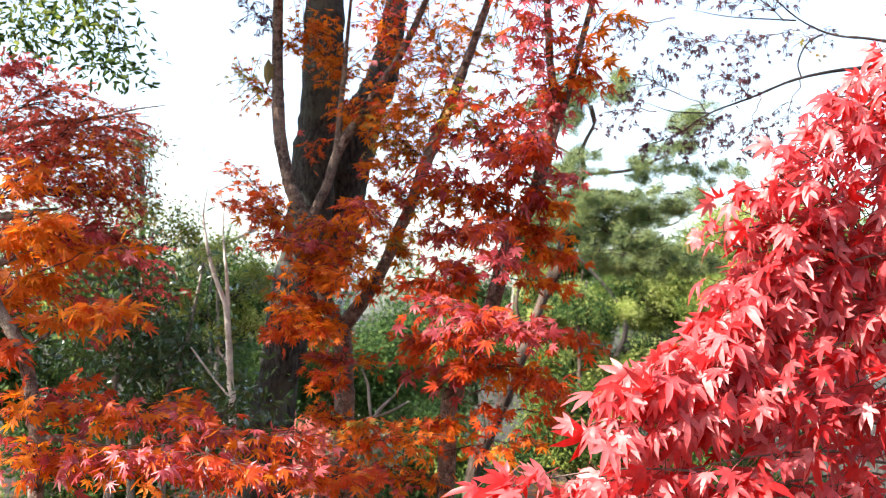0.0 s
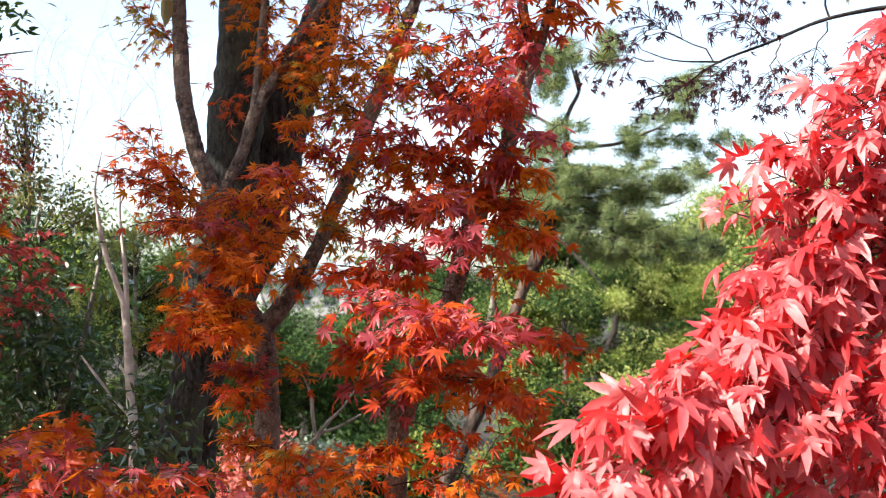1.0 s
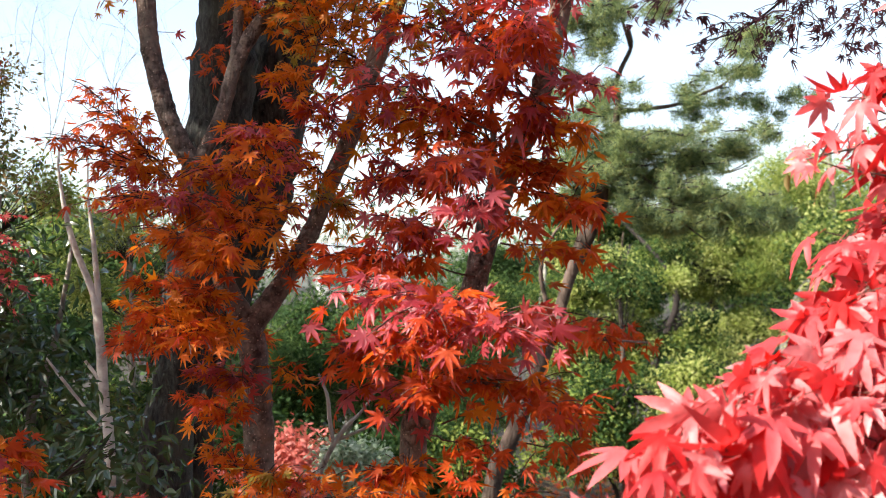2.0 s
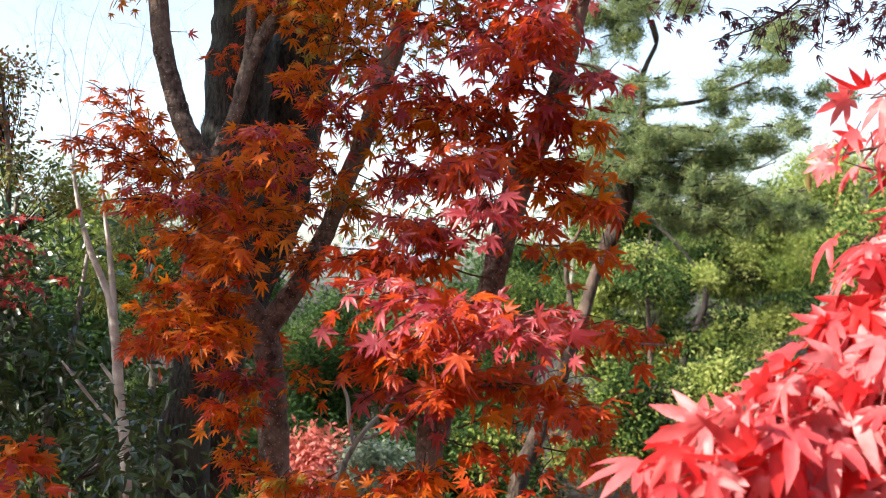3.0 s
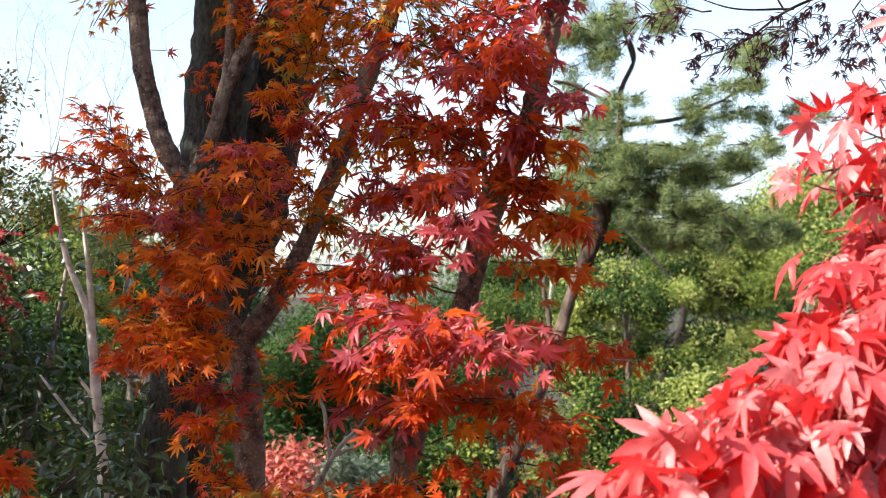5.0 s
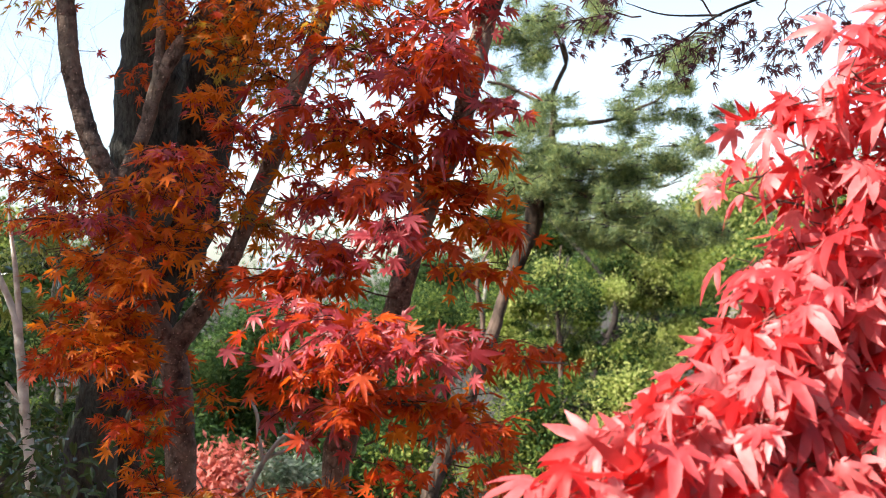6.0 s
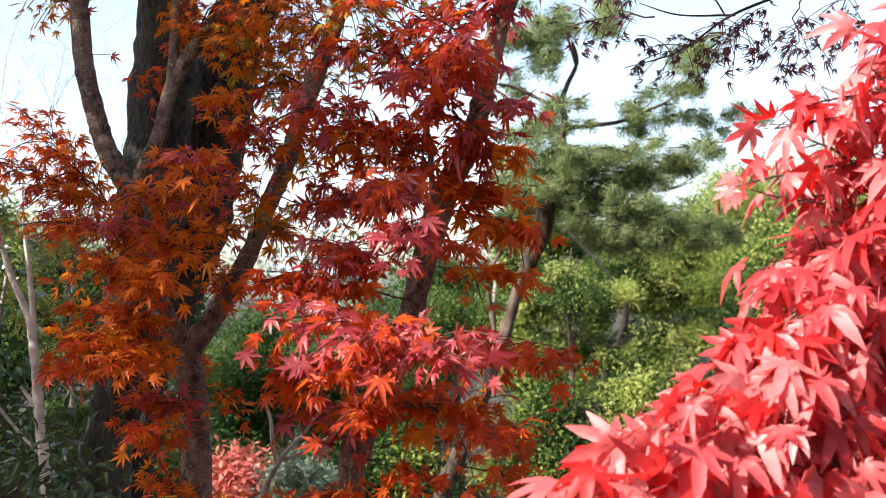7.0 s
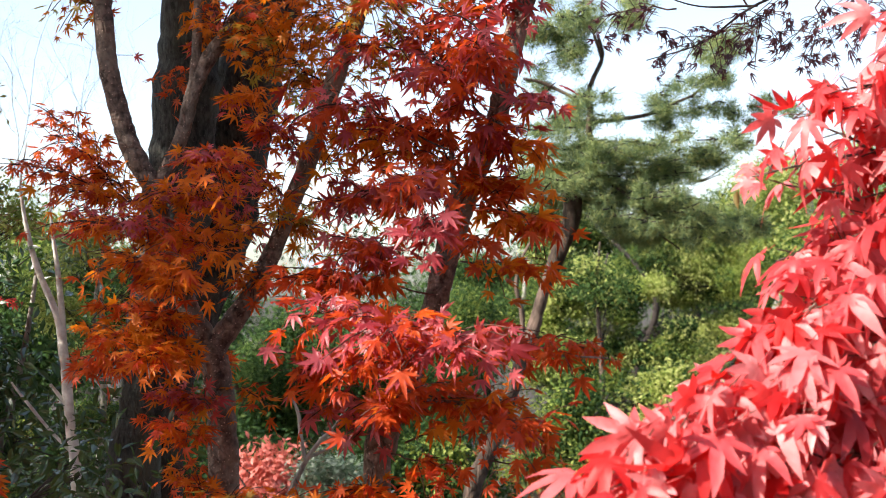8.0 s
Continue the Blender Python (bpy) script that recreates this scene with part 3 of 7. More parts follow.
maple_a.spray((-0.354, 2.22, 1.702), (0.145, 0.13, 0.046), 182, "OOPO", (-0.409, 2.3, 1.722), 0.048)
maple_a.spray((-0.411, 2.088, 1.658), (0.105, 0.094, 0.036), 133, "OOR", (-0.39, 2.25, 1.667), 0.046)
maple_a.spray((-0.333, 2.83, 1.756), (0.099, 0.089, 0.066), 119, "OOPO", (-0.227, 2.53, 1.721), 0.048)
maple_a.spray((-0.491, 2.279, 1.584), (0.069, 0.08, 0.05), 91, "ROR", (-0.373, 2.3, 1.573), 0.046)
maple_a.spray((-0.454, 2.154, 1.53), (0.097, 0.087, 0.04), 168, "ROO", (-0.36, 2.25, 1.531), 0.046)
maple_a.spray((-0.501, 2.163, 1.483), (0.049, 0.08, 0.03), 56, "R", (-0.381, 2.25, 1.5), 0.046)
maple_a.spray((-0.397, 2.113, 1.497), (0.079, 0.08, 0.049), 147, "OOR", (-0.328, 2.25, 1.5), 0.046)
maple_a.spray((-0.348, 2.063, 1.628), (0.062, 0.08, 0.038), 84, "OOR", (-0.37, 2.25, 1.605), 0.048)
maple_a.spray((-0.324, 2.449, 1.468), (0.061, 0.08, 0.064), 42, "OOR", (-0.343, 2.55, 1.486), 0.044)
maple_a.spray((-0.378, 2.263, 1.416), (0.068, 0.08, 0.047), 84, "ORP", (-0.318, 2.25, 1.406), 0.046)
maple_a.spray((-0.372, 2.169, 1.369), (0.06, 0.08, 0.04), 70, "OR", (-0.329, 2.25, 1.334), 0.046)
maple_a.spray((-0.381, 2.375, 1.243), (0.06, 0.08, 0.062), 84, "OR", (-0.326, 2.3, 1.232), 0.044)
maple_a.spray((-0.268, 2.174, 1.237), (0.065, 0.08, 0.044), 70, "OG", (-0.299, 2.25, 1.209), 0.048)
maple_a.spray((-0.246, 2.353, 1.407), (0.053, 0.08, 0.048), 31, "OOR", (-0.295, 2.4, 1.426), 0.044)
maple_a.spray((-0.456, 2.601, 2.054), (0.039, 0.08, 0.075), 27, "R", (-0.375, 2.45, 2.073), 0.042)
maple_a.spray((-0.357, 2.471, 2.152), (0.074, 0.08, 0.065), 61, "OOPO", (-0.368, 2.45, 2.108), 0.044)
maple_a.spray((-0.245, 2.334, 2.105), (0.07, 0.08, 0.061), 67, "OG", (-0.309, 2.45, 2.142), 0.044)
maple_a.spray((-0.24, 2.276, 1.975), (0.051, 0.08, 0.046), 59, "OOPO", (-0.308, 2.35, 1.987), 0.048)
maple_a.spray((-0.177, 2.52, 2.061), (0.069, 0.08, 0.095), 69, "OG", (-0.106, 2.5, 2.01), 0.048)
maple_a.spray((-0.176, 2.702, 2.202), (0.095, 0.085, 0.055), 67, "OG", (-0.052, 2.5, 2.139), 0.048)
maple_a.spray((-0.202, 2.265, 1.909), (0.068, 0.08, 0.053), 109, "RPO", (-0.144, 2.35, 1.876), 0.048)
maple_a.spray((-0.158, 2.468, 1.74), (0.056, 0.08, 0.072), 102, "OG", (-0.199, 2.55, 1.769), 0.048)
maple_a.spray((-0.251, 2.43, 1.83), (0.073, 0.08, 0.051), 84, "OP", (-0.178, 2.35, 1.789), 0.046)
maple_a.spray((-0.248, 2.385, 1.626), (0.084, 0.08, 0.047), 70, "RO", (-0.247, 2.55, 1.663), 0.046)
maple_a.spray((-0.394, 2.212, 1.564), (0.055, 0.08, 0.039), 56, "OOR", (-0.357, 2.3, 1.562), 0.046)
maple_a.spray((-0.637, 2.515, 2.46), (0.08, 0.08, 0.104), 70, "K", (-0.552, 2.45, 2.394), 0.040)
maple_a.spray((-0.637, 2.475, 2.243), (0.1, 0.09, 0.103), 132, "GGOR", (-0.542, 2.45, 2.171), 0.040)
maple_a.spray((-0.453, 2.412, 2.387), (0.098, 0.088, 0.126), 204, "O", (-0.541, 2.45, 2.342), 0.040)
maple_a.spray((-0.373, 2.487, 2.3), (0.133, 0.12, 0.097), 178, "O", (-0.344, 2.45, 2.259), 0.040)
maple_a.spray((-0.235, 2.2, 2.36), (0.103, 0.092, 0.131), 178, "ORP", (-0.2, 2.45, 2.347), 0.040)
maple_a.spray((-0.08, 2.583, 2.43), (0.16, 0.144, 0.158), 280, "O", (-0.01, 2.5, 2.273), 0.040)
maple_a.spray((-0.155, 2.325, 2.189), (0.128, 0.115, 0.135), 215, "O", (-0.061, 2.5, 2.15), 0.040)
maple_a.spray((-0.016, 2.25, 2.146), (0.083, 0.08, 0.12), 102, "OG", (-0.027, 2.5, 2.203), 0.040)
maple_a.spray((-0.281, 2.386, 2.172), (0.119, 0.107, 0.088), 127, "OR", (-0.331, 2.4, 2.115), 0.040)
maple_a.spray((0.166, 2.541, 2.424), (0.102, 0.091, 0.157), 113, "OG", (0.076, 2.5, 2.414), 0.040)
maple_a.spray((-0.196, 2.392, 2.065), (0.108, 0.098, 0.113), 113, "OG", (-0.112, 2.5, 2.045), 0.040)
# next two sprays: upper crown out of view, added to shade what hangs below
maple_a.spray((-0.346, 2.26, 2.65), (0.543, 0.22, 0.217), 1235, "OR", (-0.356, 2.45, 2.5), 0.044)
maple_a.spray((0.12, 2.403, 2.701), (0.369, 0.22, 0.226), 764, "OR", (0.107, 2.45, 2.507), 0.044)
maple_a.spray((-0.182, 2.143, 1.194), (0.185, 0.166, 0.078), 252, "OOR", (-0.293, 2.2, 1.171), 0.044)
maple_a.spray((-0.264, 2.283, 1.081), (0.21, 0.189, 0.071), 231, "OPR", (-0.297, 2.15, 1.085), 0.044)
maple_a.twig((-0.53, 2.4, 2.086), (-0.485, 2.395, 2.084), 0.001, 0.0006)
maple_a.leaves.append((np.array((-0.48, 2.395, 2.082)), np.array(((0.45, 0.85, 0.27), (-0.35, -0.11, 0.93), (0.82, -0.51, 0.25))) * 0.034, "D"))
maple_a.spray((-0.052, 2.582, 2.323), (0.114, 0.103, 0.132), 78, "O", (-0.027, 2.5, 2.22), 0.040)
maple_a.spray((0.042, 2.733, 2.483), (0.099, 0.089, 0.137), 67, "O", (0.076, 2.5, 2.396), 0.040)
maple_a.spray((0.075, 2.447, 2.161), (0.092, 0.082, 0.117), 51, "OG", (-0.009, 2.5, 2.22), 0.040)
maple_a.spray((0.134, 2.45, 2.283), (0.11, 0.099, 0.127), 62, "OOR", (0.044, 2.55, 2.318), 0.040)
maple_a.spray((-0.078, 2.472, 2.085), (0.092, 0.083, 0.085), 49, "OG", (-0.103, 2.5, 2.062), 0.040)
maple_a.spray((-0.185, 2.545, 2.332), (0.094, 0.085, 0.131), 67, "O", (-0.201, 2.5, 2.322), 0.040)
# three unseen overhanging sprays towards the sun, added to shade the maples
maple_a.spray((-1.15, 2.1, 2.95), (0.55, 0.35, 0.22), 170, "OR", (-0.57, 2.4, 2.55), 0.055)
maple_a.spray((-0.7, 2.15, 3.1), (0.5, 0.35, 0.22), 160, "OR", (-0.57, 2.4, 2.7), 0.055)
maple_a.spray((-1, 1.9, 3.3), (0.6, 0.3, 0.2), 160, "O", (-0.57, 2.4, 2.9), 0.055)
maple_a.spray((-0.657, 2.3, 1.851), (0.075, 0.06, 0.023), 34, "R", (-0.49, 2.42, 1.788), 0.038)
maple_a.spray((-0.668, 2.5, 1.968), (0.064, 0.06, 0.052), 36, "R", (-0.49, 2.42, 1.788), 0.038)
maple_a.spray((-0.557, 2.35, 1.869), (0.082, 0.065, 0.049), 50, "OR", (-0.49, 2.42, 1.788), 0.04)
maple_a.spray((-0.526, 2.2, 1.755), (0.087, 0.069, 0.025), 60, "RPO", (-0.445, 2.42, 1.687), 0.042)
maple_a.spray((-0.186, 2.55, 2.046), (0.059, 0.06, 0.071), 48, "OG", (-0.087, 2.42, 2.035), 0.042)
maple_a.spray((-0.142, 2.6, 1.904), (0.072, 0.06, 0.06), 60, "OG", (-0.143, 2.42, 1.877), 0.042)
maple_a.spray((-0.082, 2.6, 1.801), (0.066, 0.06, 0.06), 50, "OG", (-0.188, 2.42, 1.787), 0.042)
maple_a.spray((-0.226, 2.6, 2.14), (0.084, 0.068, 0.06), 64, "O", (-0.076, 2.42, 2.091), 0.042)
maple_a.spray((-0.009, 2.6, 2.092), (0.072, 0.06, 0.084), 48, "OG", (-0.076, 2.42, 2.091), 0.042)
maple_a.spray((-0.034, 2.65, 1.953), (0.074, 0.06, 0.074), 60, "OG", (-0.121, 2.42, 1.933), 0.042)
maple_a.spray((-0.19, 2.3, 1.778), (0.059, 0.06, 0.053), 50, "OOG", (-0.21, 2.42, 1.731), 0.042)
# unseen top spray, added to keep sun off the red maple
maple_a.spray((-0.35, 2.1, 2.97), (0.45, 0.3, 0.12), 420, "OR", (-0.35, 2.4, 2.6), 0.05)
single_leaf(maple_a, "dead_leaf", (-0.575, 2.36, 2.293), 0.085, GREEN["olive"], "withered tan leaf caught on the limb")
maple_a.finish(300)

# Slim leaning maple with red and crimson leaves
maple_b = Tree("maple_tree", (-0.02, 2.30), "Slim leaning maple with red and crimson leaves", "maple tree", "maple", MAPLE_LEAVES, "garden maples")
maple_b.limb("trunk", (-0.019, 2.3, -0.05, 0.032), (-0.016, 2.3, 1.209, 0.026), (-0.002, 2.3, 1.304, 0.024), (0.02, 2.3, 1.388, 0.024), (0.064, 2.3, 1.484, 0.024), (0.093, 2.3, 1.558, 0.024), (0.113, 2.3, 1.632, 0.024), (0.141, 2.3, 1.728, 0.025), (0.163, 2.3, 1.803, 0.028))
maple_b.limb("limb", (0.158, 2.3, 1.787, 0.026), (0.185, 2.3, 1.846, 0.024), (0.218, 2.3, 1.899, 0.021), (0.235, 2.3, 1.974, 0.02), (0.252, 2.3, 2.05, 0.021), (0.274, 2.3, 2.136, 0.021))
maple_b.limb("limb", (0.272, 2.3, 2.114, 0.015), (0.27, 2.3, 2.201, 0.013), (0.255, 2.3, 2.298, 0.012), (0.245, 2.3, 2.418, 0.011), (0.227, 2.3, 2.658, 0.009), (0.214, 2.3, 2.966, 0.005))
maple_b.limb("limb", (0.273, 2.3, 2.12, 0.014), (0.307, 2.3, 2.211, 0.012), (0.336, 2.3, 2.33, 0.01), (0.382, 2.3, 2.526, 0.008), (0.428, 2.3, 2.788, 0.004))
maple_b.limb("limb", (0.138, 2.25, 1.788, 0.006), (0.136, 2.25, 1.851, 0.005), (0.13, 2.25, 1.935, 0.004), (0.141, 2.25, 2.02, 0.003), (0.126, 2.25, 2.083, 0.002))
maple_b.limb("limb", (0.037, 2.2, 1.407, 0.006), (0.096, 2.2, 1.407, 0.005), (0.177, 2.2, 1.396, 0.003), (0.258, 2.2, 1.35, 0.002))
maple_b.limb("limb", (0.087, 2.2, 1.539, 0.006), (0.168, 2.2, 1.518, 0.005), (0.27, 2.2, 1.492, 0.003), (0.413, 2.2, 1.48, 0.002))
maple_b.spray((-0.085, 2.24, 1.952), (0.112, 0.101, 0.051), 81, "PPR", (0.126, 2.2, 1.866), 0.0559, face=(-0.13, -0.3, 0.9), hang=0.42, spread=0.5)
maple_b.spray((-0.021, 2.273, 2.068), (0.114, 0.103, 0.081), 74, "PR", (0.219, 2.3, 1.996), 0.0542, face=(-0.13, -0.3, 0.9), hang=0.42, spread=0.5)
maple_b.spray((0.076, 2.333, 2.102), (0.091, 0.082, 0.083), 62, "PR", (0.22, 2.25, 1.998), 0.0559, face=(-0.13, -0.3, 0.9), hang=0.42, spread=0.5)
maple_b.spray((0.118, 2.125, 1.987), (0.071, 0.08, 0.076), 74, "PR", (0.209, 2.2, 1.907), 0.0576, face=(-0.13, -0.3, 0.9), hang=0.42, spread=0.5)
maple_b.spray((0.171, 2.039, 2.018), (0.051, 0.08, 0.066), 58, "PR", (0.235, 2.2, 1.999), 0.0576, face=(-0.13, -0.3, 0.9), hang=0.42, spread=0.5)
maple_b.spray((-0.013, 2.32, 1.893), (0.142, 0.128, 0.068), 140, "RO", (0.137, 2.3, 1.835), 0.0542, face=(-0.13, -0.3, 0.9), hang=0.42, spread=0.5)
maple_b.spray((0.104, 2.27, 1.917), (0.101, 0.091, 0.081), 99, "R", (0.139, 2.25, 1.82), 0.0576, face=(-0.13, -0.3, 0.9), hang=0.42, spread=0.5)
maple_b.spray((0.206, 2.174, 1.903), (0.073, 0.08, 0.078), 68, "RP", (0.213, 2.25, 1.882), 0.0593, face=(-0.13, -0.3, 0.9), hang=0.42, spread=0.5)
maple_b.spray((0.288, 2.106, 1.932), (0.047, 0.08, 0.055), 39, "RP", (0.24, 2.25, 1.966), 0.0542, face=(-0.13, -0.3, 0.9), hang=0.42, spread=0.5)
maple_b.spray((-0.044, 2.227, 1.778), (0.099, 0.089, 0.072), 133, "PR", (0.139, 2.25, 1.799), 0.0559, face=(-0.13, -0.3, 0.9), hang=0.42, spread=0.5)
maple_b.spray((0.043, 1.95, 1.773), (0.065, 0.08, 0.057), 78, "PR", (0.141, 2.2, 1.805), 0.0576, face=(-0.13, -0.3, 0.9), hang=0.42, spread=0.5)
maple_b.spray((0.215, 2.283, 1.812), (0.089, 0.08, 0.082), 76, "RRO", (0.186, 2.25, 1.819), 0.0611, face=(-0.13, -0.3, 0.9), hang=0.42, spread=0.5)
maple_b.spray((0.277, 2.259, 1.872), (0.05, 0.08, 0.066), 31, "RO", (0.213, 2.25, 1.872), 0.0611, face=(-0.13, -0.3, 0.9), hang=0.42, spread=0.5)
maple_b.spray((0.068, 1.903, 1.698), (0.058, 0.08, 0.056), 51, "PP", (0.147, 2.15, 1.75), 0.0593, face=(-0.13, -0.3, 0.9), hang=0.42, spread=0.5)
maple_b.spray((0.279, 2.207, 1.732), (0.074, 0.08, 0.093), 74, "RO", (0.17, 2.25, 1.767), 0.0645, face=(-0.13, -0.3, 0.9), hang=0.42, spread=0.5)
maple_b.spray((-0.042, 2.084, 1.669), (0.07, 0.08, 0.061), 91, "PR", (0.111, 2.25, 1.663), 0.0542, face=(-0.13, -0.3, 0.9), hang=0.42, spread=0.5)
maple_b.spray((0.283, 2.291, 1.641), (0.077, 0.08, 0.054), 36, "RO", (0.148, 2.25, 1.663), 0.0611, face=(-0.13, -0.3, 0.9), hang=0.42, spread=0.5)
maple_b.spray((0.172, 2.1, 1.678), (0.053, 0.08, 0.049), 29, "R", (0.16, 2.35, 1.709), 0.0516, face=(-0.13, -0.3, 0.9), hang=0.42, spread=0.5)
maple_b.spray((-0.12, 2.09, 1.622), (0.116, 0.105, 0.035), 88, "R", (0.1, 2.25, 1.6), 0.0559, face=(-0.13, -0.3, 0.9), hang=0.42, spread=0.5)
maple_b.spray((-0.082, 1.98, 1.567), (0.125, 0.112, 0.052), 83, "PPR", (0.082, 2.2, 1.55), 0.0576, face=(-0.13, -0.3, 0.9), hang=0.42, spread=0.5)
maple_b.spray((0.022, 1.86, 1.54), (0.137, 0.123, 0.052), 81, "PPR", (0.075, 2.15, 1.541), 0.0593, face=(-0.3, -0.42, 0.86), hang=0.42, spread=0.5)
maple_b.spray((-0.022, 1.97, 1.49), (0.082, 0.08, 0.048), 69, "RP", (0.063, 2.1, 1.503), 0.0619, face=(-0.13, -0.3, 0.9), hang=0.42, spread=0.5)
maple_b.spray((0.115, 1.84, 1.515), (0.114, 0.102, 0.06), 83, "PPR", (0.075, 2.15, 1.511), 0.0619, face=(-0.3, -0.42, 0.86), hang=0.42, spread=0.5)
maple_b.spray((-0.122, 2.189, 1.471), (0.085, 0.08, 0.064), 74, "PR", (0.056, 2.2, 1.478), 0.0576, face=(-0.13, -0.3, 0.9), hang=0.42, spread=0.5)
maple_b.spray((0.024, 2.15, 1.412), (0.127, 0.115, 0.057), 103, "RRO", (0.03, 2.2, 1.418), 0.0611, face=(-0.13, -0.3, 0.9), hang=0.42, spread=0.5)
maple_b.spray((-0.104, 2.341, 1.386), (0.072, 0.08, 0.055), 48, "RP", (0.025, 2.2, 1.408), 0.0576, face=(-0.13, -0.3, 0.9), hang=0.42, spread=0.5)
maple_b.spray((-0.027, 2.2, 1.363), (0.071, 0.08, 0.036), 36, "P", (0.019, 2.15, 1.402), 0.0576, face=(-0.13, -0.3, 0.9), hang=0.42, spread=0.5)
maple_b.spray((0.177, 2.193, 1.402), (0.11, 0.099, 0.071), 74, "RO", (0.035, 2.2, 1.418), 0.0628, face=(-0.13, -0.3, 0.9), hang=0.42, spread=0.5)
maple_b.spray((0.264, 2.074, 1.503), (0.104, 0.094, 0.054), 74, "R", (0.099, 2.25, 1.517), 0.0576, face=(-0.13, -0.3, 0.9), hang=0.42, spread=0.5)
maple_b.spray((0.417, 2.369, 1.479), (0.073, 0.08, 0.034), 31, "R", (0.276, 2.25, 1.495), 0.043, face=(-0.13, -0.3, 0.9), hang=0.42, spread=0.5)
maple_b.spray((0.284, 2.247, 1.329), (0.069, 0.08, 0.053), 34, "RP", (0.185, 2.3, 1.387), 0.0499, face=(-0.13, -0.3, 0.9), hang=0.42, spread=0.5)
maple_b.spray((0.113, 2.155, 1.282), (0.06, 0.08, 0.05), 20, "R", (0.004, 2.25, 1.31), 0.0499, face=(-0.13, -0.3, 0.9), hang=0.42, spread=0.5)
maple_b.spray((-0.049, 2.2, 1.246), (0.098, 0.088, 0.046), 74, "OR", (-0.012, 2.2, 1.246), 0.0516, face=(-0.13, -0.3, 0.9), hang=0.42, spread=0.5)
maple_b.spray((0.325, 2.402, 1.232), (0.067, 0.08, 0.056), 29, "OR", (0.18, 2.25, 1.288), 0.0499, face=(-0.13, -0.3, 0.9), hang=0.42, spread=0.5)
maple_b.spray((0.394, 2.29, 2.405), (0.14, 0.126, 0.15), 60, "RO", (0.283, 2.25, 2.264), 0.0645, face=(-0.13, -0.3, 0.9), hang=0.42, spread=0.5)
maple_b.spray((0.369, 2.29, 2.289), (0.105, 0.095, 0.109), 52, "RO", (0.283, 2.25, 2.231), 0.0628, face=(-0.13, -0.3, 0.9), hang=0.42, spread=0.5)
maple_b.spray((0.246, 2.287, 2.221), (0.117, 0.105, 0.123), 70, "PPR", (0.256, 2.2, 2.157), 0.0593, face=(-0.13, -0.3, 0.9), hang=0.42, spread=0.5)
maple_b.spray((0.189, 2.192, 2.075), (0.125, 0.113, 0.106), 63, "PPR", (0.246, 2.2, 2.029), 0.0593, face=(-0.13, -0.3, 0.9), hang=0.42, spread=0.5)
maple_b.spray((0.201, 2.173, 2.392), (0.158, 0.142, 0.132), 68, "PPR", (0.263, 2.3, 2.372), 0.0576, face=(-0.13, -0.3, 0.9), hang=0.42, spread=0.5)
maple_b.spray((0.293, 2.154, 2.612), (0.337, 0.22, 0.21), 251, "PPR", (0.287, 2.3, 2.472), 0.0576, face=(-0.13, -0.3, 0.9), hang=0.42, spread=0.5)
maple_b.spray((0.14, 2.104, 1.2), (0.148, 0.133, 0.129), 74, "RO", (-0.024, 2.25, 1.166), 0.0516, face=(-0.13, -0.3, 0.9), hang=0.42, spread=0.5)
maple_b.spray((-0.07, 2.364, 1.07), (0.179, 0.161, 0.093), 72, "OR", (-0.039, 2.25, 1.071), 0.0499, face=(-0.13, -0.3, 0.9), hang=0.42, spread=0.5)
maple_b.spray((0.259, 2.075, 1.356), (0.091, 0.082, 0.128), 43, "R", (0.041, 2.3, 1.322), 0.0499, face=(-0.13, -0.3, 0.9), hang=0.42, spread=0.5)
maple_b.spray((0.182, 2.13, 2.286), (0.093, 0.084, 0.108), 48, "PPR", (0.258, 2.25, 2.28), 0.0542, face=(-0.13, -0.3, 0.9), hang=0.42, spread=0.5)
maple_b.spray((0.097, 2.246, 2.017), (0.135, 0.121, 0.076), 64, "PR", (0.243, 2.25, 2.019), 0.0542, face=(-0.13, -0.3, 0.9), hang=0.42, spread=0.5)
maple_b.spray((0.032, 2.248, 2.162), (0.116, 0.104, 0.09), 36, "PR", (0.248, 2.3, 2.091), 0.0516, face=(-0.13, -0.3, 0.9), hang=0.42, spread=0.5)
maple_b.spray((0.156, 2.394, 2.171), (0.1, 0.09, 0.117), 54, "PR", (0.259, 2.25, 2.133), 0.0542, face=(-0.13, -0.3, 0.9), hang=0.42, spread=0.5)
maple_b.finish(300)

# Maple with dense drooping layers of bright scarlet leaves
maple_c = Tree("maple_tree", (1.31, 1.90), "Maple with dense drooping layers of bright scarlet leaves", "maple tree", "maple", BROAD_LEAVES, "garden maples")
maple_c.limb("trunk", (1.311, 1.9, -0.05, 0.045), (1.301, 1.9, 1.254, 0.038), (1.268, 1.9, 1.438, 0.034), (1.234, 1.9, 1.623, 0.03))
maple_c.bough((1.302, 1.9, 1.25), (0.546, 1.47, 1.33), (0.208, 1.35, 1.309), 39, "CCCCCCCV", 0.104)
maple_c.bough((1.289, 1.9, 1.318), (0.586, 1.5, 1.398), (0.254, 1.38, 1.374), 46, "CCCCCCCV", 0.104)
maple_c.bough((1.307, 1.9, 1.223), (0.739, 1.62, 1.303), (0.34, 1.5, 1.257), 39, "CCCCCCCV", 0.104)
maple_c.bough((1.278, 1.9, 1.384), (0.624, 1.54, 1.464), (0.306, 1.42, 1.411), 46, "CCCCCCCV", 0.104)
maple_c.bough((1.265, 1.9, 1.455), (0.678, 1.58, 1.535), (0.361, 1.46, 1.446), 48, "CCCCCCCV", 0.104)
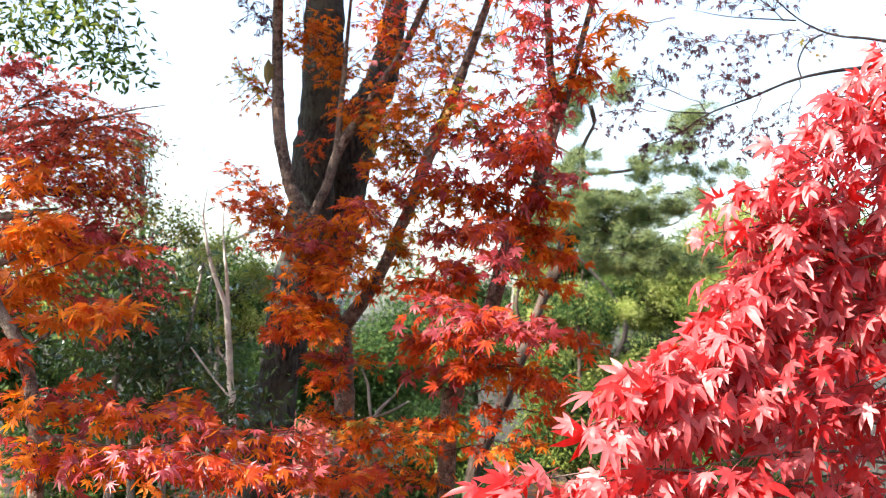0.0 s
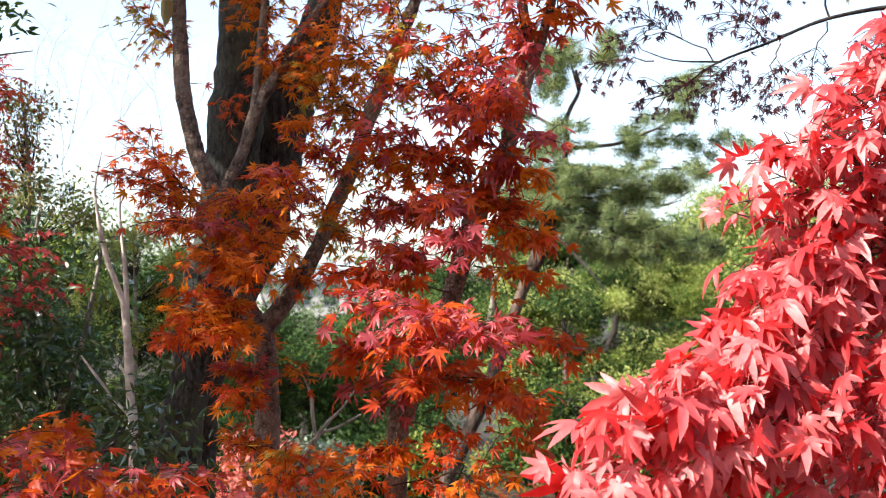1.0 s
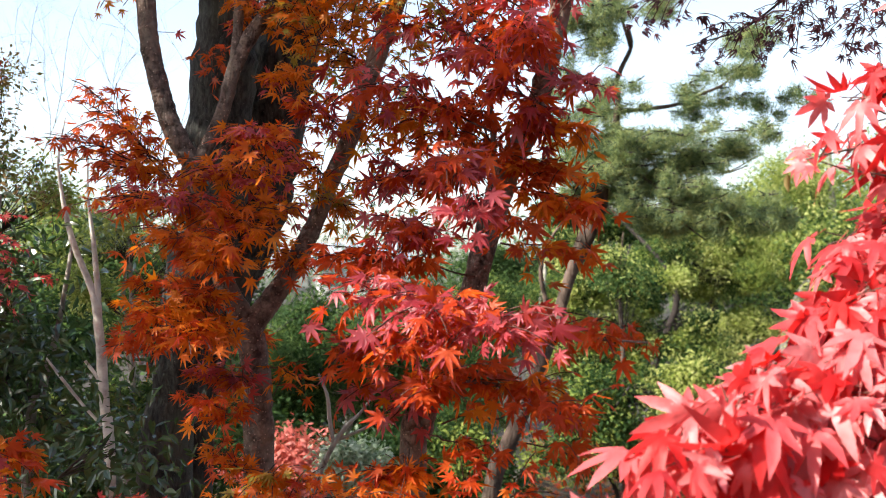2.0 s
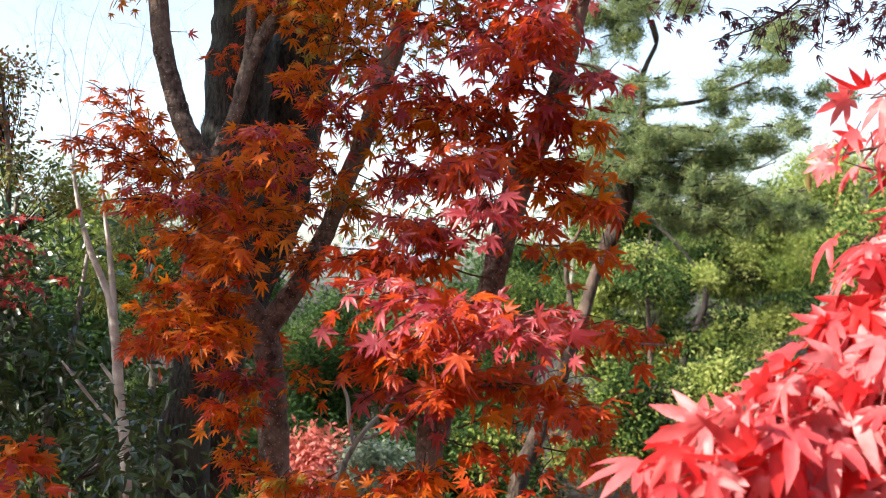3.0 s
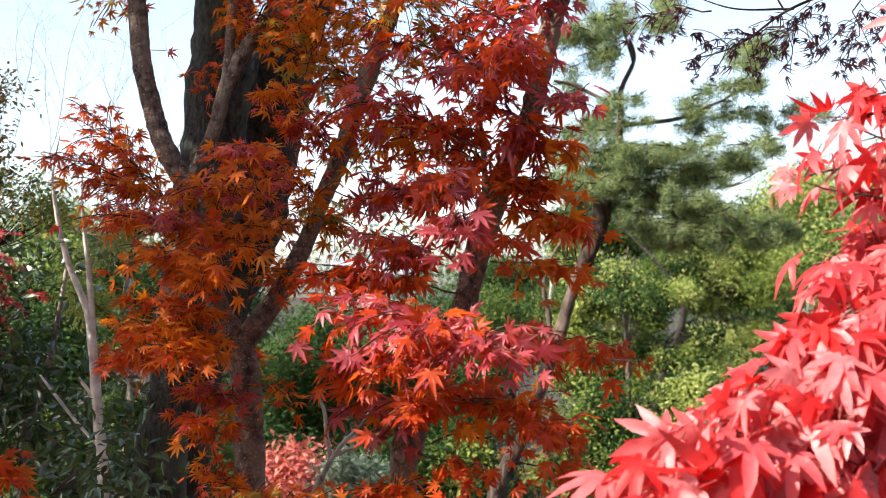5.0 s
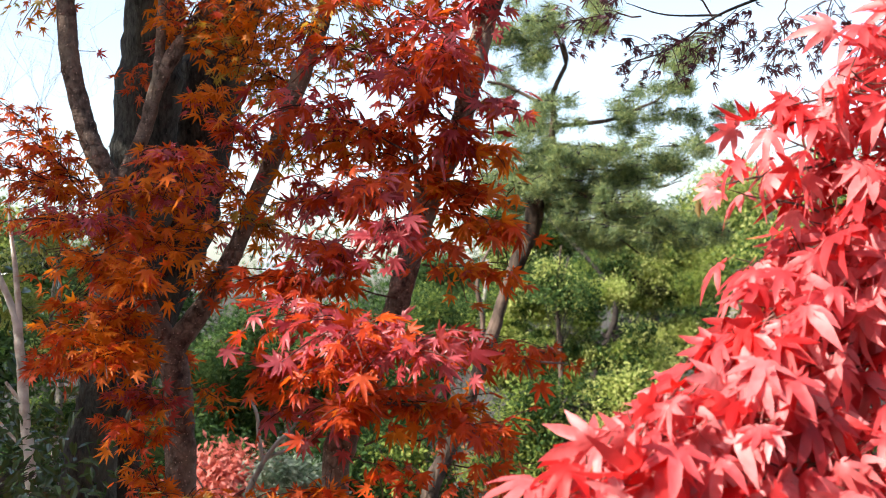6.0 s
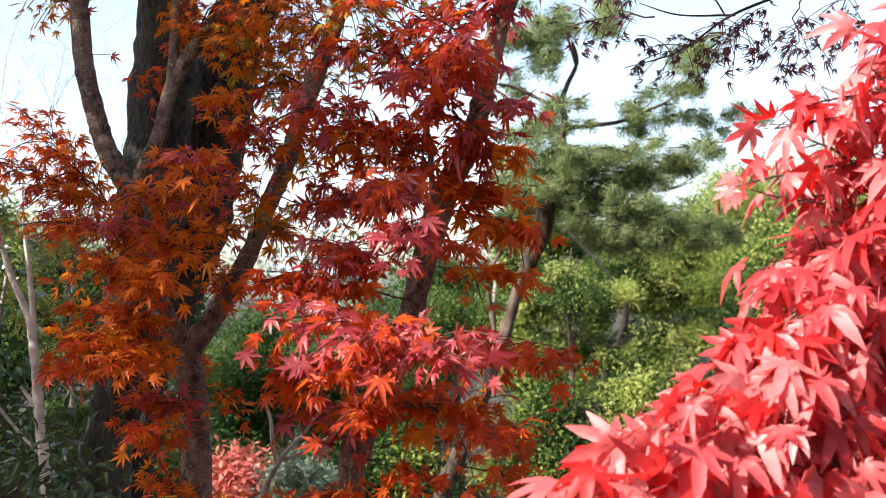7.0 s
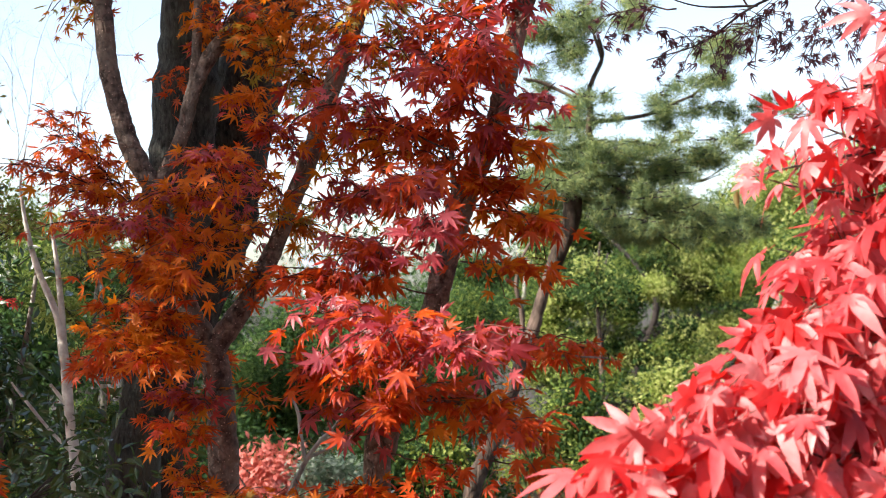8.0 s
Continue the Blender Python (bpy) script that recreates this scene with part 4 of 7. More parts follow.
maple_c.bough((1.254, 1.9, 1.514), (0.741, 1.62, 1.594), (0.448, 1.5, 1.479), 48, "CCCCCCCV", 0.104)
maple_c.bough((1.241, 1.9, 1.585), (0.796, 1.67, 1.665), (0.512, 1.55, 1.54), 46, "CCCCCCCV", 0.104)
maple_c.bough((1.239, 1.9, 1.6), (0.854, 1.72, 1.748), (0.573, 1.6, 1.609), 41, "CCCCCCCV", 0.104)
maple_c.bough((1.239, 1.9, 1.6), (0.895, 1.74, 1.8), (0.621, 1.62, 1.654), 30, "CCCCCCCV", 0.104)
maple_c.bough((1.282, 1.9, 1.361), (0.69, 1.62, 1.441), (0.45, 1.5, 1.401), 32, "CCCCCCCV", 0.104)
maple_c.bough((1.291, 1.9, 1.31), (0.703, 1.54, 1.39), (0.491, 1.42, 1.377), 28, "CCCCCCCV", 0.104)
maple_c.bough((1.266, 1.9, 1.451), (0.779, 1.64, 1.531), (0.572, 1.52, 1.454), 32, "CCCCCCCV", 0.104)
maple_c.bough((1.249, 1.9, 1.545), (0.867, 1.74, 1.625), (0.65, 1.62, 1.535), 32, "CCCCCCCV", 0.104)
maple_c.bough((1.239, 1.9, 1.6), (0.945, 1.8, 1.711), (0.71, 1.68, 1.627), 28, "CCCCCCCV", 0.104)
maple_c.bough((1.239, 1.9, 1.6), (0.788, 1.74, 1.693), (0.561, 1.62, 1.744), 8, "CCCCCCCV", 0.075)
maple_c.bough((1.239, 1.9, 1.6), (0.812, 1.78, 1.754), (0.628, 1.66, 1.83), 9, "CCCCCCCV", 0.085)
maple_c.bough((1.239, 1.9, 1.6), (0.861, 1.72, 1.806), (0.701, 1.6, 1.917), 20, "CCCCCCCV", 0.096)
maple_c.bough((1.239, 1.9, 1.6), (0.915, 1.74, 1.892), (0.746, 1.62, 1.983), 21, "CCCCCCCV", 0.096)
maple_c.bough((1.239, 1.9, 1.6), (0.93, 1.78, 1.761), (0.71, 1.66, 1.785), 20, "CCCCCCCV", 0.096)
maple_c.bough((1.239, 1.9, 1.6), (0.932, 1.77, 1.82), (0.74, 1.65, 1.855), 15, "CCCCCCCV", 0.096)
maple_c.bough((1.239, 1.9, 1.6), (1.015, 1.78, 1.984), (0.803, 1.66, 2.064), 23, "CCCCCCCV", 0.096)
maple_c.bough((1.239, 1.9, 1.6), (1.145, 1.82, 2.044), (0.887, 1.7, 2.125), 23, "CCCCCCCV", 0.096)
maple_c.bough((1.239, 1.9, 1.6), (1.167, 1.82, 1.823), (0.834, 1.7, 1.69), 30, "CCCCCCCV", 0.104)
maple_c.bough((1.245, 1.9, 1.567), (1.214, 1.82, 1.647), (0.89, 1.7, 1.56), 30, "CCCCCCCV", 0.104)
maple_c.bough((1.239, 1.9, 1.6), (1.303, 1.87, 1.964), (0.958, 1.75, 1.817), 25, "CCCCCCCV", 0.096)
maple_c.bough((1.269, 1.9, 1.434), (0.888, 1.62, 1.514), (0.665, 1.5, 1.418), 14, "CCCCCCCV", 0.104)
maple_c.bough((1.289, 1.9, 1.319), (0.99, 1.67, 1.399), (0.726, 1.55, 1.316), 16, "CCCCCCCV", 0.104)
maple_c.bough((1.239, 1.9, 1.6), (1.395, 1.92, 2.123), (1.039, 1.8, 1.936), 23, "CCCCCCCV", 0.096)
maple_c.bough((1.289, 1.9, 1.319), (0.821, 1.57, 1.399), (0.631, 1.45, 1.363), 7, "CCCCCCCV", 0.104)
maple_c.bough((1.322, 1.9, 1.14), (0.517, 1.42, 1.22), (-0.02, 1.3, 1.188), 39, "CCCCCCCV", 0.104)
maple_c.bough((1.326, 1.9, 1.116), (0.651, 1.44, 1.196), (0.1, 1.32, 1.114), 34, "CCCCCCCV", 0.104)
maple_c.bough((1.313, 1.9, 1.185), (0.809, 1.52, 1.265), (0.234, 1.4, 1.157), 34, "CCCCCCCV", 0.104)
maple_c.bough((1.332, 1.9, 1.084), (0.877, 1.52, 1.164), (0.384, 1.4, 1.112), 28, "CCCCCCCV", 0.104)
maple_c.bough((1.287, 1.9, 1.329), (1.148, 1.62, 1.409), (0.663, 1.5, 1.276), 14, "CCCCCCCV", 0.104)
maple_c.bough((1.326, 1.9, 1.116), (1.194, 1.62, 1.196), (0.604, 1.5, 1.137), 9, "CCCCCCCV", 0.104)
maple_c.bough((1.255, 1.9, 1.511), (1.34, 1.72, 1.591), (0.87, 1.6, 1.402), 18, "CCCCCCCV", 0.104)
maple_c.bough((1.239, 1.9, 1.6), (1.44, 1.77, 1.767), (0.964, 1.65, 1.578), 23, "CCCCCCCV", 0.104)
maple_c.bough((1.239, 1.9, 1.6), (1.472, 1.82, 2.125), (1.013, 1.7, 1.943), 17, "CCCCCCCV", 0.096)
maple_c.bough((1.239, 1.9, 1.6), (1.464, 1.82, 1.932), (0.972, 1.7, 1.774), 17, "CCCCCCCV", 0.096)
maple_c.bough((1.239, 1.9, 1.6), (1.394, 1.82, 2.271), (0.953, 1.7, 2.11), 13, "CCCCCCCV", 0.096)
maple_c.bough((1.239, 1.9, 1.6), (1.324, 1.84, 2.226), (0.843, 1.72, 2.035), 25, "CCCCCCCV", 0.096)
maple_c.bough((1.239, 1.9, 1.6), (1.412, 1.87, 2.361), (0.933, 1.75, 2.161), 28, "CCCCCCCV", 0.096)
maple_c.bough((1.239, 1.9, 1.6), (1.174, 1.82, 2.079), (0.745, 1.7, 1.938), 18, "CCCCCCCV", 0.096)
maple_c.bough((1.239, 1.9, 1.6), (1.384, 1.87, 2.028), (0.909, 1.75, 1.926), 23, "CCCCCCCV", 0.096)
maple_c.bough((1.239, 1.9, 1.6), (1.502, 1.9, 2.487), (1.012, 1.78, 2.251), 25, "CCCCCCCV", 0.096)
maple_c.bough((1.239, 1.9, 1.6), (1.255, 1.84, 1.937), (0.806, 1.72, 1.841), 18, "CCCCCCCV", 0.096)
maple_c.bough((1.239, 1.9, 1.6), (0.93, 1.8, 1.75), (0.69, 1.68, 1.73), 8, "CCCCCCCV", 0.092)
maple_c.bough((1.239, 1.9, 1.6), (0.95, 1.8, 1.87), (0.72, 1.68, 1.9), 7, "CCCCCCCV", 0.092)
maple_c.bough((1.239, 1.9, 1.6), (0.721, 1.76, 1.778), (0.521, 1.64, 1.758), 10, "CCCCCCCV", 0.08)
maple_c.bough((1.239, 1.9, 1.6), (0.780, 1.76, 1.858), (0.580, 1.64, 1.838), 9, "CCCCCCCV", 0.08)
maple_c.bough((1.239, 1.9, 1.6), (0.751, 1.76, 1.661), (0.551, 1.64, 1.641), 7, "CCCCCCCV", 0.085)
maple_c.bough((1.239, 1.9, 1.6), (0.828, 1.76, 1.893), (0.628, 1.64, 1.873), 10, "CCCCCCCV", 0.085)
maple_c.bough((1.239, 1.9, 1.6), (0.795, 1.76, 1.792), (0.595, 1.64, 1.772), 9, "CCCCCCCV", 0.09)
maple_c.spray((1.25, 1.75, 2.5), (0.3, 0.3, 0.16), 70, "C", (1.2, 1.9, 1.7), 0.11)
maple_c.spray((1.6, 1.9, 2.1), (0.3, 0.3, 0.16), 70, "C", (1.2, 1.9, 1.7), 0.11)
maple_c.spray((1.55, 2.2, 1.7), (0.3, 0.3, 0.16), 70, "C", (1.2, 1.9, 1.7), 0.11)
maple_c.spray((1.75, 2.2, 2.3), (0.3, 0.3, 0.16), 70, "C", (1.2, 1.9, 1.7), 0.11)
maple_c.spray((1.5, 1.6, 1.5), (0.3, 0.3, 0.16), 70, "C", (1.2, 1.9, 1.7), 0.11)
maple_c.spray((1.6, 1.5, 2.4), (0.3, 0.3, 0.16), 70, "C", (1.2, 1.9, 1.7), 0.11)
maple_c.spray((1.75, 2, 1.3), (0.3, 0.3, 0.16), 70, "C", (1.2, 1.9, 1.7), 0.11)
maple_c.spray((1.85, 1.7, 1.8), (0.3, 0.3, 0.16), 70, "C", (1.2, 1.9, 1.7), 0.11)
single_leaf(maple_c, "seed_wing", (0.528, 1.74, 1.748), 0.028, GREEN["olive"], "dry brown seed wing")
maple_c.finish(330)

# Low maple with amber and orange leaves, bowed trunk
maple_e = Tree("maple_tree", (-1.07, 1.95), "Low maple with amber and orange leaves, bowed trunk", "maple tree", "maple", MAPLE_LEAVES, "garden maples")
maple_e.limb("trunk", (-1.072, 1.95, -0.05, 0.024), (-1.084, 1.95, 1.082, 0.02), (-1.098, 1.95, 1.255, 0.019), (-1.114, 1.95, 1.356, 0.018), (-1.152, 1.95, 1.457, 0.017), (-1.197, 1.95, 1.529, 0.016), (-1.258, 1.95, 1.659, 0.014), (-1.291, 1.95, 1.804, 0.011))
maple_e.limb("limb", (-1.087, 1.95, 1.212, 0.01), (-0.96, 1.95, 1.198, 0.008), (-0.772, 1.95, 1.156, 0.006), (-0.569, 1.95, 1.128, 0.004))
maple_e.limb("limb", (-1.137, 1.95, 1.428, 0.005), (-1.024, 1.95, 1.501, 0.004), (-0.895, 1.95, 1.546, 0.003))
maple_e.spray((-1.158, 2.027, 1.886), (0.079, 0.08, 0.066), 42, "OY", (-1.293, 2, 1.748), 0.070, face=(-0.1, -0.55, 0.75), hang=0.35)
maple_e.spray((-1.106, 1.966, 1.749), (0.108, 0.097, 0.076), 78, "OY", (-1.277, 2, 1.675), 0.070, face=(-0.1, -0.55, 0.75), hang=0.35)
maple_e.spray((-1.048, 2.126, 1.711), (0.146, 0.132, 0.064), 84, "OYP", (-1.246, 2, 1.631), 0.068, face=(-0.1, -0.55, 0.75), hang=0.35)
maple_e.spray((-0.886, 2.024, 1.701), (0.057, 0.08, 0.041), 22, "PO", (-1.114, 2, 1.632), 0.065, face=(-0.1, -0.55, 0.75), hang=0.35)
maple_e.spray((-1.141, 2.087, 1.602), (0.112, 0.101, 0.079), 78, "OY", (-1.229, 2, 1.542), 0.070, face=(-0.1, -0.55, 0.75), hang=0.35)
maple_e.spray((-0.882, 1.842, 1.533), (0.089, 0.08, 0.052), 64, "OYR", (-1.155, 2, 1.484), 0.065, face=(-0.1, -0.55, 0.75), hang=0.35)
maple_e.spray((-1.004, 1.931, 1.502), (0.092, 0.083, 0.047), 36, "O", (-1.17, 2, 1.484), 0.065, face=(-0.1, -0.55, 0.75), hang=0.35)
maple_e.spray((-1.146, 1.869, 1.432), (0.06, 0.08, 0.09), 36, "R", (-1.168, 2, 1.425), 0.065, face=(-0.1, -0.55, 0.75), hang=0.35)
maple_e.spray((-1.003, 2.1, 1.345), (0.097, 0.087, 0.039), 22, "R", (-1.122, 2, 1.308), 0.055, face=(-0.1, -0.55, 0.75), hang=0.35)
maple_e.spray((-1.038, 1.966, 1.283), (0.217, 0.195, 0.061), 151, "OPR", (-1.105, 1.95, 1.284), 0.060, face=(-0.1, -0.55, 0.75), hang=0.35)
maple_e.spray((-0.728, 1.869, 1.259), (0.18, 0.162, 0.059), 134, "ORP", (-1.09, 1.95, 1.226), 0.060, face=(-0.1, -0.55, 0.75), hang=0.35)
maple_e.spray((-0.472, 1.855, 1.206), (0.179, 0.161, 0.059), 134, "OPR", (-1.06, 1.95, 1.169), 0.060, face=(-0.1, -0.55, 0.75), hang=0.35)
maple_e.spray((-1.057, 1.848, 1.168), (0.179, 0.161, 0.073), 151, "RPO", (-1.071, 1.85, 1.168), 0.062, face=(-0.1, -0.55, 0.75), hang=0.35)
maple_e.spray((-0.766, 1.73, 1.173), (0.215, 0.193, 0.063), 202, "ORP", (-1.057, 1.85, 1.14), 0.062, face=(-0.1, -0.55, 0.75), hang=0.35)
maple_e.spray((-0.528, 1.757, 1.143), (0.173, 0.156, 0.044), 127, "ORP", (-1.058, 1.9, 1.119), 0.062, face=(-0.1, -0.55, 0.75), hang=0.35)
maple_e.spray((-0.311, 1.998, 1.1), (0.125, 0.113, 0.041), 67, "OR", (-1.058, 2, 1.089), 0.058, face=(-0.1, -0.55, 0.75), hang=0.35)
maple_e.spray((-0.738, 2.196, 1.283), (0.086, 0.08, 0.059), 67, "RO", (-0.866, 2, 1.286), 0.060, face=(-0.1, -0.55, 0.75), hang=0.35)
maple_e.finish(300)

# Maple with fine dark red leaves behind the camellia
maple_d = Tree("maple_tree", (-1.51, 2.30), "Maple with fine dark red leaves behind the camellia", "maple tree", "maple", MAPLE_LEAVES, "garden maples")
maple_d.limb("trunk", (-1.512, 2.3, -0.05, 0.06), (-1.519, 2.3, 1.311, 0.052), (-1.512, 2.3, 1.632, 0.045), (-1.502, 2.3, 1.875, 0.034), (-1.459, 2.3, 2.071, 0.022))
maple_d.limb("limb", (-1.503, 2.3, 1.907, 0.019), (-1.313, 2.3, 2.04, 0.012), (-1.072, 2.3, 2.08, 0.005), (-0.944, 2.3, 2.115, 0.0025), (-0.86, 2.3, 2.13, 0.001))
maple_d.limb("limb", (-1.507, 2.3, 1.761, 0.019), (-1.275, 2.3, 1.796, 0.012), (-1.15, 2.3, 1.82, 0.004))
maple_d.limb("limb", (-1.509, 2.3, 1.665, 0.017), (-1.272, 2.3, 1.667, 0.011), (-1.14, 2.3, 1.7, 0.004))
maple_d.spray((-1.207, 2.263, 2.117), (0.204, 0.184, 0.111), 598, "S", (-1.522, 2.35, 1.912), 0.032, per=9)
maple_d.spray((-1.048, 2.217, 2.016), (0.201, 0.181, 0.091), 598, "S", (-1.49, 2.35, 1.912), 0.032, per=9)
maple_d.spray((-1.191, 2.124, 1.956), (0.142, 0.128, 0.098), 506, "SD", (-1.522, 2.35, 1.879), 0.032, per=9)
maple_d.spray((-1.0, 2.1, 1.93), (0.141, 0.127, 0.097), 437, "SO", (-1.457, 2.35, 1.88), 0.032, per=9)
maple_d.spray((-1.138, 2.379, 1.869), (0.249, 0.22, 0.105), 782, "SD", (-1.487, 2.35, 1.797), 0.032, per=9)
maple_d.spray((-1.03, 2.428, 1.86), (0.116, 0.105, 0.087), 299, "SO", (-1.423, 2.35, 1.831), 0.032, per=9)
maple_d.spray((-1.161, 2.301, 1.716), (0.225, 0.202, 0.103), 644, "DS", (-1.485, 2.35, 1.699), 0.036, per=9)
maple_d.spray((-1.02, 2.35, 1.72), (0.152, 0.137, 0.086), 299, "DS", (-1.42, 2.35, 1.716), 0.036, per=9)
maple_d.spray((-1.211, 2.317, 1.57), (0.188, 0.169, 0.104), 368, "DS", (-1.481, 2.35, 1.568), 0.036, per=9)
maple_d.spray((-0.93, 2.1, 2.05), (0.1, 0.095, 0.042), 50, "SO", (-1.297, 2.35, 2.013), 0.023, per=9)
maple_d.spray((-1.262, 2.231, 2.208), (0.11, 0.099, 0.055), 230, "D", (-1.526, 2.35, 2.06), 0.032, per=9)
maple_d.spray((-1.07, 2.555, 2.09), (0.161, 0.145, 0.09), 253, "SD", (-1.462, 2.45, 1.922), 0.028, per=9)
maple_d.spray((-1.02, 2.5, 1.68), (0.13, 0.1, 0.13), 130, "D", (-1.14, 2.3, 1.7), 0.034, per=9)
maple_d.spray((-1.06, 2.45, 1.47), (0.13, 0.1, 0.1), 90, "D", (-1.2, 2.3, 1.67), 0.034, per=9)
maple_d.spray((-0.927, 2.72, 1.683), (0.08, 0.08, 0.07), 70, "D", (-1.2, 2.4, 1.663), 0.03, per=9)
maple_d.spray((-0.958, 2.72, 1.546), (0.08, 0.08, 0.07), 80, "D", (-1.2, 2.4, 1.526), 0.03, per=9)
maple_d.spray((-0.877, 2.72, 1.596), (0.08, 0.08, 0.07), 50, "D", (-1.2, 2.4, 1.576), 0.03, per=9)
maple_d.finish(200)

# Maple with sparse withered purple leaves on bare branches
dark_maple = Tree("maple_tree", (2.01, 2.70), "Maple with sparse withered purple leaves on bare branches", "maple tree", "dark", NARROW_LEAVES, "garden maples")
dark_maple.limb("trunk", (2.014, 2.7, -0.05, 0.06), (1.981, 2.7, 1.303, 0.049), (1.932, 2.7, 1.852, 0.037), (1.806, 2.7, 2.221, 0.03))
dark_maple.limb("limb", (1.806, 2.7, 2.221, 0.011), (1.546, 2.7, 2.422, 0.009), (1.36, 2.7, 2.419, 0.007), (1.156, 2.7, 2.376, 0.005), (0.989, 2.7, 2.303, 0.004), (0.845, 2.7, 2.242, 0.003), (0.73, 2.7, 2.162, 0.002), (0.602, 2.7, 2.123, 0.001))
dark_maple.limb("limb", (0.86, 2.7, 2.246, 0.003), (0.73, 2.7, 2.245, 0.002), (0.638, 2.7, 2.271, 0.001))
dark_maple.limb("limb", (1.806, 2.7, 2.221, 0.01), (1.659, 2.7, 2.479, 0.007), (1.413, 2.7, 2.517, 0.005), (1.268, 2.7, 2.526, 0.004), (1.156, 2.7, 2.569, 0.003), (1.064, 2.7, 2.638, 0.003))
dark_maple.limb("limb", (1.231, 2.7, 2.529, 0.003), (1.175, 2.7, 2.491, 0.003), (1.147, 2.7, 2.426, 0.003), (1.159, 2.7, 2.376, 0.003))
dark_maple.limb("limb", (1.138, 2.7, 2.569, 0.003), (0.915, 2.7, 2.571, 0.002), (0.786, 2.7, 2.588, 0.001))
dark_maple.limb("limb", (0.896, 2.7, 2.261, 0.001), (0.845, 2.7, 2.209, 0.001), (0.856, 2.7, 2.145, 0.001), (0.823, 2.7, 2.098, 0.001))
dark_maple.spray((0.608, 2.543, 2.306), (0.105, 0.094, 0.087), 56, "K", (0.853, 2.75, 2.254), 0.032, hang=1.8, per=3, face=(0, -0.8, 0.4), spread=0.8)
dark_maple.spray((0.746, 2.605, 2.446), (0.106, 0.096, 0.071), 56, "K", (0.985, 2.75, 2.481), 0.032, hang=1.8, per=3, face=(0, -0.8, 0.4), spread=0.8)
dark_maple.spray((0.801, 2.536, 2.148), (0.104, 0.094, 0.078), 64, "K", (0.909, 2.75, 2.236), 0.032, hang=1.8, per=3, face=(0, -0.8, 0.4), spread=0.8)
dark_maple.spray((0.897, 2.633, 2.345), (0.125, 0.112, 0.089), 76, "K", (1.003, 2.75, 2.312), 0.032, hang=1.8, per=3, face=(0, -0.8, 0.4), spread=0.8)
dark_maple.spray((1.018, 2.871, 2.508), (0.114, 0.102, 0.068), 48, "K", (1.116, 2.75, 2.539), 0.032, hang=1.8, per=3, face=(0, -0.8, 0.4), spread=0.8)
dark_maple.spray((0.966, 2.619, 2.144), (0.107, 0.096, 0.08), 60, "K", (1.041, 2.75, 2.313), 0.032, hang=1.8, per=3, face=(0, -0.8, 0.4), spread=0.8)
dark_maple.spray((0.687, 2.669, 2.138), (0.108, 0.097, 0.065), 56, "K", (0.853, 2.75, 2.217), 0.032, hang=1.8, per=3, face=(0, -0.8, 0.4), spread=0.8)
dark_maple.spray((1.17, 2.863, 2.238), (0.113, 0.102, 0.085), 48, "K", (1.172, 2.75, 2.38), 0.032, hang=1.8, per=3, face=(0, -0.8, 0.4), spread=0.8)
dark_maple.spray((0.568, 2.829, 2.254), (0.075, 0.08, 0.084), 44, "K", (0.685, 2.75, 2.252), 0.032, hang=1.8, per=3, face=(0, -0.8, 0.4), spread=0.8)
dark_maple.spray((1.287, 3.039, 2.569), (0.138, 0.124, 0.079), 36, "KG", (1.304, 2.75, 2.542), 0.033, hang=1.5, per=3, face=(0, -0.8, 0.4), spread=0.8)
dark_maple.spray((1.214, 2.5, 2.271), (0.103, 0.093, 0.095), 36, "K", (1.341, 2.75, 2.42), 0.032, hang=1.8, per=3, face=(0, -0.8, 0.4), spread=0.8)
dark_maple.spray((0.594, 2.871, 2.541), (0.076, 0.08, 0.068), 44, "K", (0.741, 2.75, 2.571), 0.032, hang=1.8, per=3, face=(0, -0.8, 0.4), spread=0.8)
dark_maple.spray((0.854, 2.604, 2.665), (0.354, 0.22, 0.088), 244, "K", (1.116, 2.75, 2.577), 0.032, hang=1.8, per=3, face=(0, -0.8, 0.4), spread=0.8)
dark_maple.finish(300)

# Tall grey-barked tree with two massive upright trunks
cedar = Tree("tall_tree", (-0.59, 2.75), "Tall grey-barked tree with two massive upright trunks", "tree", "cedar", None, "")
cedar.limb("trunk", (-0.594, 2.752, -0.05, 0.0836), (-0.574, 2.752, 1.124, 0.0619), (-0.54, 2.752, 1.351, 0.0557), (-0.497, 2.752, 1.606, 0.074), (-0.458, 2.752, 1.861, 0.0722), (-0.437, 2.752, 2.093, 0.0705), (-0.433, 2.752, 2.248, 0.0688), (-0.429, 2.752, 2.507, 0.0619), (-0.421, 2.752, 2.899, 0.0516))
cedar.limb("trunk", (-0.542, 2.924, -0.05, 0.0593), (-0.532, 2.924, 1.093, 0.0423), (-0.5, 2.924, 1.403, 0.0423), (-0.433, 2.924, 1.673, 0.0791), (-0.377, 2.924, 1.877, 0.0886), (-0.349, 2.924, 2.04, 0.0877), (-0.321, 2.924, 2.15, 0.0817), (-0.28, 2.924, 2.246, 0.0645), (-0.231, 2.924, 2.369, 0.0516), (-0.188, 2.924, 2.63, 0.0387))
cedar.finish(0)

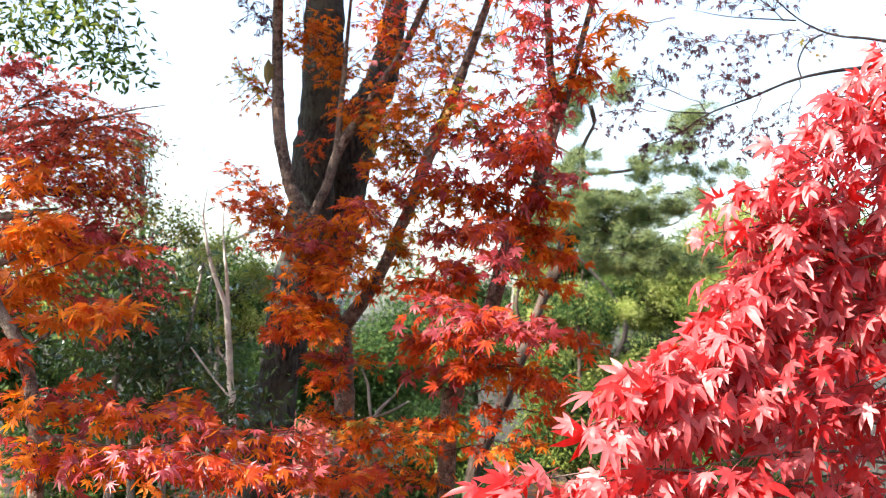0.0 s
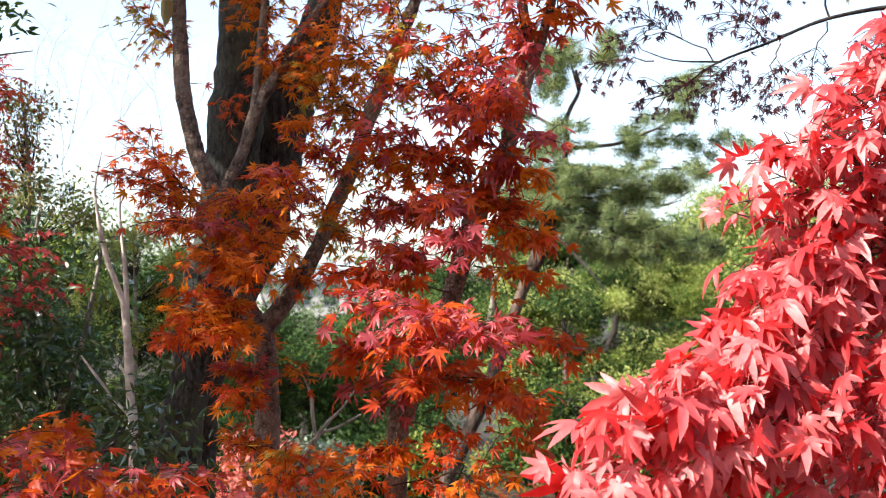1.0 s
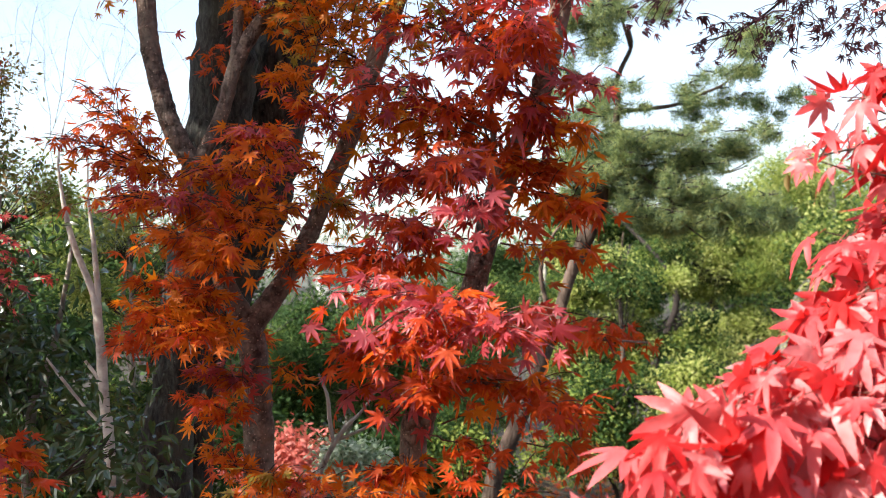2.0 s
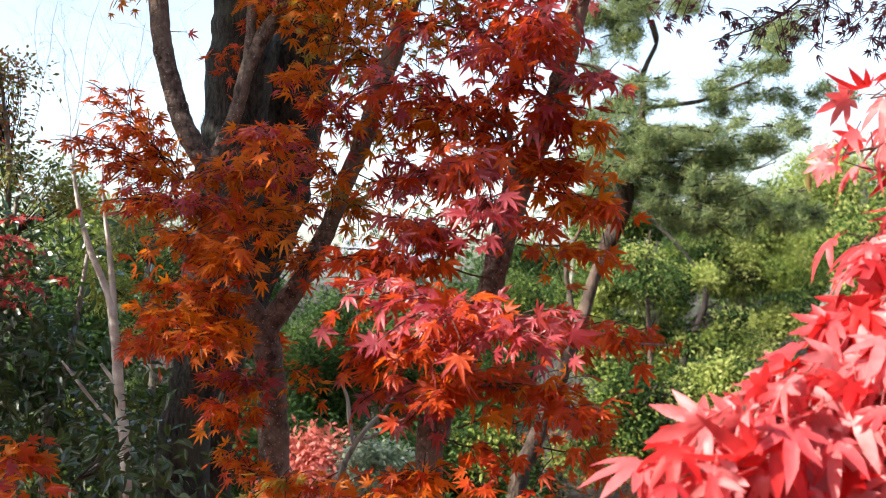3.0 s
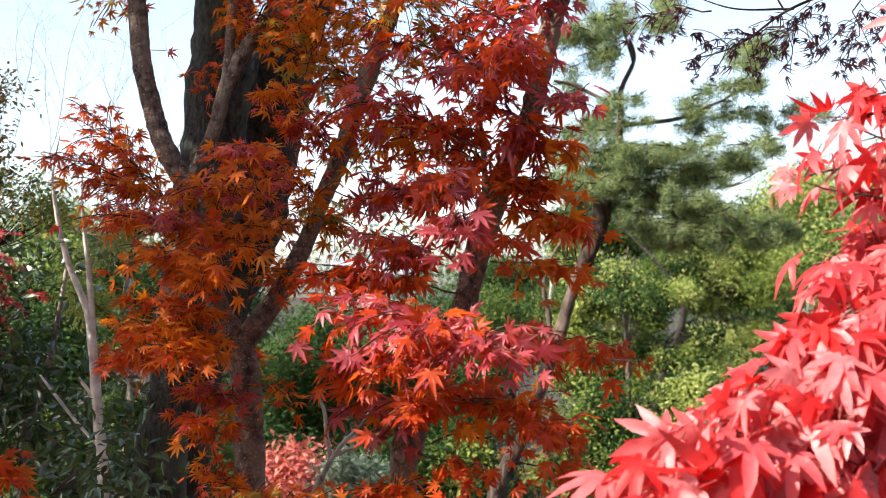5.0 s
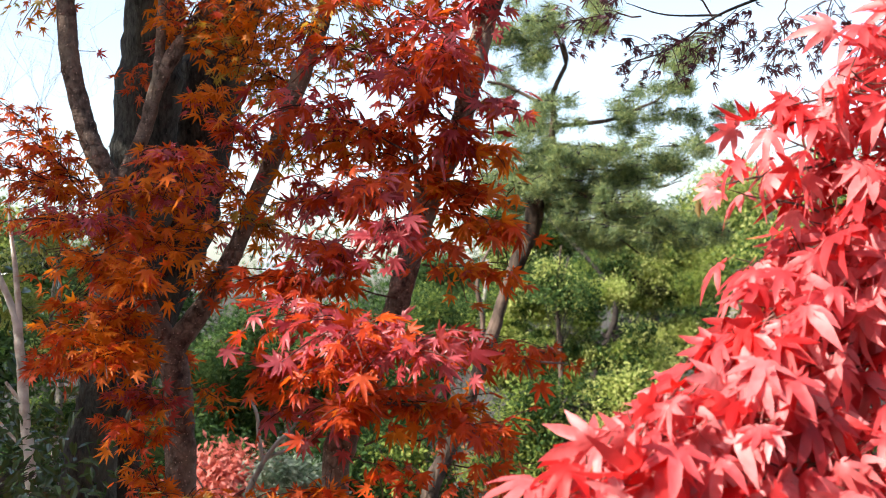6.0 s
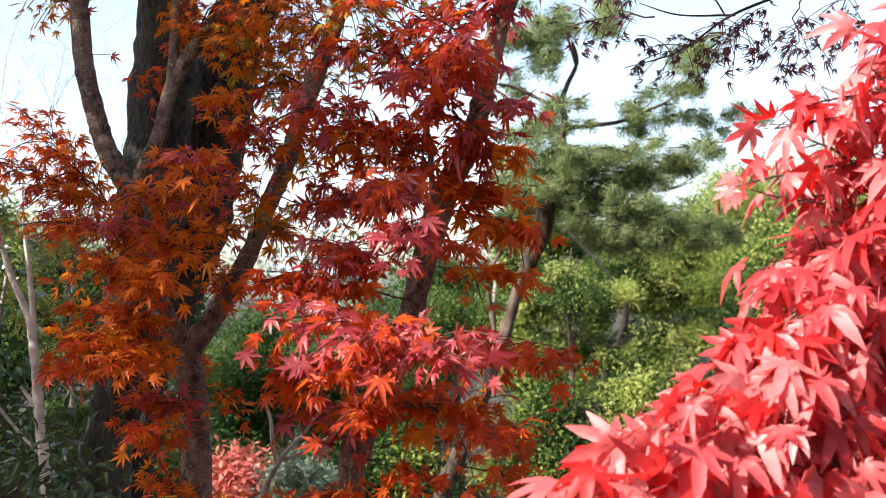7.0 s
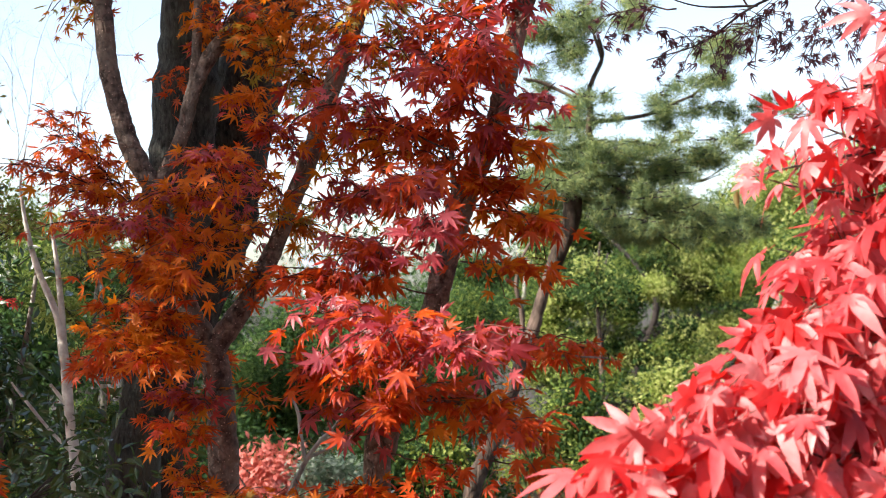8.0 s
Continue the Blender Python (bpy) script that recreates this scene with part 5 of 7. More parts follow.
# Slender pale-barked tree with thin bare twigs
birch = Tree("pale_tree", (-0.67, 2.65), "Slender pale-barked tree with forked, crooked stems", "tree", "birch", None, "")
birch.limb("trunk", (-0.64, 2.65, -0.05, 0.0144), (-0.665, 2.65, 1.133, 0.0124), (-0.678, 2.65, 1.318, 0.0112), (-0.687, 2.65, 1.427, 0.0108), (-0.693, 2.65, 1.488, 0.0104), (-0.7, 2.65, 1.549, 0.0092), (-0.718, 2.65, 1.598, 0.0076), (-0.743, 2.65, 1.659, 0.0068), (-0.762, 2.65, 1.72, 0.006), (-0.777, 2.65, 1.794, 0.0042), (-0.783, 2.65, 1.86, 0.0024), (-0.772, 2.66, 1.95, 0.001))
birch.limb("trunk", (-0.692, 2.65, 1.512, 0.0064), (-0.698, 2.65, 1.598, 0.0068), (-0.705, 2.65, 1.671, 0.0056), (-0.712, 2.65, 1.72, 0.0042), (-0.719, 2.65, 1.79, 0.0026), (-0.722, 2.66, 1.9, 0.001))
birch.limb("limb", (-0.683, 2.65, 1.366, 0.0045), (-0.699, 2.65, 1.391, 0.0042), (-0.722, 2.65, 1.421, 0.0034))
birch.limb("limb", (-0.674, 2.65, 1.269, 0.0034), (-0.729, 2.65, 1.33, 0.0034), (-0.778, 2.65, 1.391, 0.0034), (-0.805, 2.65, 1.427, 0.0022))
birch.finish(0)

# Crooked pine with blue-green needle pads
pine = Tree("pine_tree", (0.26, 5.00), "Crooked pine with blue-green needle pads", "pine tree", "pine", None, "")
pine.limb("trunk", (0.26, 5, -0.05, 0.045), (0.318, 5, 0.723, 0.037), (0.39, 5, 0.929, 0.034), (0.461, 5, 1.09, 0.033), (0.544, 5, 1.32, 0.03), (0.604, 5, 1.482, 0.027), (0.646, 5, 1.62, 0.025), (0.708, 5, 1.771, 0.034), (0.751, 5, 1.863, 0.037), (0.766, 5, 1.956, 0.04), (0.762, 5, 2.003, 0.034), (0.804, 5, 2.049, 0.019), (0.848, 5, 2.149, 0.017), (0.853, 5, 2.2, 0.015), (0.84, 5, 2.282, 0.013), (0.85, 5, 2.352, 0.012), (0.837, 5, 2.411, 0.011), (0.861, 5, 2.481, 0.01), (0.905, 5, 2.579, 0.008), (0.887, 5, 2.668, 0.006))
pine.limb("limb", (0.841, 5, 2.376, 0.008), (0.772, 5, 2.411, 0.008), (0.651, 5, 2.471, 0.007), (0.57, 5, 2.488, 0.006))
pine.limb("limb", (0.9, 5, 2.574, 0.007), (0.864, 5, 2.692, 0.006), (0.819, 5, 2.81, 0.004))
pine.limb("limb", (0.859, 5, 2.305, 0.009), (0.976, 5, 2.316, 0.009), (1.092, 5, 2.334, 0.008), (1.21, 5, 2.384, 0.006), (1.304, 5, 2.43, 0.005), (1.399, 5, 2.546, 0.004), (1.448, 5, 2.663, 0.003))
pine.limb("limb", (0.821, 5, 2.084, 0.01), (0.972, 5, 2.036, 0.009), (1.063, 5, 1.942, 0.006), (1.131, 5, 1.825, 0.004))
pine.limb("limb", (0.846, 5, 2.177, 0.009), (1.02, 5, 2.129, 0.006), (1.182, 5, 2.104, 0.004), (1.298, 5, 2.056, 0.003), (1.438, 5, 2.125, 0.002))
pine.limb("limb", (0.567, 5.2, 1.357, 0.012), (0.569, 5.2, 1.501, 0.011), (0.546, 5.2, 1.646, 0.009), (0.596, 5.2, 1.791, 0.006), (0.694, 5.2, 1.911, 0.004))
pine.limb("limb", (1.038, 5.0, 2.145, 0.006), (1.202, 5.0, 2.122, 0.005), (1.284, 5.0, 2.051, 0.004), (1.390, 5.0, 2.080, 0.002))
pine.limb("limb", (0.902, 4.9, 2.042, 0.007), (1.028, 4.9, 1.950, 0.006), (1.085, 4.9, 1.847, 0.004), (1.187, 4.9, 1.767, 0.002))
pine.pads((0.73, 4.88, 2.16), (0.1, 0.12, 0.03), 9)
pine.pads((0.84, 4.88, 2.04), (0.1, 0.12, 0.03), 9)
pine.pads((0.97, 4.88, 2.12), (0.1, 0.12, 0.03), 6)
pine.pads((1.11, 4.88, 2.15), (0.1, 0.12, 0.03), 6)
pine.pads((1.22, 4.88, 2.19), (0.1, 0.12, 0.03), 6)
pine.pads((1.30, 4.88, 2.23), (0.1, 0.12, 0.03), 4)
pine.pads((1.00, 4.88, 2.00), (0.1, 0.12, 0.03), 8)
pine.pads((1.11, 4.88, 1.95), (0.1, 0.12, 0.03), 8)
pine.pads((1.20, 4.88, 1.91), (0.1, 0.12, 0.03), 8)
pine.pads((1.31, 4.88, 1.86), (0.1, 0.12, 0.03), 7)
pine.pads((1.40, 4.88, 1.83), (0.1, 0.12, 0.03), 5)
pine.pads((0.90, 4.88, 1.90), (0.1, 0.12, 0.03), 6)
pine.pads((0.66, 4.88, 2.05), (0.1, 0.12, 0.03), 6)
pine.pads((1.46, 4.88, 2.38), (0.1, 0.12, 0.03), 3)
pine.pads((0.71, 4.88, 2.26), (0.1, 0.12, 0.03), 5)
pine.pads((0.64, 4.88, 2.18), (0.1, 0.12, 0.03), 6)
pine.pads((1.15, 4.88, 1.84), (0.1, 0.12, 0.03), 6)
pine.pads((0.94, 5.01, 2.76), (0.07, 0.13, 0.06), 14)
pine.pads((0.75, 4.95, 2.73), (0.05, 0.12, 0.05), 10)
pine.pads((1.47, 5.11, 2.71), (0.05, 0.11, 0.05), 3)
pine.pads((0.66, 4.93, 2.67), (0.05, 0.08, 0.02), 8)
pine.pads((1.41, 4.95, 2.61), (0.05, 0.10, 0.05), 8)
pine.pads((0.71, 4.98, 2.61), (0.05, 0.08, 0.03), 5)
pine.pads((1.32, 4.79, 2.57), (0.05, 0.08, 0.03), 2)
pine.pads((0.76, 5.27, 2.57), (0.05, 0.08, 0.02), 1)
pine.pads((0.65, 5.00, 2.46), (0.05, 0.11, 0.07), 5)
pine.pads((1.33, 4.96, 2.45), (0.08, 0.14, 0.03), 8)
pine.pads((0.90, 5.03, 2.41), (0.09, 0.18, 0.04), 6)
pine.pads((1.18, 4.98, 2.37), (0.06, 0.16, 0.04), 9)
pine.pads((1.45, 5.09, 2.35), (0.08, 0.09, 0.04), 7)
pine.pads((0.81, 5.12, 2.33), (0.05, 0.23, 0.06), 10)
pine.pads((0.99, 5.00, 2.19), (0.05, 0.17, 0.02), 7)
pine.pads((1.28, 4.98, 2.17), (0.05, 0.08, 0.04), 6)
pine.pads((1.43, 5.06, 2.16), (0.05, 0.08, 0.02), 3)
pine.pads((0.89, 5.00, 2.15), (0.05, 0.13, 0.04), 9)
pine.pads((0.75, 5.17, 2.13), (0.06, 0.14, 0.02), 10)
pine.pads((0.94, 5.01, 2.08), (0.06, 0.13, 0.02), 7)
pine.pads((1.13, 4.99, 2.08), (0.05, 0.13, 0.04), 14)
pine.pads((0.76, 5.05, 2.07), (0.05, 0.10, 0.03), 5)
pine.pads((0.66, 5.10, 2.06), (0.05, 0.11, 0.03), 5)
pine.pads((1.01, 5.20, 2.03), (0.05, 0.15, 0.04), 6)
pine.pads((0.89, 5.14, 2.02), (0.06, 0.12, 0.04), 7)
pine.pads((0.74, 5.43, 2.01), (0.05, 0.08, 0.02), 1)
pine.pads((0.74, 5.19, 2.00), (0.05, 0.12, 0.02), 5)
pine.pads((0.99, 4.93, 1.98), (0.05, 0.08, 0.02), 4)
pine.pads((1.15, 5.10, 1.96), (0.06, 0.08, 0.03), 9)
pine.pads((1.29, 5.09, 1.93), (0.05, 0.12, 0.03), 6)
pine.pads((0.93, 4.97, 1.92), (0.05, 0.13, 0.04), 3)
pine.pads((1.40, 5.04, 1.92), (0.05, 0.08, 0.03), 2)
pine.pads((1.23, 5.02, 1.89), (0.05, 0.10, 0.03), 7)
pine.pads((1.05, 5.05, 1.86), (0.07, 0.12, 0.03), 13)
pine.finish(0)

# Bare grey shrub with thin forked stems
grey_shrub = Tree("bare_shrub", (-0.30, 3.30), "Bare grey shrub with thin forked stems", "shrub", "grey", None, "")
grey_shrub.limb("trunk", (-0.304, 3.3, -0.05, 0.012), (-0.296, 3.3, 0.844, 0.011), (-0.283, 3.3, 1.01, 0.009), (-0.258, 3.3, 1.086, 0.009), (-0.224, 3.3, 1.154, 0.007), (-0.185, 3.3, 1.207, 0.006), (-0.147, 3.3, 1.245, 0.004), (-0.1, 3.3, 1.313, 0.003))
grey_shrub.limb("limb", (-0.224, 3.3, 1.154, 0.005), (-0.235, 3.3, 1.222, 0.006), (-0.241, 3.3, 1.283, 0.005), (-0.265, 3.3, 1.345, 0.003))
grey_shrub.limb("limb", (-0.208, 3.3, 1.169, 0.005), (-0.147, 3.3, 1.194, 0.004), (-0.086, 3.3, 1.229, 0.003))
grey_shrub.finish(0)

# Dark green glossy camellia shrub with pale stems
camellia = Tree("camellia_shrub", (-1.08, 2.85), "Dark green glossy camellia shrub with pale stems", "shrub", "grey", None, "")
camellia.limb("trunk", (-1.076, 2.85, -0.05, 0.02), (-1.081, 2.85, 1.159, 0.015), (-1.074, 2.85, 1.308, 0.013), (-1.069, 2.85, 1.419, 0.012), (-1.041, 2.85, 1.532, 0.01), (-0.997, 2.85, 1.644, 0.007), (-0.972, 2.85, 1.795, 0.004))
camellia.limb("trunk", (-0.919, 2.85, -0.05, 0.018), (-0.904, 2.85, 1.16, 0.013), (-0.871, 2.85, 1.346, 0.01), (-0.836, 2.85, 1.496, 0.007), (-0.802, 2.85, 1.702, 0.004))
camellia.limb("limb", (-1.071, 2.85, 1.354, 0.008), (-1.114, 2.85, 1.419, 0.006), (-1.152, 2.85, 1.465, 0.005), (-1.209, 2.85, 1.53, 0.003))
camellia.limb("limb", (-1.062, 2.85, 1.438, 0.007), (-0.985, 2.85, 1.495, 0.005), (-0.912, 2.85, 1.57, 0.003))
camellia.cloud((-1.044, 2.85, 1.681), (0.132, 0.085, 0.094), 8, 18, 0.037, ['camellia'], (-1.013, 2.9, 1.645), 0.17, 0.6, OVAL_LEAF, 0.5, 0.2)
camellia.cloud((-0.93, 2.85, 1.551), (0.151, 0.102, 0.113), 14, 21, 0.037, ['camellia'], (-1.052, 2.9, 1.512), 0.17, 0.6, OVAL_LEAF, 0.5, 0.2)
camellia.cloud((-1.113, 2.85, 1.4), (0.188, 0.102, 0.113), 16, 24, 0.037, ['camellia'], (-1.084, 2.9, 1.379), 0.17, 0.6, OVAL_LEAF, 0.5, 0.2)
camellia.cloud((-0.89, 2.85, 1.383), (0.132, 0.102, 0.113), 12, 24, 0.037, ['camellia'], (-0.916, 2.9, 1.286), 0.17, 0.6, OVAL_LEAF, 0.5, 0.2)
camellia.cloud((-0.887, 2.85, 1.207), (0.283, 0.068, 0.075), 18, 24, 0.037, ['camellia'], (-0.915, 2.9, 1.192), 0.17, 0.6, OVAL_LEAF, 0.5, 0.2)
camellia.cloud((-1.28, 2.85, 1.381), (0.113, 0.102, 0.113), 8, 18, 0.037, ['camellia'], (-1.096, 2.9, 1.342), 0.17, 0.6, OVAL_LEAF, 0.5, 0.2)
camellia.cloud((-0.626, 2.85, 1.199), (0.094, 0.076, 0.085), 7, 21, 0.037, ['camellia'], (-0.879, 2.9, 1.268), 0.17, 0.6, OVAL_LEAF, 0.5, 0.2)
camellia.cloud((-0.84, 2.85, 1.739), (0.045, 0.041, 0.049), 2, 10, 0.037, ['camellia'], (-0.867, 2.9, 1.684), 0.17, 0.6, OVAL_LEAF, 0.5, 0.2)
camellia.cloud((-1.045, 2.85, 1.897), (0.015, 0.014, 0.015), 1, 6, 0.037, ['camellia'], (-1, 2.9, 1.74), 0.17, 0.6, OVAL_LEAF, 0.5, 0.2)
camellia.cloud((-0.984, 2.85, 1.531), (0.093, 0.083, 0.146), 14, 21, 0.037, ['camellia'], (-0.974, 2.9, 1.342), 0.17, 0.6, OVAL_LEAF, 0.5, 0.2)
camellia.cloud((-0.918, 2.85, 1.293), (0.146, 0.095, 0.106), 20, 24, 0.037, ['camellia'], (-0.92, 2.9, 1.208), 0.17, 0.6, OVAL_LEAF, 0.5, 0.2)
camellia.cloud((-0.72, 2.85, 1.226), (0.079, 0.071, 0.079), 9, 21, 0.037, ['camellia'], (-0.786, 2.9, 1.207), 0.17, 0.6, OVAL_LEAF, 0.5, 0.2)
camellia.cloud((-1.01, 2.85, 1.703), (0.079, 0.06, 0.066), 6, 16, 0.037, ['camellia'], (-0.974, 2.9, 1.53), 0.17, 0.6, OVAL_LEAF, 0.5, 0.2)
camellia.cloud((-0.678, 2.5, 1.261), (0.128, 0.063, 0.07), 12, 34, 0.037, ['camellia'], (-0.75, 2.55, 1.184), 0.24, 0.7, OVAL_LEAF, 0.5, 0.3)
camellia.cloud((-1.1, 2.85, 1.76), (0.13, 0.1, 0.13), 11, 22, 0.037, ['camellia'], (-1.0, 2.9, 1.7), 0.15, 0.6, OVAL_LEAF, 0.5, 0.2)
camellia.cloud((-1.0, 2.85, 1.6), (0.09, 0.09, 0.13), 5, 22, 0.037, ['camellia'], (-0.98, 2.9, 1.55), 0.14, 0.6, OVAL_LEAF, 0.5, 0.2)
camellia.finish(0)

# Rounded broadleaf tree with mid-green foliage
green1 = Tree("broadleaf_tree", (1.71, 8.00), "Rounded broadleaf tree with mid-green foliage", "tree", "dark", None, "background trees")
green1.limb("trunk", (1.71, 8, -0.05, 0.05), (1.64, 8.025, 0.49, 0.04), (1.612, 8.031, 1.03, 0.03), (1.703, 7.793, 1.57, 0.02), (1.314, 8.058, 2.11, 0.01))
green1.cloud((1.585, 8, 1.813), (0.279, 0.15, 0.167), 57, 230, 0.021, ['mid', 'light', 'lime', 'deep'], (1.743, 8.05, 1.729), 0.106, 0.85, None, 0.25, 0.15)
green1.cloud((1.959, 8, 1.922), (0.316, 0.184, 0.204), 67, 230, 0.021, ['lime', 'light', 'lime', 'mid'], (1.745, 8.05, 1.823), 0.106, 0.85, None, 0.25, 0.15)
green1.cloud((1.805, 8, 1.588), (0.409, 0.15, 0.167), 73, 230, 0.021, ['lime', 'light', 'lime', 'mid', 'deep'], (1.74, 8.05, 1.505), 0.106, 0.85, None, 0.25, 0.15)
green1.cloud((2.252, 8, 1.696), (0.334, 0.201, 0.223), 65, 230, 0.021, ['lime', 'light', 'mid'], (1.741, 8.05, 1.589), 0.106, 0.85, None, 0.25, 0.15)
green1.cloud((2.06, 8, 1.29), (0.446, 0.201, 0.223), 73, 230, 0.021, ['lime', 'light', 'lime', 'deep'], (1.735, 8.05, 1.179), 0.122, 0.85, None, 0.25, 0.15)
green1.finish(0)

# Tall pale green tree behind the scarlet maple
green2 = Tree("broadleaf_tree", (3.05, 9.00), "Tall pale green tree behind the scarlet maple", "tree", "grey", None, "background trees")
green2.limb("trunk", (3.045, 9, -0.05, 0.09), (2.907, 9.122, 0.608, 0.072), (2.832, 9.02, 1.266, 0.054), (3.069, 8.817, 1.925, 0.036), (3.11, 8.953, 2.583, 0.018))
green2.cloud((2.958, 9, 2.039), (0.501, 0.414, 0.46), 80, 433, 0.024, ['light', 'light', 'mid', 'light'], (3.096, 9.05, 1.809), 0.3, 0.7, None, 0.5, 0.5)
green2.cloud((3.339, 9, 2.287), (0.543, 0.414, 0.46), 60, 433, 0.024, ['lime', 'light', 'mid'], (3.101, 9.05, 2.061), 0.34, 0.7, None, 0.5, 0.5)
green2.finish(0)

# Feathery light green tree; lime clumps paint its sunlit patches
green3 = Tree("broadleaf_tree", (1.20, 7.00), "Feathery light green tree, sunlight put into its leaf colours", "tree", "dark", None, "background trees")
green3.limb("trunk", (1.205, 7, -0.05, 0.024), (1.26, 7.071, 0.418, 0.019), (1.267, 6.931, 0.885, 0.014), (1.16, 6.994, 1.353, 0.01), (1.291, 7.16, 1.821, 0.005))
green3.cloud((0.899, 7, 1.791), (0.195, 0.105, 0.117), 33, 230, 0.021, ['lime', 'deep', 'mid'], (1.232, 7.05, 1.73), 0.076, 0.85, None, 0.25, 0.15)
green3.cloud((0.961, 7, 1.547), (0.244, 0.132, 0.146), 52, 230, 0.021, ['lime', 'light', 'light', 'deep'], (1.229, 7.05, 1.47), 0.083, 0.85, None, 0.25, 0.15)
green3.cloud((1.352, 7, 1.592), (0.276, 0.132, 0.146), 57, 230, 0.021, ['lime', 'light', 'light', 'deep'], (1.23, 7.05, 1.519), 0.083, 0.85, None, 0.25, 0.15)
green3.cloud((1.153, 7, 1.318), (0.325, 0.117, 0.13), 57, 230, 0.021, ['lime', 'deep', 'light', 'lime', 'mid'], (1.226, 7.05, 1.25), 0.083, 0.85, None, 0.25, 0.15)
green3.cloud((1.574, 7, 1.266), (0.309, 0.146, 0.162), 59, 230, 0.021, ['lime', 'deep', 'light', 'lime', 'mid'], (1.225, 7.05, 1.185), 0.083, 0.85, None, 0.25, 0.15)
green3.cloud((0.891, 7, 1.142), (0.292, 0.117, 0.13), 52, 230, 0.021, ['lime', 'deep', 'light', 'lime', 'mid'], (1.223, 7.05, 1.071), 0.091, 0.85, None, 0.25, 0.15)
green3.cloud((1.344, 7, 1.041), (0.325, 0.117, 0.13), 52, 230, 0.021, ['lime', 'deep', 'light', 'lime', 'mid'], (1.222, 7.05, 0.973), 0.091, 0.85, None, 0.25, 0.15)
green3.finish(0)

# Slim brown-stemmed tree in the green thicket
slim_tree = Tree("slim_tree", (1.086, 6.20), "Slim brown-stemmed young tree in the green thicket", "tree", "pine", None, "background trees")
slim_tree.limb("trunk", (1.086, 6.2, -0.05, 0.02), (1.086, 6.2, 0.734, 0.016), (1.079, 6.2, 1.02, 0.014), (1.075, 6.2, 1.306, 0.012), (1.06, 6.2, 1.593, 0.009), (1.081, 6.2, 1.852, 0.003))
slim_tree.cloud((1.06, 6.2, 1.593), (0.22, 0.15, 0.16), 23, 230, 0.021, ['lime', 'mid', 'deep'], (1.075, 6.2, 1.306), 0.096, 0.85, None, 0.25, 0.15)
slim_tree.finish(0)

# Dense green tree beside the scarlet maple
green4 = Tree("broadleaf_tree", (3.45, 8.00), "Dense green tree beside the scarlet maple", "tree", "grey", None, "background trees")
green4.limb("trunk", (3.446, 8, -0.05, 0.08), (3.421, 8.005, 0.542, 0.064), (3.566, 7.958, 1.134, 0.048), (3.601, 8.008, 1.726, 0.032), (3.091, 8.118, 2.318, 0.016))
green4.cloud((3.403, 8, 1.649), (0.631, 0.568, 0.743), 110, 272, 0.036, ['lime', 'light', 'mid', 'deep'], (3.491, 8.05, 1.275), 0.34, 0.7, None, 0.5, 0.5)
green4.cloud((3.784, 8, 2.091), (0.557, 0.501, 0.557), 50, 272, 0.036, ['light', 'light', 'mid', 'light'], (3.502, 8.05, 1.816), 0.34, 0.7, None, 0.5, 0.5)
green4.finish(0)

# Dark green tree behind the red maple
green5 = Tree("broadleaf_tree", (0.68, 8.50), "Dark green tree behind the red maple", "tree", "grey", None, "background trees")
green5.limb("trunk", (0.678, 8.5, -0.05, 0.05), (0.757, 8.503, 0.421, 0.04), (0.537, 8.593, 0.893, 0.03), (0.855, 8.326, 1.364, 0.02), (0.944, 8.402, 1.835, 0.01))
green5.cloud((0.732, 8.5, 1.441), (0.434, 0.32, 0.355), 70, 375, 0.024, ['mid', 'light', 'deep', 'deep'], (0.695, 8.55, 1.262), 0.26, 0.7, None, 0.5, 0.5)
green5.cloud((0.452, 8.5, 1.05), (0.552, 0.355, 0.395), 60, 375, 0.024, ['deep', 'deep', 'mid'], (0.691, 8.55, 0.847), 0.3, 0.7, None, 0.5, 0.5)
green5.finish(0)

# Green tree with dense low foliage, its shade painted by deep leaves
green6 = Tree("broadleaf_tree", (-0.66, 8.50), "Green tree with dense low foliage, shade put into its leaf colour", "tree", "grey", None, "background trees")
green6.limb("trunk", (-0.656, 8.5, -0.05, 0.05), (-0.644, 8.487, 0.306, 0.04), (-0.427, 8.415, 0.662, 0.03), (-0.678, 8.486, 1.018, 0.02), (-1.09, 8.651, 1.374, 0.01))
green6.cloud((-0.65, 8.5, 1.099), (0.474, 0.249, 0.276), 60, 375, 0.024, ['mid', 'light', 'deep', 'deep'], (-0.654, 8.55, 0.958), 0.26, 0.6, None, 0.5, 0.5)
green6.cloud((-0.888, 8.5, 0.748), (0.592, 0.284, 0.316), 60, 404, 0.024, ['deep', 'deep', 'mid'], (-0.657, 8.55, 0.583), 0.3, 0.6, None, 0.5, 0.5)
green6.finish(0)

# Dark green conifer with drooping foliage
green7 = Tree("conifer_tree", (-1.49, 6.50), "Dark green conifer with drooping foliage", "tree", "grey", None, "background trees")
green7.limb("trunk", (-1.492, 6.5, -0.05, 0.06), (-1.515, 6.525, 0.48, 0.048), (-1.538, 6.44, 1.01, 0.036), (-1.865, 6.336, 1.54, 0.024), (-0.963, 6.701, 2.07, 0.012))
green7.cloud((-1.52, 6.5, 1.557), (0.272, 0.244, 0.422), 80, 221, 0.032, ['deep', 'deep', 'mid'], (-1.502, 6.55, 1.344), 0.24, 0.9, None, 0.5, 0.5)
green7.cloud((-1.942, 6.5, 1.711), (0.302, 0.272, 0.362), 60, 120, 0.04, ['mid', 'deep', 'light'], (-1.501, 6.55, 1.526), 0.24, 0.9, None, 0.5, 0.5)
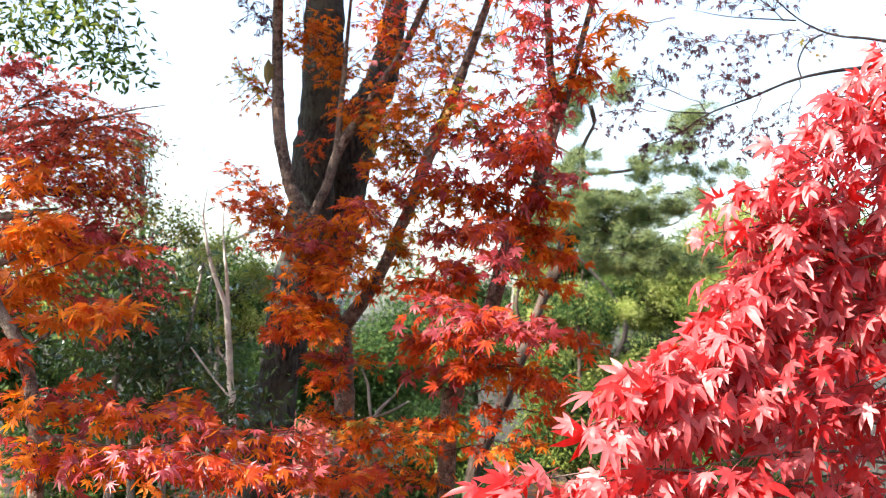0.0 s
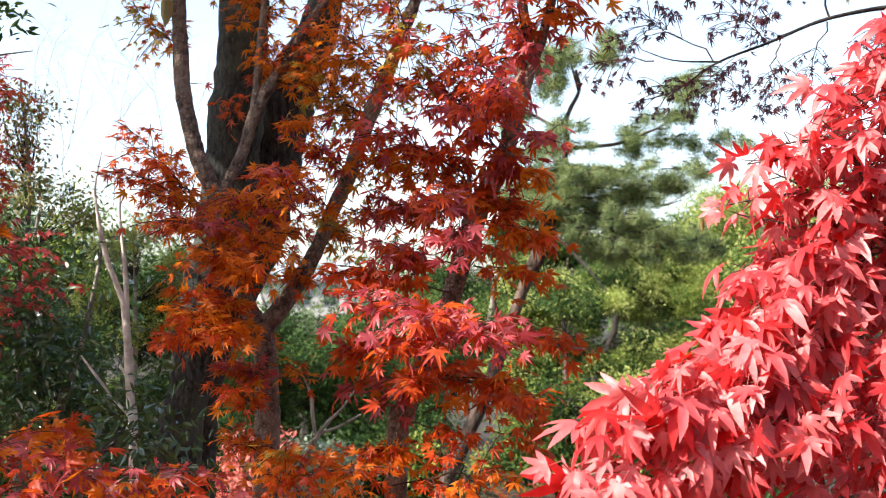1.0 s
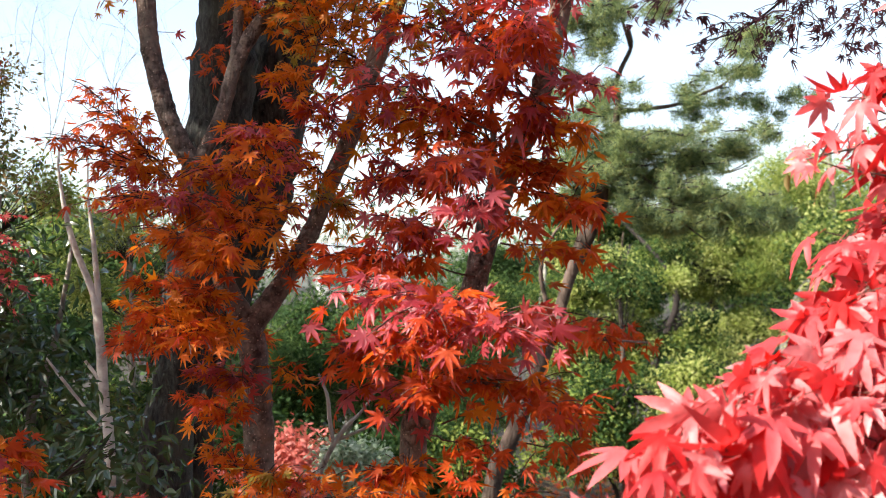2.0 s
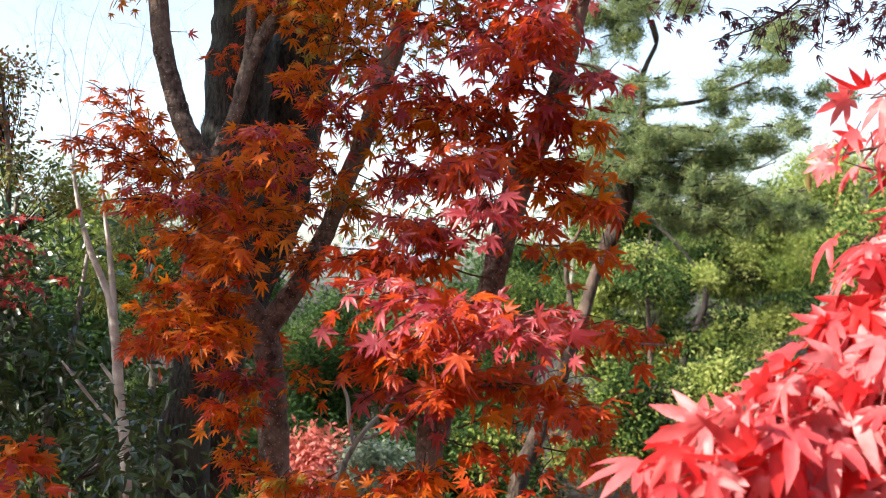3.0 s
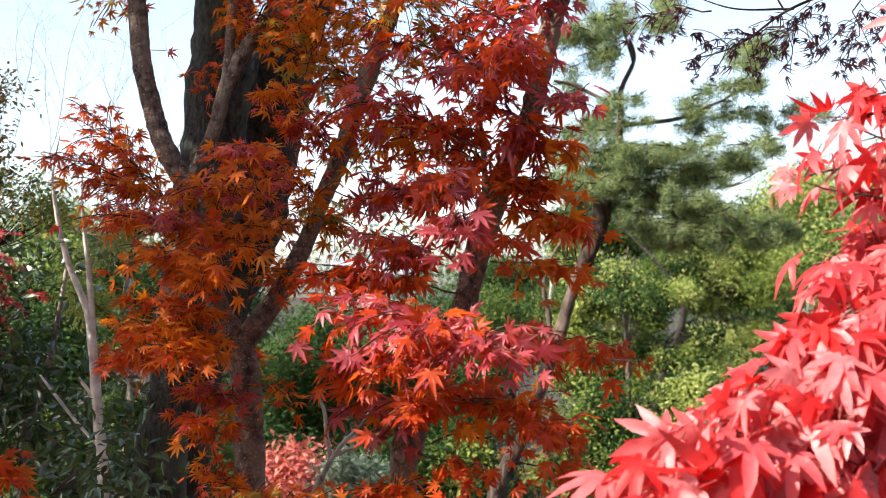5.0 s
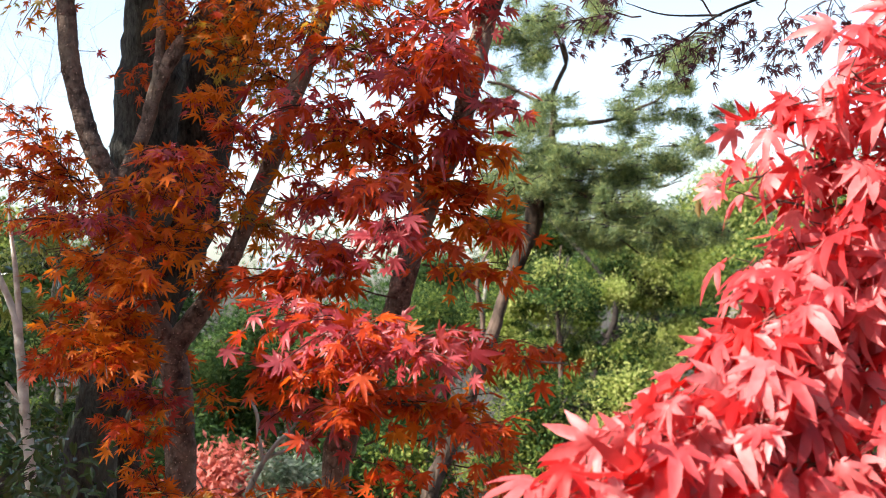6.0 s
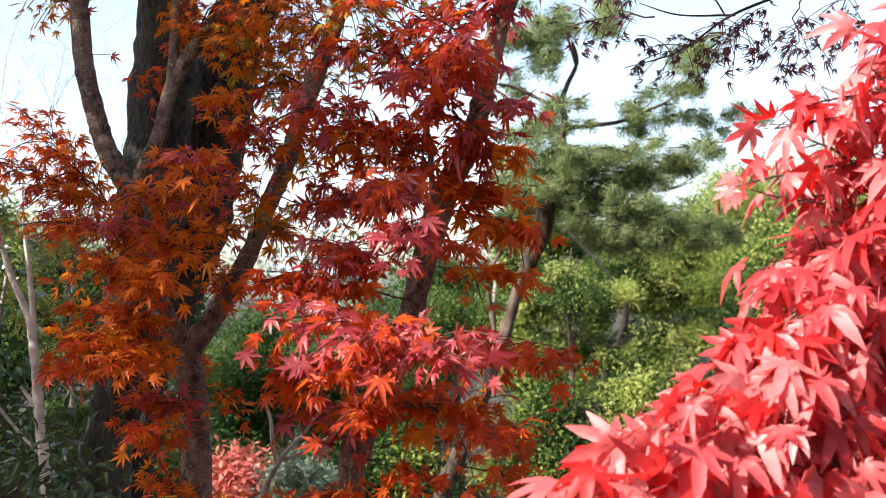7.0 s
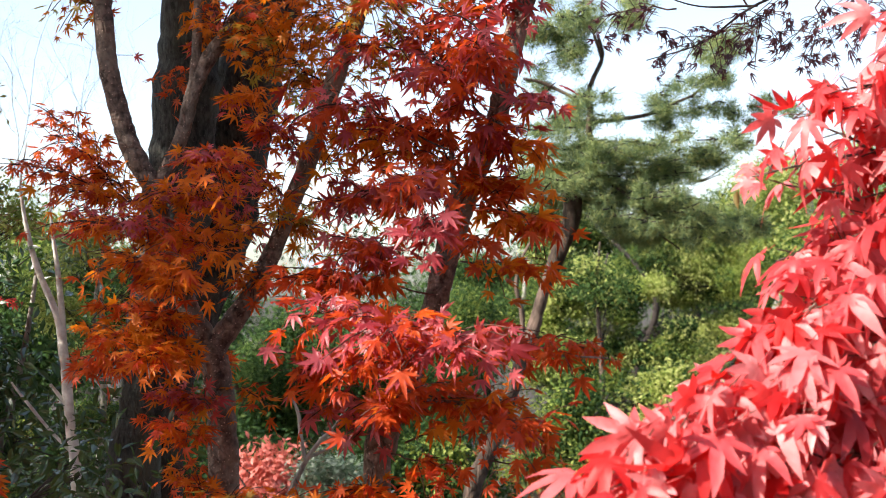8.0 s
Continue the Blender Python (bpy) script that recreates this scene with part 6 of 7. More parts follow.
green7.cloud((-1.12, 6.4, 1.45), (0.3, 0.22, 0.46), 56, 170, 0.034, ['deep', 'mid', 'deep'], (-1.4, 6.5, 1.1), 0.22, 0.8, None, 0.5, 0.3)
green7.finish(0)

# Tall tree with thin olive and russet leaves
green8 = Tree("autumn_tree", (-1.02, 2.95), "Tall tree with thin olive and russet leaves", "tree", "grey", None, "background trees")
green8.limb("trunk", (-1.02, 2.95, -0.05, 0.016), (-1.03, 2.945, 1.2, 0.013), (-1.045, 2.94, 1.5, 0.01), (-1.02, 2.93, 1.85, 0.007), (-1.06, 2.95, 2.18, 0.003))
green8.cloud((-1.06, 2.95, 2.08), (0.1, 0.09, 0.1), 28, 48, 0.016, ['olive', 'S', 'olive', 'lime'], (-1.025, 2.95, 1.9), 0.075, 0.8, None, 0.5, 0.4)
green8.cloud((-1.01, 2.95, 1.93), (0.11, 0.09, 0.1), 30, 50, 0.016, ['olive', 'olive', 'lime', 'pale'], (-1.025, 2.95, 1.8), 0.075, 0.8, None, 0.5, 0.4)
green8.cloud((-0.93, 2.95, 1.81), (0.09, 0.08, 0.08), 22, 50, 0.016, ['light', 'olive', 'lime'], (-1.03, 2.95, 1.7), 0.075, 0.8, None, 0.5, 0.4)
green8.finish(0)

# Young green tree behind the pale stems; lime leaves stand in for sun
green10 = Tree("broadleaf_tree", (-0.84, 3.60), "Young green tree with airy foliage, sunlit in colour only, behind pale stems", "tree", "grey", None, "background trees")
green10.limb("trunk", (-0.84, 3.6, -0.05, 0.018), (-0.85, 3.6, 0.9, 0.014), (-0.83, 3.59, 1.35, 0.01), (-0.85, 3.61, 1.8, 0.004))
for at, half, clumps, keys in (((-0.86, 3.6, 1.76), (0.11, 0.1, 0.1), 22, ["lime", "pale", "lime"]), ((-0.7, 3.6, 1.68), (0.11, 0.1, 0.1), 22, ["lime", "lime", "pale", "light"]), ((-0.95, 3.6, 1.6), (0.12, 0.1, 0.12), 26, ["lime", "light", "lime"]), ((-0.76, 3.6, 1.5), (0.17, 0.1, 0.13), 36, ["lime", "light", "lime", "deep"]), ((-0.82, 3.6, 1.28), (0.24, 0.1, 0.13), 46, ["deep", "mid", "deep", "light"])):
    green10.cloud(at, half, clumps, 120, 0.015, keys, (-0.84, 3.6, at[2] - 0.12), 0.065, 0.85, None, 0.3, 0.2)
green10.finish(0)

# Dark evergreen shrub under the trees
shrub1 = Tree("evergreen_shrub", (1.00, 6.00), "Dark evergreen shrub under the trees", "shrub", "dark", None, "undergrowth")
shrub1.limb("trunk", (1.005, 6, -0.05, 0.02), (0.959, 5.976, 0.236, 0.016), (1.023, 6.054, 0.522, 0.012), (0.904, 5.962, 0.808, 0.008), (1.055, 5.888, 1.095, 0.004))
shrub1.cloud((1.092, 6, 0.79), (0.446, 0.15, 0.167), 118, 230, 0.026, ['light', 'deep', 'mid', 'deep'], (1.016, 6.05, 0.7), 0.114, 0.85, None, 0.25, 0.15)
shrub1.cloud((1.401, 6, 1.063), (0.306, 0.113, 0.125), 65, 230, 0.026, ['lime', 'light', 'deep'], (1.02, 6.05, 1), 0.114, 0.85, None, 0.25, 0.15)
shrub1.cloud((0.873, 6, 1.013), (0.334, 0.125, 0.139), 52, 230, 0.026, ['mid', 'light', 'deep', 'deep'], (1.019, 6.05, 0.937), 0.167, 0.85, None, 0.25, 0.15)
shrub1.finish(0)

# Dark evergreen shrub under the trees
shrub2 = Tree("evergreen_shrub", (1.92, 6.00), "Dark evergreen shrub under the trees", "shrub", "dark", None, "undergrowth")
shrub2.limb("trunk", (1.919, 6, -0.05, 0.02), (1.821, 6.023, 0.22, 0.016), (2.002, 6.09, 0.491, 0.012), (2.195, 6.144, 0.761, 0.008), (1.746, 5.947, 1.031, 0.004))
shrub2.cloud((2.033, 6, 0.698), (0.613, 0.226, 0.251), 90, 238, 0.036, ['deep', 'mid', 'light'], (1.936, 6.05, 0.567), 0.26, 0.6, None, 0.5, 0.5)
shrub2.cloud((1.843, 6, 0.921), (0.418, 0.125, 0.139), 30, 204, 0.03, ['mid', 'light', 'deep', 'deep'], (1.941, 6.05, 0.845), 0.22, 0.6, None, 0.5, 0.5)
shrub2.finish(0)

# Pale variegated shrub with whitish leaves
shrub3 = Tree("variegated_shrub", (-0.21, 4.60), "Pale variegated shrub with whitish leaves", "shrub", "dark", None, "undergrowth")
shrub3.limb("trunk", (-0.207, 4.6, -0.05, 0.012), (-0.202, 4.6, 0.225, 0.01), (-0.081, 4.54, 0.501, 0.007), (-0.481, 4.704, 0.776, 0.005), (-0.674, 4.755, 1.051, 0.002))
shrub3.cloud((-0.206, 4.6, 0.935), (0.117, 0.086, 0.096), 30, 120, 0.03, ['pale'], (-0.208, 4.65, 0.88), 0.1, 0.9, None, 0.5, 0.5)
shrub3.finish(0)

# Low rose-red maple shrub in sunlight
shrub4 = Tree("red_shrub", (-0.50, 5.00), "Low rose-red maple shrub in sunlight", "shrub", "dark", None, "undergrowth")
shrub4.limb("trunk", (-0.502, 5, -0.05, 0.012), (-0.494, 5.039, 0.208, 0.01), (-0.47, 5.016, 0.467, 0.007), (-0.437, 5.008, 0.725, 0.005), (-0.681, 4.964, 0.983, 0.002))
shrub4.cloud((-0.49, 5, 0.822), (0.139, 0.104, 0.116), 30, 100, 0.04, ['rose'], (-0.506, 5.05, 0.756), 0.16, 0.6, None, 0.5, 0.5)
shrub4.finish(0)

# Dark evergreen shrub; deep leaves paint the shade it stands in
shrub5 = Tree("evergreen_shrub", (0.28, 6.50), "Dark evergreen shrub, deep shade put into its leaf colour", "shrub", "dark", None, "undergrowth")
shrub5.limb("trunk", (0.278, 6.5, -0.05, 0.02), (0.301, 6.489, 0.167, 0.016), (0.379, 6.513, 0.385, 0.012), (0.248, 6.422, 0.602, 0.008), (0.129, 6.552, 0.82, 0.004))
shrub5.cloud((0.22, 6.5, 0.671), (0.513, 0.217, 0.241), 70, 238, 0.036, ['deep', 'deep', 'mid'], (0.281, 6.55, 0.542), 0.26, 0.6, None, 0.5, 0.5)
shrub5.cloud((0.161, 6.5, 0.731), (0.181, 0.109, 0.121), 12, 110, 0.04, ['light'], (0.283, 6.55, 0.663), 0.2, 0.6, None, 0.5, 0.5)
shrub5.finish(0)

# Dark evergreen undergrowth, with deep shade put into the leaf colour
shrub6 = Tree("evergreen_shrub", (-1.29, 5.20), "Dark evergreen undergrowth, deep shade put into its leaf colour", "shrub", "dark", None, "undergrowth")
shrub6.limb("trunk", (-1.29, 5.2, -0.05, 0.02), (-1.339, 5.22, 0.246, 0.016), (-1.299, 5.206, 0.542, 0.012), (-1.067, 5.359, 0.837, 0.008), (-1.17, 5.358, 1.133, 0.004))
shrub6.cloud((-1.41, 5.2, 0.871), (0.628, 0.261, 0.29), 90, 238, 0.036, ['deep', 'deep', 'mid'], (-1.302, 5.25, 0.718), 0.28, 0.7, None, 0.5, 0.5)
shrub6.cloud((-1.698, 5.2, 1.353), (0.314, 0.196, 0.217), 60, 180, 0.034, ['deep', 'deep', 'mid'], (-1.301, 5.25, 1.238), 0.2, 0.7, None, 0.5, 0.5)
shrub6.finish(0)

# Dark evergreen undergrowth; near-black leaves carry the deep shade
shrub7 = Tree("evergreen_shrub", (-0.94, 6.20), "Dark evergreen undergrowth, deep shade put into its leaf colour", "shrub", "dark", None, "undergrowth")
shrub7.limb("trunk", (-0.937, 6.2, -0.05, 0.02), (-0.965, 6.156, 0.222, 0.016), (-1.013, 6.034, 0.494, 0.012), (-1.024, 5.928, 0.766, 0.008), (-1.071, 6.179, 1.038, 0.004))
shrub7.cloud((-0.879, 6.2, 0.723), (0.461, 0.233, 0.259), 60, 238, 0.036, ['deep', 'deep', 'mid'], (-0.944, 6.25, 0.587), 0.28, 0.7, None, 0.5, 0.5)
shrub7.finish(0)

# Evergreen tree with leafy hanging boughs, plus an unseen crown added for shade
green9 = Tree("shading_evergreen", (-3.22, 3.00), "Evergreen tree with leafy hanging boughs and an unseen added shade crown", "tree", "cedar", None, "background trees")
green9.limb("trunk", (-3.224, 3, -0.05, 0.09), (-3.232, 2.97, 0.758, 0.072), (-3.207, 3.011, 1.567, 0.054), (-3.184, 2.815, 2.375, 0.036), (-3.376, 3.072, 3.184, 0.018))
green9.cloud((-1.3, 2.6, 2.44), (0.133, 0.072, 0.08), 15, 32, 0.031, ['mid', 'deep', 'light'], (-1.339, 2.65, 2.681), 0.17, 0.8, OVAL_LEAF, 0.5, 0.5)
green9.cloud((-1.13, 2.6, 2.44), (0.124, 0.072, 0.08), 15, 30, 0.031, ['mid', 'light', 'deep'], (-1.161, 2.65, 2.683), 0.17, 0.8, OVAL_LEAF, 0.5, 0.5)
green9.cloud((-1.09, 2.6, 2.33), (0.08, 0.032, 0.035), 7, 28, 0.031, ['mid', 'deep'], (-1.085, 2.65, 2.485), 0.15, 0.8, OVAL_LEAF, 0.5, 0.5)
# crown out of view, added between sun and maples to dapple them
green9.cloud((-3, 2.45, 4.4), (1.3, 0.75, 0.7), 82, 106, 0.09, ['mid', 'deep'], (-3.4, 3.5, 3), 0.36, 0.6, OVAL_LEAF, 0.5, 0.2)
green9.cloud((-1.8, 2.35, 3.6), (0.7, 0.6, 0.35), 26, 90, 0.085, ['mid', 'deep'], (-3.3, 3.5, 3), 0.35, 0.6, OVAL_LEAF, 0.5, 0.2)
green9.cloud((-3.6, 1.3, 3.7), (0.9, 0.35, 0.5), 14, 90, 0.09, ['mid', 'deep'], (-3.4, 3.5, 3), 0.35, 0.6, OVAL_LEAF, 0.5, 0.2)
green9.cloud((-1.55, 1.53, 3.02), (0.56, 0.32, 0.1), 92, 40, 0.05, ['mid', 'deep'], (-1.9, 2.6, 3.3), 0.17, 0.6, OVAL_LEAF, 0.5, 0.15)
green9.cloud((-2.6, 1.05, 3.05), (0.5, 0.36, 0.1), 44, 40, 0.05, ['mid', 'deep'], (-2.9, 2.2, 3.3), 0.17, 0.6, OVAL_LEAF, 0.5, 0.15)
green9.cloud((-1.0, 1.56, 2.92), (0.26, 0.24, 0.07), 26, 40, 0.05, ['mid', 'deep'], (-1.5, 2.2, 3.2), 0.15, 0.6, OVAL_LEAF, 0.5, 0.15)
green9.cloud((-1.97, 1.48, 3.0), (0.26, 0.24, 0.07), 24, 40, 0.05, ['mid', 'deep'], (-2.3, 2.4, 3.2), 0.15, 0.6, OVAL_LEAF, 0.5, 0.15)
green9.finish(0)

# Leafless tree with a fan of thin pale twigs
bare_tree = Tree("bare_tree", (-0.79, 3.75), "Leafless tree with a fan of thin pale twigs", "tree", "grey", None, "background trees")
bare_tree.limb("trunk", (-0.791, 3.75, -0.05, 0.013), (-0.762, 3.789, 1.058, 0.0105), (-0.87, 3.735, 1.34, 0.008), (-0.885, 3.729, 1.623, 0.005), (-0.812, 3.789, 1.905, 0.0025))
bare_tree.bare((-0.789, 3.75, 1.853), (-0.35, 0, 1), 0.375, 0.0014, 4)
bare_tree.bare((-0.789, 3.75, 1.888), (0.3, 0, 1), 0.375, 0.0014, 4)
bare_tree.bare((-0.789, 3.75, 1.748), (-0.8, 0, 1), 0.4, 0.0014, 4)
bare_tree.bare((-0.789, 3.75, 1.748), (0.7, 0.2, 1), 0.3, 0.0014, 4)
bare_tree.bare((-0.789, 3.75, 1.905), (0, 0.2, 1), 0.4, 0.0014, 4)
bare_tree.bare((-1.103, 3.75, 1.908), (-0.2, 0, 1), 0.4, 0.0014, 4)
bare_tree.bare((-1.173, 3.75, 1.891), (0.3, 0, 1), 0.4, 0.0014, 4)
bare_tree.bare((-0.946, 3.75, 1.889), (0, 0, 1), 0.4, 0.0014, 4)
bare_tree.bare((-1.26, 3.75, 1.962), (0.2, 0, 1), 0.35, 0.0014, 4)
bare_tree.finish(0)

# Dark evergreen shrub in front of the fence
shrub8 = Tree("evergreen_shrub", (1.90, 4.60), "Dark evergreen shrub in front of the fence", "shrub", "dark", None, "undergrowth")
shrub8.limb("trunk", (1.903, 4.6, -0.05, 0.012), (1.804, 4.623, 0.157, 0.01), (1.986, 4.69, 0.363, 0.007), (2.178, 4.744, 0.57, 0.005), (1.73, 4.547, 0.776, 0.002))
shrub8.cloud((1.849, 4.6, 0.669), (0.458, 0.146, 0.162), 60, 150, 0.036, ['deep', 'deep', 'mid'], (1.92, 4.65, 0.58), 0.2, 0.7, None, 0.5, 0.5)
shrub8.finish(0)

# Broad dark evergreen with dense crown, unseen, added to cut skylight
surround0 = Tree("shading_evergreen", (-6.50, -3.50), "Broad dark evergreen with dense crown, unseen, added to block light", "tree", "grey", None, "garden evergreens")
surround0.limb("trunk", (-6.5, -3.5, -0.05, 0.16), (-6.45, -3.5, 1.2, 0.13), (-6.5, -3.45, 3.25, 0.1), (-6.5, -3.5, 5.525, 0.04))
surround0.cloud((-6.5, -3.5, 3.9), (1.9, 1.9, 2.73), 90, 110, 0.14, ['deep', 'mid', 'deep'], (-6.5, -3.5, 2.6), 0.8, 0.7, OVAL_LEAF, 0.5, 0.2)
surround0.finish(0)

# Second unseen evergreen with dense crown, added against skylight from behind
surround1 = Tree("shading_evergreen", (-3.20, -6.00), "Broad dark evergreen with dense crown, unseen, added to block light", "tree", "grey", None, "garden evergreens")
surround1.limb("trunk", (-3.2, -6, -0.05, 0.16), (-3.15, -6, 1.2, 0.13), (-3.2, -5.95, 3.5, 0.1), (-3.2, -6, 5.95, 0.04))
surround1.cloud((-3.2, -6, 4.2), (1.9, 1.9, 2.94), 90, 110, 0.14, ['deep', 'mid', 'deep'], (-3.2, -6, 2.8), 0.8, 0.7, OVAL_LEAF, 0.5, 0.2)
surround1.finish(0)

# Third unseen evergreen with dense crown, blocks the sky at the back
surround2 = Tree("shading_evergreen", (0.80, -7.00), "Broad dark evergreen with dense crown, unseen, added to block light", "tree", "grey", None, "garden evergreens")
surround2.limb("trunk", (0.8, -7, -0.05, 0.16), (0.85, -7, 1.2, 0.13), (0.8, -6.95, 3.75, 0.1), (0.8, -7, 6.375, 0.04))
surround2.cloud((0.8, -7, 4.5), (1.9, 1.9, 3.15), 90, 110, 0.14, ['deep', 'mid', 'deep'], (0.8, -7, 3), 0.8, 0.7, OVAL_LEAF, 0.5, 0.2)
surround2.finish(0)

# Fourth unseen evergreen with dense crown, added to dim light from behind
surround3 = Tree("shading_evergreen", (4.20, -5.00), "Broad dark evergreen with dense crown, unseen, added to block light", "tree", "grey", None, "garden evergreens")
surround3.limb("trunk", (4.2, -5, -0.05, 0.16), (4.25, -5, 1.2, 0.13), (4.2, -4.95, 3.5, 0.1), (4.2, -5, 5.95, 0.04))
surround3.cloud((4.2, -5, 4.2), (1.9, 1.9, 2.94), 90, 110, 0.14, ['deep', 'mid', 'deep'], (4.2, -5, 2.8), 0.8, 0.7, OVAL_LEAF, 0.5, 0.2)
surround3.finish(0)

# Unseen evergreen with dense crown, added to cut skylight on the right
surround4 = Tree("shading_evergreen", (5.50, -0.50), "Broad dark evergreen with dense crown, unseen, added to block light", "tree", "grey", None, "garden evergreens")
surround4.limb("trunk", (5.5, -0.5, -0.05, 0.16), (5.55, -0.5, 1.2, 0.13), (5.5, -0.45, 3.25, 0.1), (5.5, -0.5, 5.525, 0.04))
surround4.cloud((5.5, -0.5, 3.9), (1.9, 1.9, 2.73), 90, 110, 0.14, ['deep', 'mid', 'deep'], (5.5, -0.5, 2.6), 0.8, 0.7, OVAL_LEAF, 0.5, 0.2)
surround4.finish(0)

# Another unseen evergreen with dense crown, cuts skylight on the right
surround5 = Tree("shading_evergreen", (5.80, 4.00), "Broad dark evergreen with dense crown, unseen, added to block light", "tree", "grey", None, "garden evergreens")
surround5.limb("trunk", (5.8, 4, -0.05, 0.16), (5.85, 4, 1.2, 0.13), (5.8, 4.05, 3.25, 0.1), (5.8, 4, 5.525, 0.04))
surround5.cloud((5.8, 4, 3.9), (1.9, 1.9, 2.73), 90, 110, 0.14, ['deep', 'mid', 'deep'], (5.8, 4, 2.6), 0.8, 0.7, OVAL_LEAF, 0.5, 0.2)
surround5.finish(0)

# Bushy green tree far behind the maples
mid1 = Tree("broadleaf_tree", (-1.36, 13.00), "Bushy green tree far behind the maples", "tree", "grey", None, "background trees")
mid1.limb("trunk", (-1.364, 13, -0.05, 0.06), (-1.344, 12.975, 0.397, 0.048), (-1.169, 13.07, 0.845, 0.036), (-0.996, 12.937, 1.292, 0.024), (-1.105, 12.809, 1.74, 0.012))
mid1.cloud((-1.715, 13, 1.08), (1.026, 0.38, 0.422), 50, 150, 0.05, ['deep', 'deep', 'mid'], (-1.36, 13.05, 0.864), 0.5, 0.6, None, 0.5, 0.5)
mid1.cloud((-0.872, 13, 1.013), (0.724, 0.326, 0.362), 36, 150, 0.05, ['deep', 'deep', 'mid'], (-1.36, 13.05, 0.834), 0.5, 0.6, None, 0.5, 0.5)
mid1.finish(0)

# Bushy green tree far behind the maples
mid2 = Tree("broadleaf_tree", (0.56, 13.00), "Bushy green tree far behind the maples", "tree", "grey", None, "background trees")
mid2.limb("trunk", (0.557, 13, -0.05, 0.06), (0.592, 13.066, 0.393, 0.048), (0.436, 12.948, 0.836, 0.036), (0.569, 13.069, 1.28, 0.024), (0.215, 13.051, 1.723, 0.012))
mid2.cloud((0.455, 13, 1.181), (0.905, 0.435, 0.483), 50, 150, 0.05, ['deep', 'deep', 'mid'], (0.576, 13.05, 0.937), 0.5, 0.6, None, 0.5, 0.5)
mid2.cloud((1.184, 13, 1.597), (0.664, 0.435, 0.483), 36, 150, 0.05, ['deep', 'deep', 'mid'], (0.58, 13.05, 1.36), 0.5, 0.6, None, 0.5, 0.5)
mid2.finish(0)

# Bushy green tree far behind the maples
mid3 = Tree("broadleaf_tree", (-2.92, 13.00), "Bushy green tree far behind the maples", "tree", "grey", None, "background trees")
mid3.limb("trunk", (-2.924, 13, -0.05, 0.06), (-2.943, 12.984, 0.492, 0.048), (-2.796, 13.017, 1.033, 0.036), (-3.035, 13.058, 1.575, 0.024), (-2.885, 13.213, 2.116, 0.012))
mid3.cloud((-2.919, 13, 1.513), (1.207, 0.543, 0.604), 60, 150, 0.05, ['mid', 'light', 'deep', 'deep'], (-2.931, 13.05, 1.21), 0.5, 0.6, None, 0.5, 0.5)
mid3.cloud((-3.642, 13, 2.122), (0.905, 0.489, 0.543), 40, 130, 0.05, ['light', 'light', 'mid', 'light'], (-2.929, 13.05, 1.845), 0.5, 0.6, None, 0.5, 0.5)
mid3.finish(0)

# Bushy dark green tree behind the pine
mid4 = Tree("broadleaf_tree", (2.60, 13.00), "Bushy dark green tree behind the pine", "tree", "dark", None, "background trees")
mid4.limb("trunk", (2.598, 13, -0.05, 0.06), (2.626, 13.001, 0.449, 0.048), (2.705, 13.071, 0.948, 0.036), (2.198, 12.857, 1.447, 0.024), (2.455, 12.752, 1.946, 0.012))
mid4.cloud((2.686, 13, 1.222), (1.569, 0.597, 0.664), 80, 150, 0.05, ['deep', 'deep', 'mid'], (2.631, 13.05, 0.889), 0.5, 0.6, None, 0.5, 0.5)
mid4.cloud((4.318, 13, 1.448), (1.569, 0.652, 0.724), 80, 150, 0.05, ['deep', 'deep', 'mid'], (2.635, 13.05, 1.1), 0.5, 0.6, None, 0.5, 0.5)
mid4.finish(0)

# Dark evergreen undergrowth beside the bowed maple
shrub9 = Tree("evergreen_shrub", (-1.70, 3.30), "Dark evergreen undergrowth beside the bowed maple", "shrub", "dark", None, "undergrowth")
shrub9.limb("trunk", (-1.705, 3.3, -0.05, 0.016), (-1.638, 3.261, 0.322, 0.013), (-1.777, 3.239, 0.693, 0.01), (-2.012, 3.25, 1.065, 0.006), (-1.497, 3.331, 1.437, 0.003))
shrub9.cloud((-1.634, 3.3, 1.313), (0.23, 0.151, 0.167), 50, 130, 0.036, ['deep', 'deep', 'mid'], (-1.732, 3.35, 1.226), 0.22, 0.7, None, 0.5, 0.5)
shrub9.cloud((-1.762, 3.3, 1.519), (0.209, 0.17, 0.188), 40, 120, 0.036, ['deep', 'deep', 'mid'], (-1.736, 3.35, 1.424), 0.22, 0.7, None, 0.5, 0.5)
shrub9.finish(0)

# Tall green tree rising behind the pine
mid5 = Tree("broadleaf_tree", (2.76, 11.00), "Tall green tree rising behind the pine", "tree", "dark", None, "background trees")
mid5.limb("trunk", (2.757, 11, -0.05, 0.06), (2.794, 11.034, 0.575, 0.048), (2.807, 11.073, 1.2, 0.036), (2.667, 10.916, 1.826, 0.024), (2.803, 11.092, 2.451, 0.012))
mid5.cloud((2.642, 11, 2.043), (0.562, 0.276, 0.306), 60, 130, 0.04, ['mid', 'light', 'deep'], (2.806, 11.05, 1.889), 0.24, 0.5, None, 0.5, 0.5)
mid5.cloud((3.258, 11, 2.191), (0.613, 0.368, 0.409), 66, 130, 0.04, ['mid', 'light', 'deep'], (2.807, 11.05, 1.992), 0.24, 0.5, None, 0.5, 0.5)
mid5.cloud((3.978, 11, 2.389), (0.715, 0.506, 0.562), 76, 130, 0.04, ['light', 'light', 'mid'], (2.809, 11.05, 2.12), 0.26, 0.5, None, 0.5, 0.5)
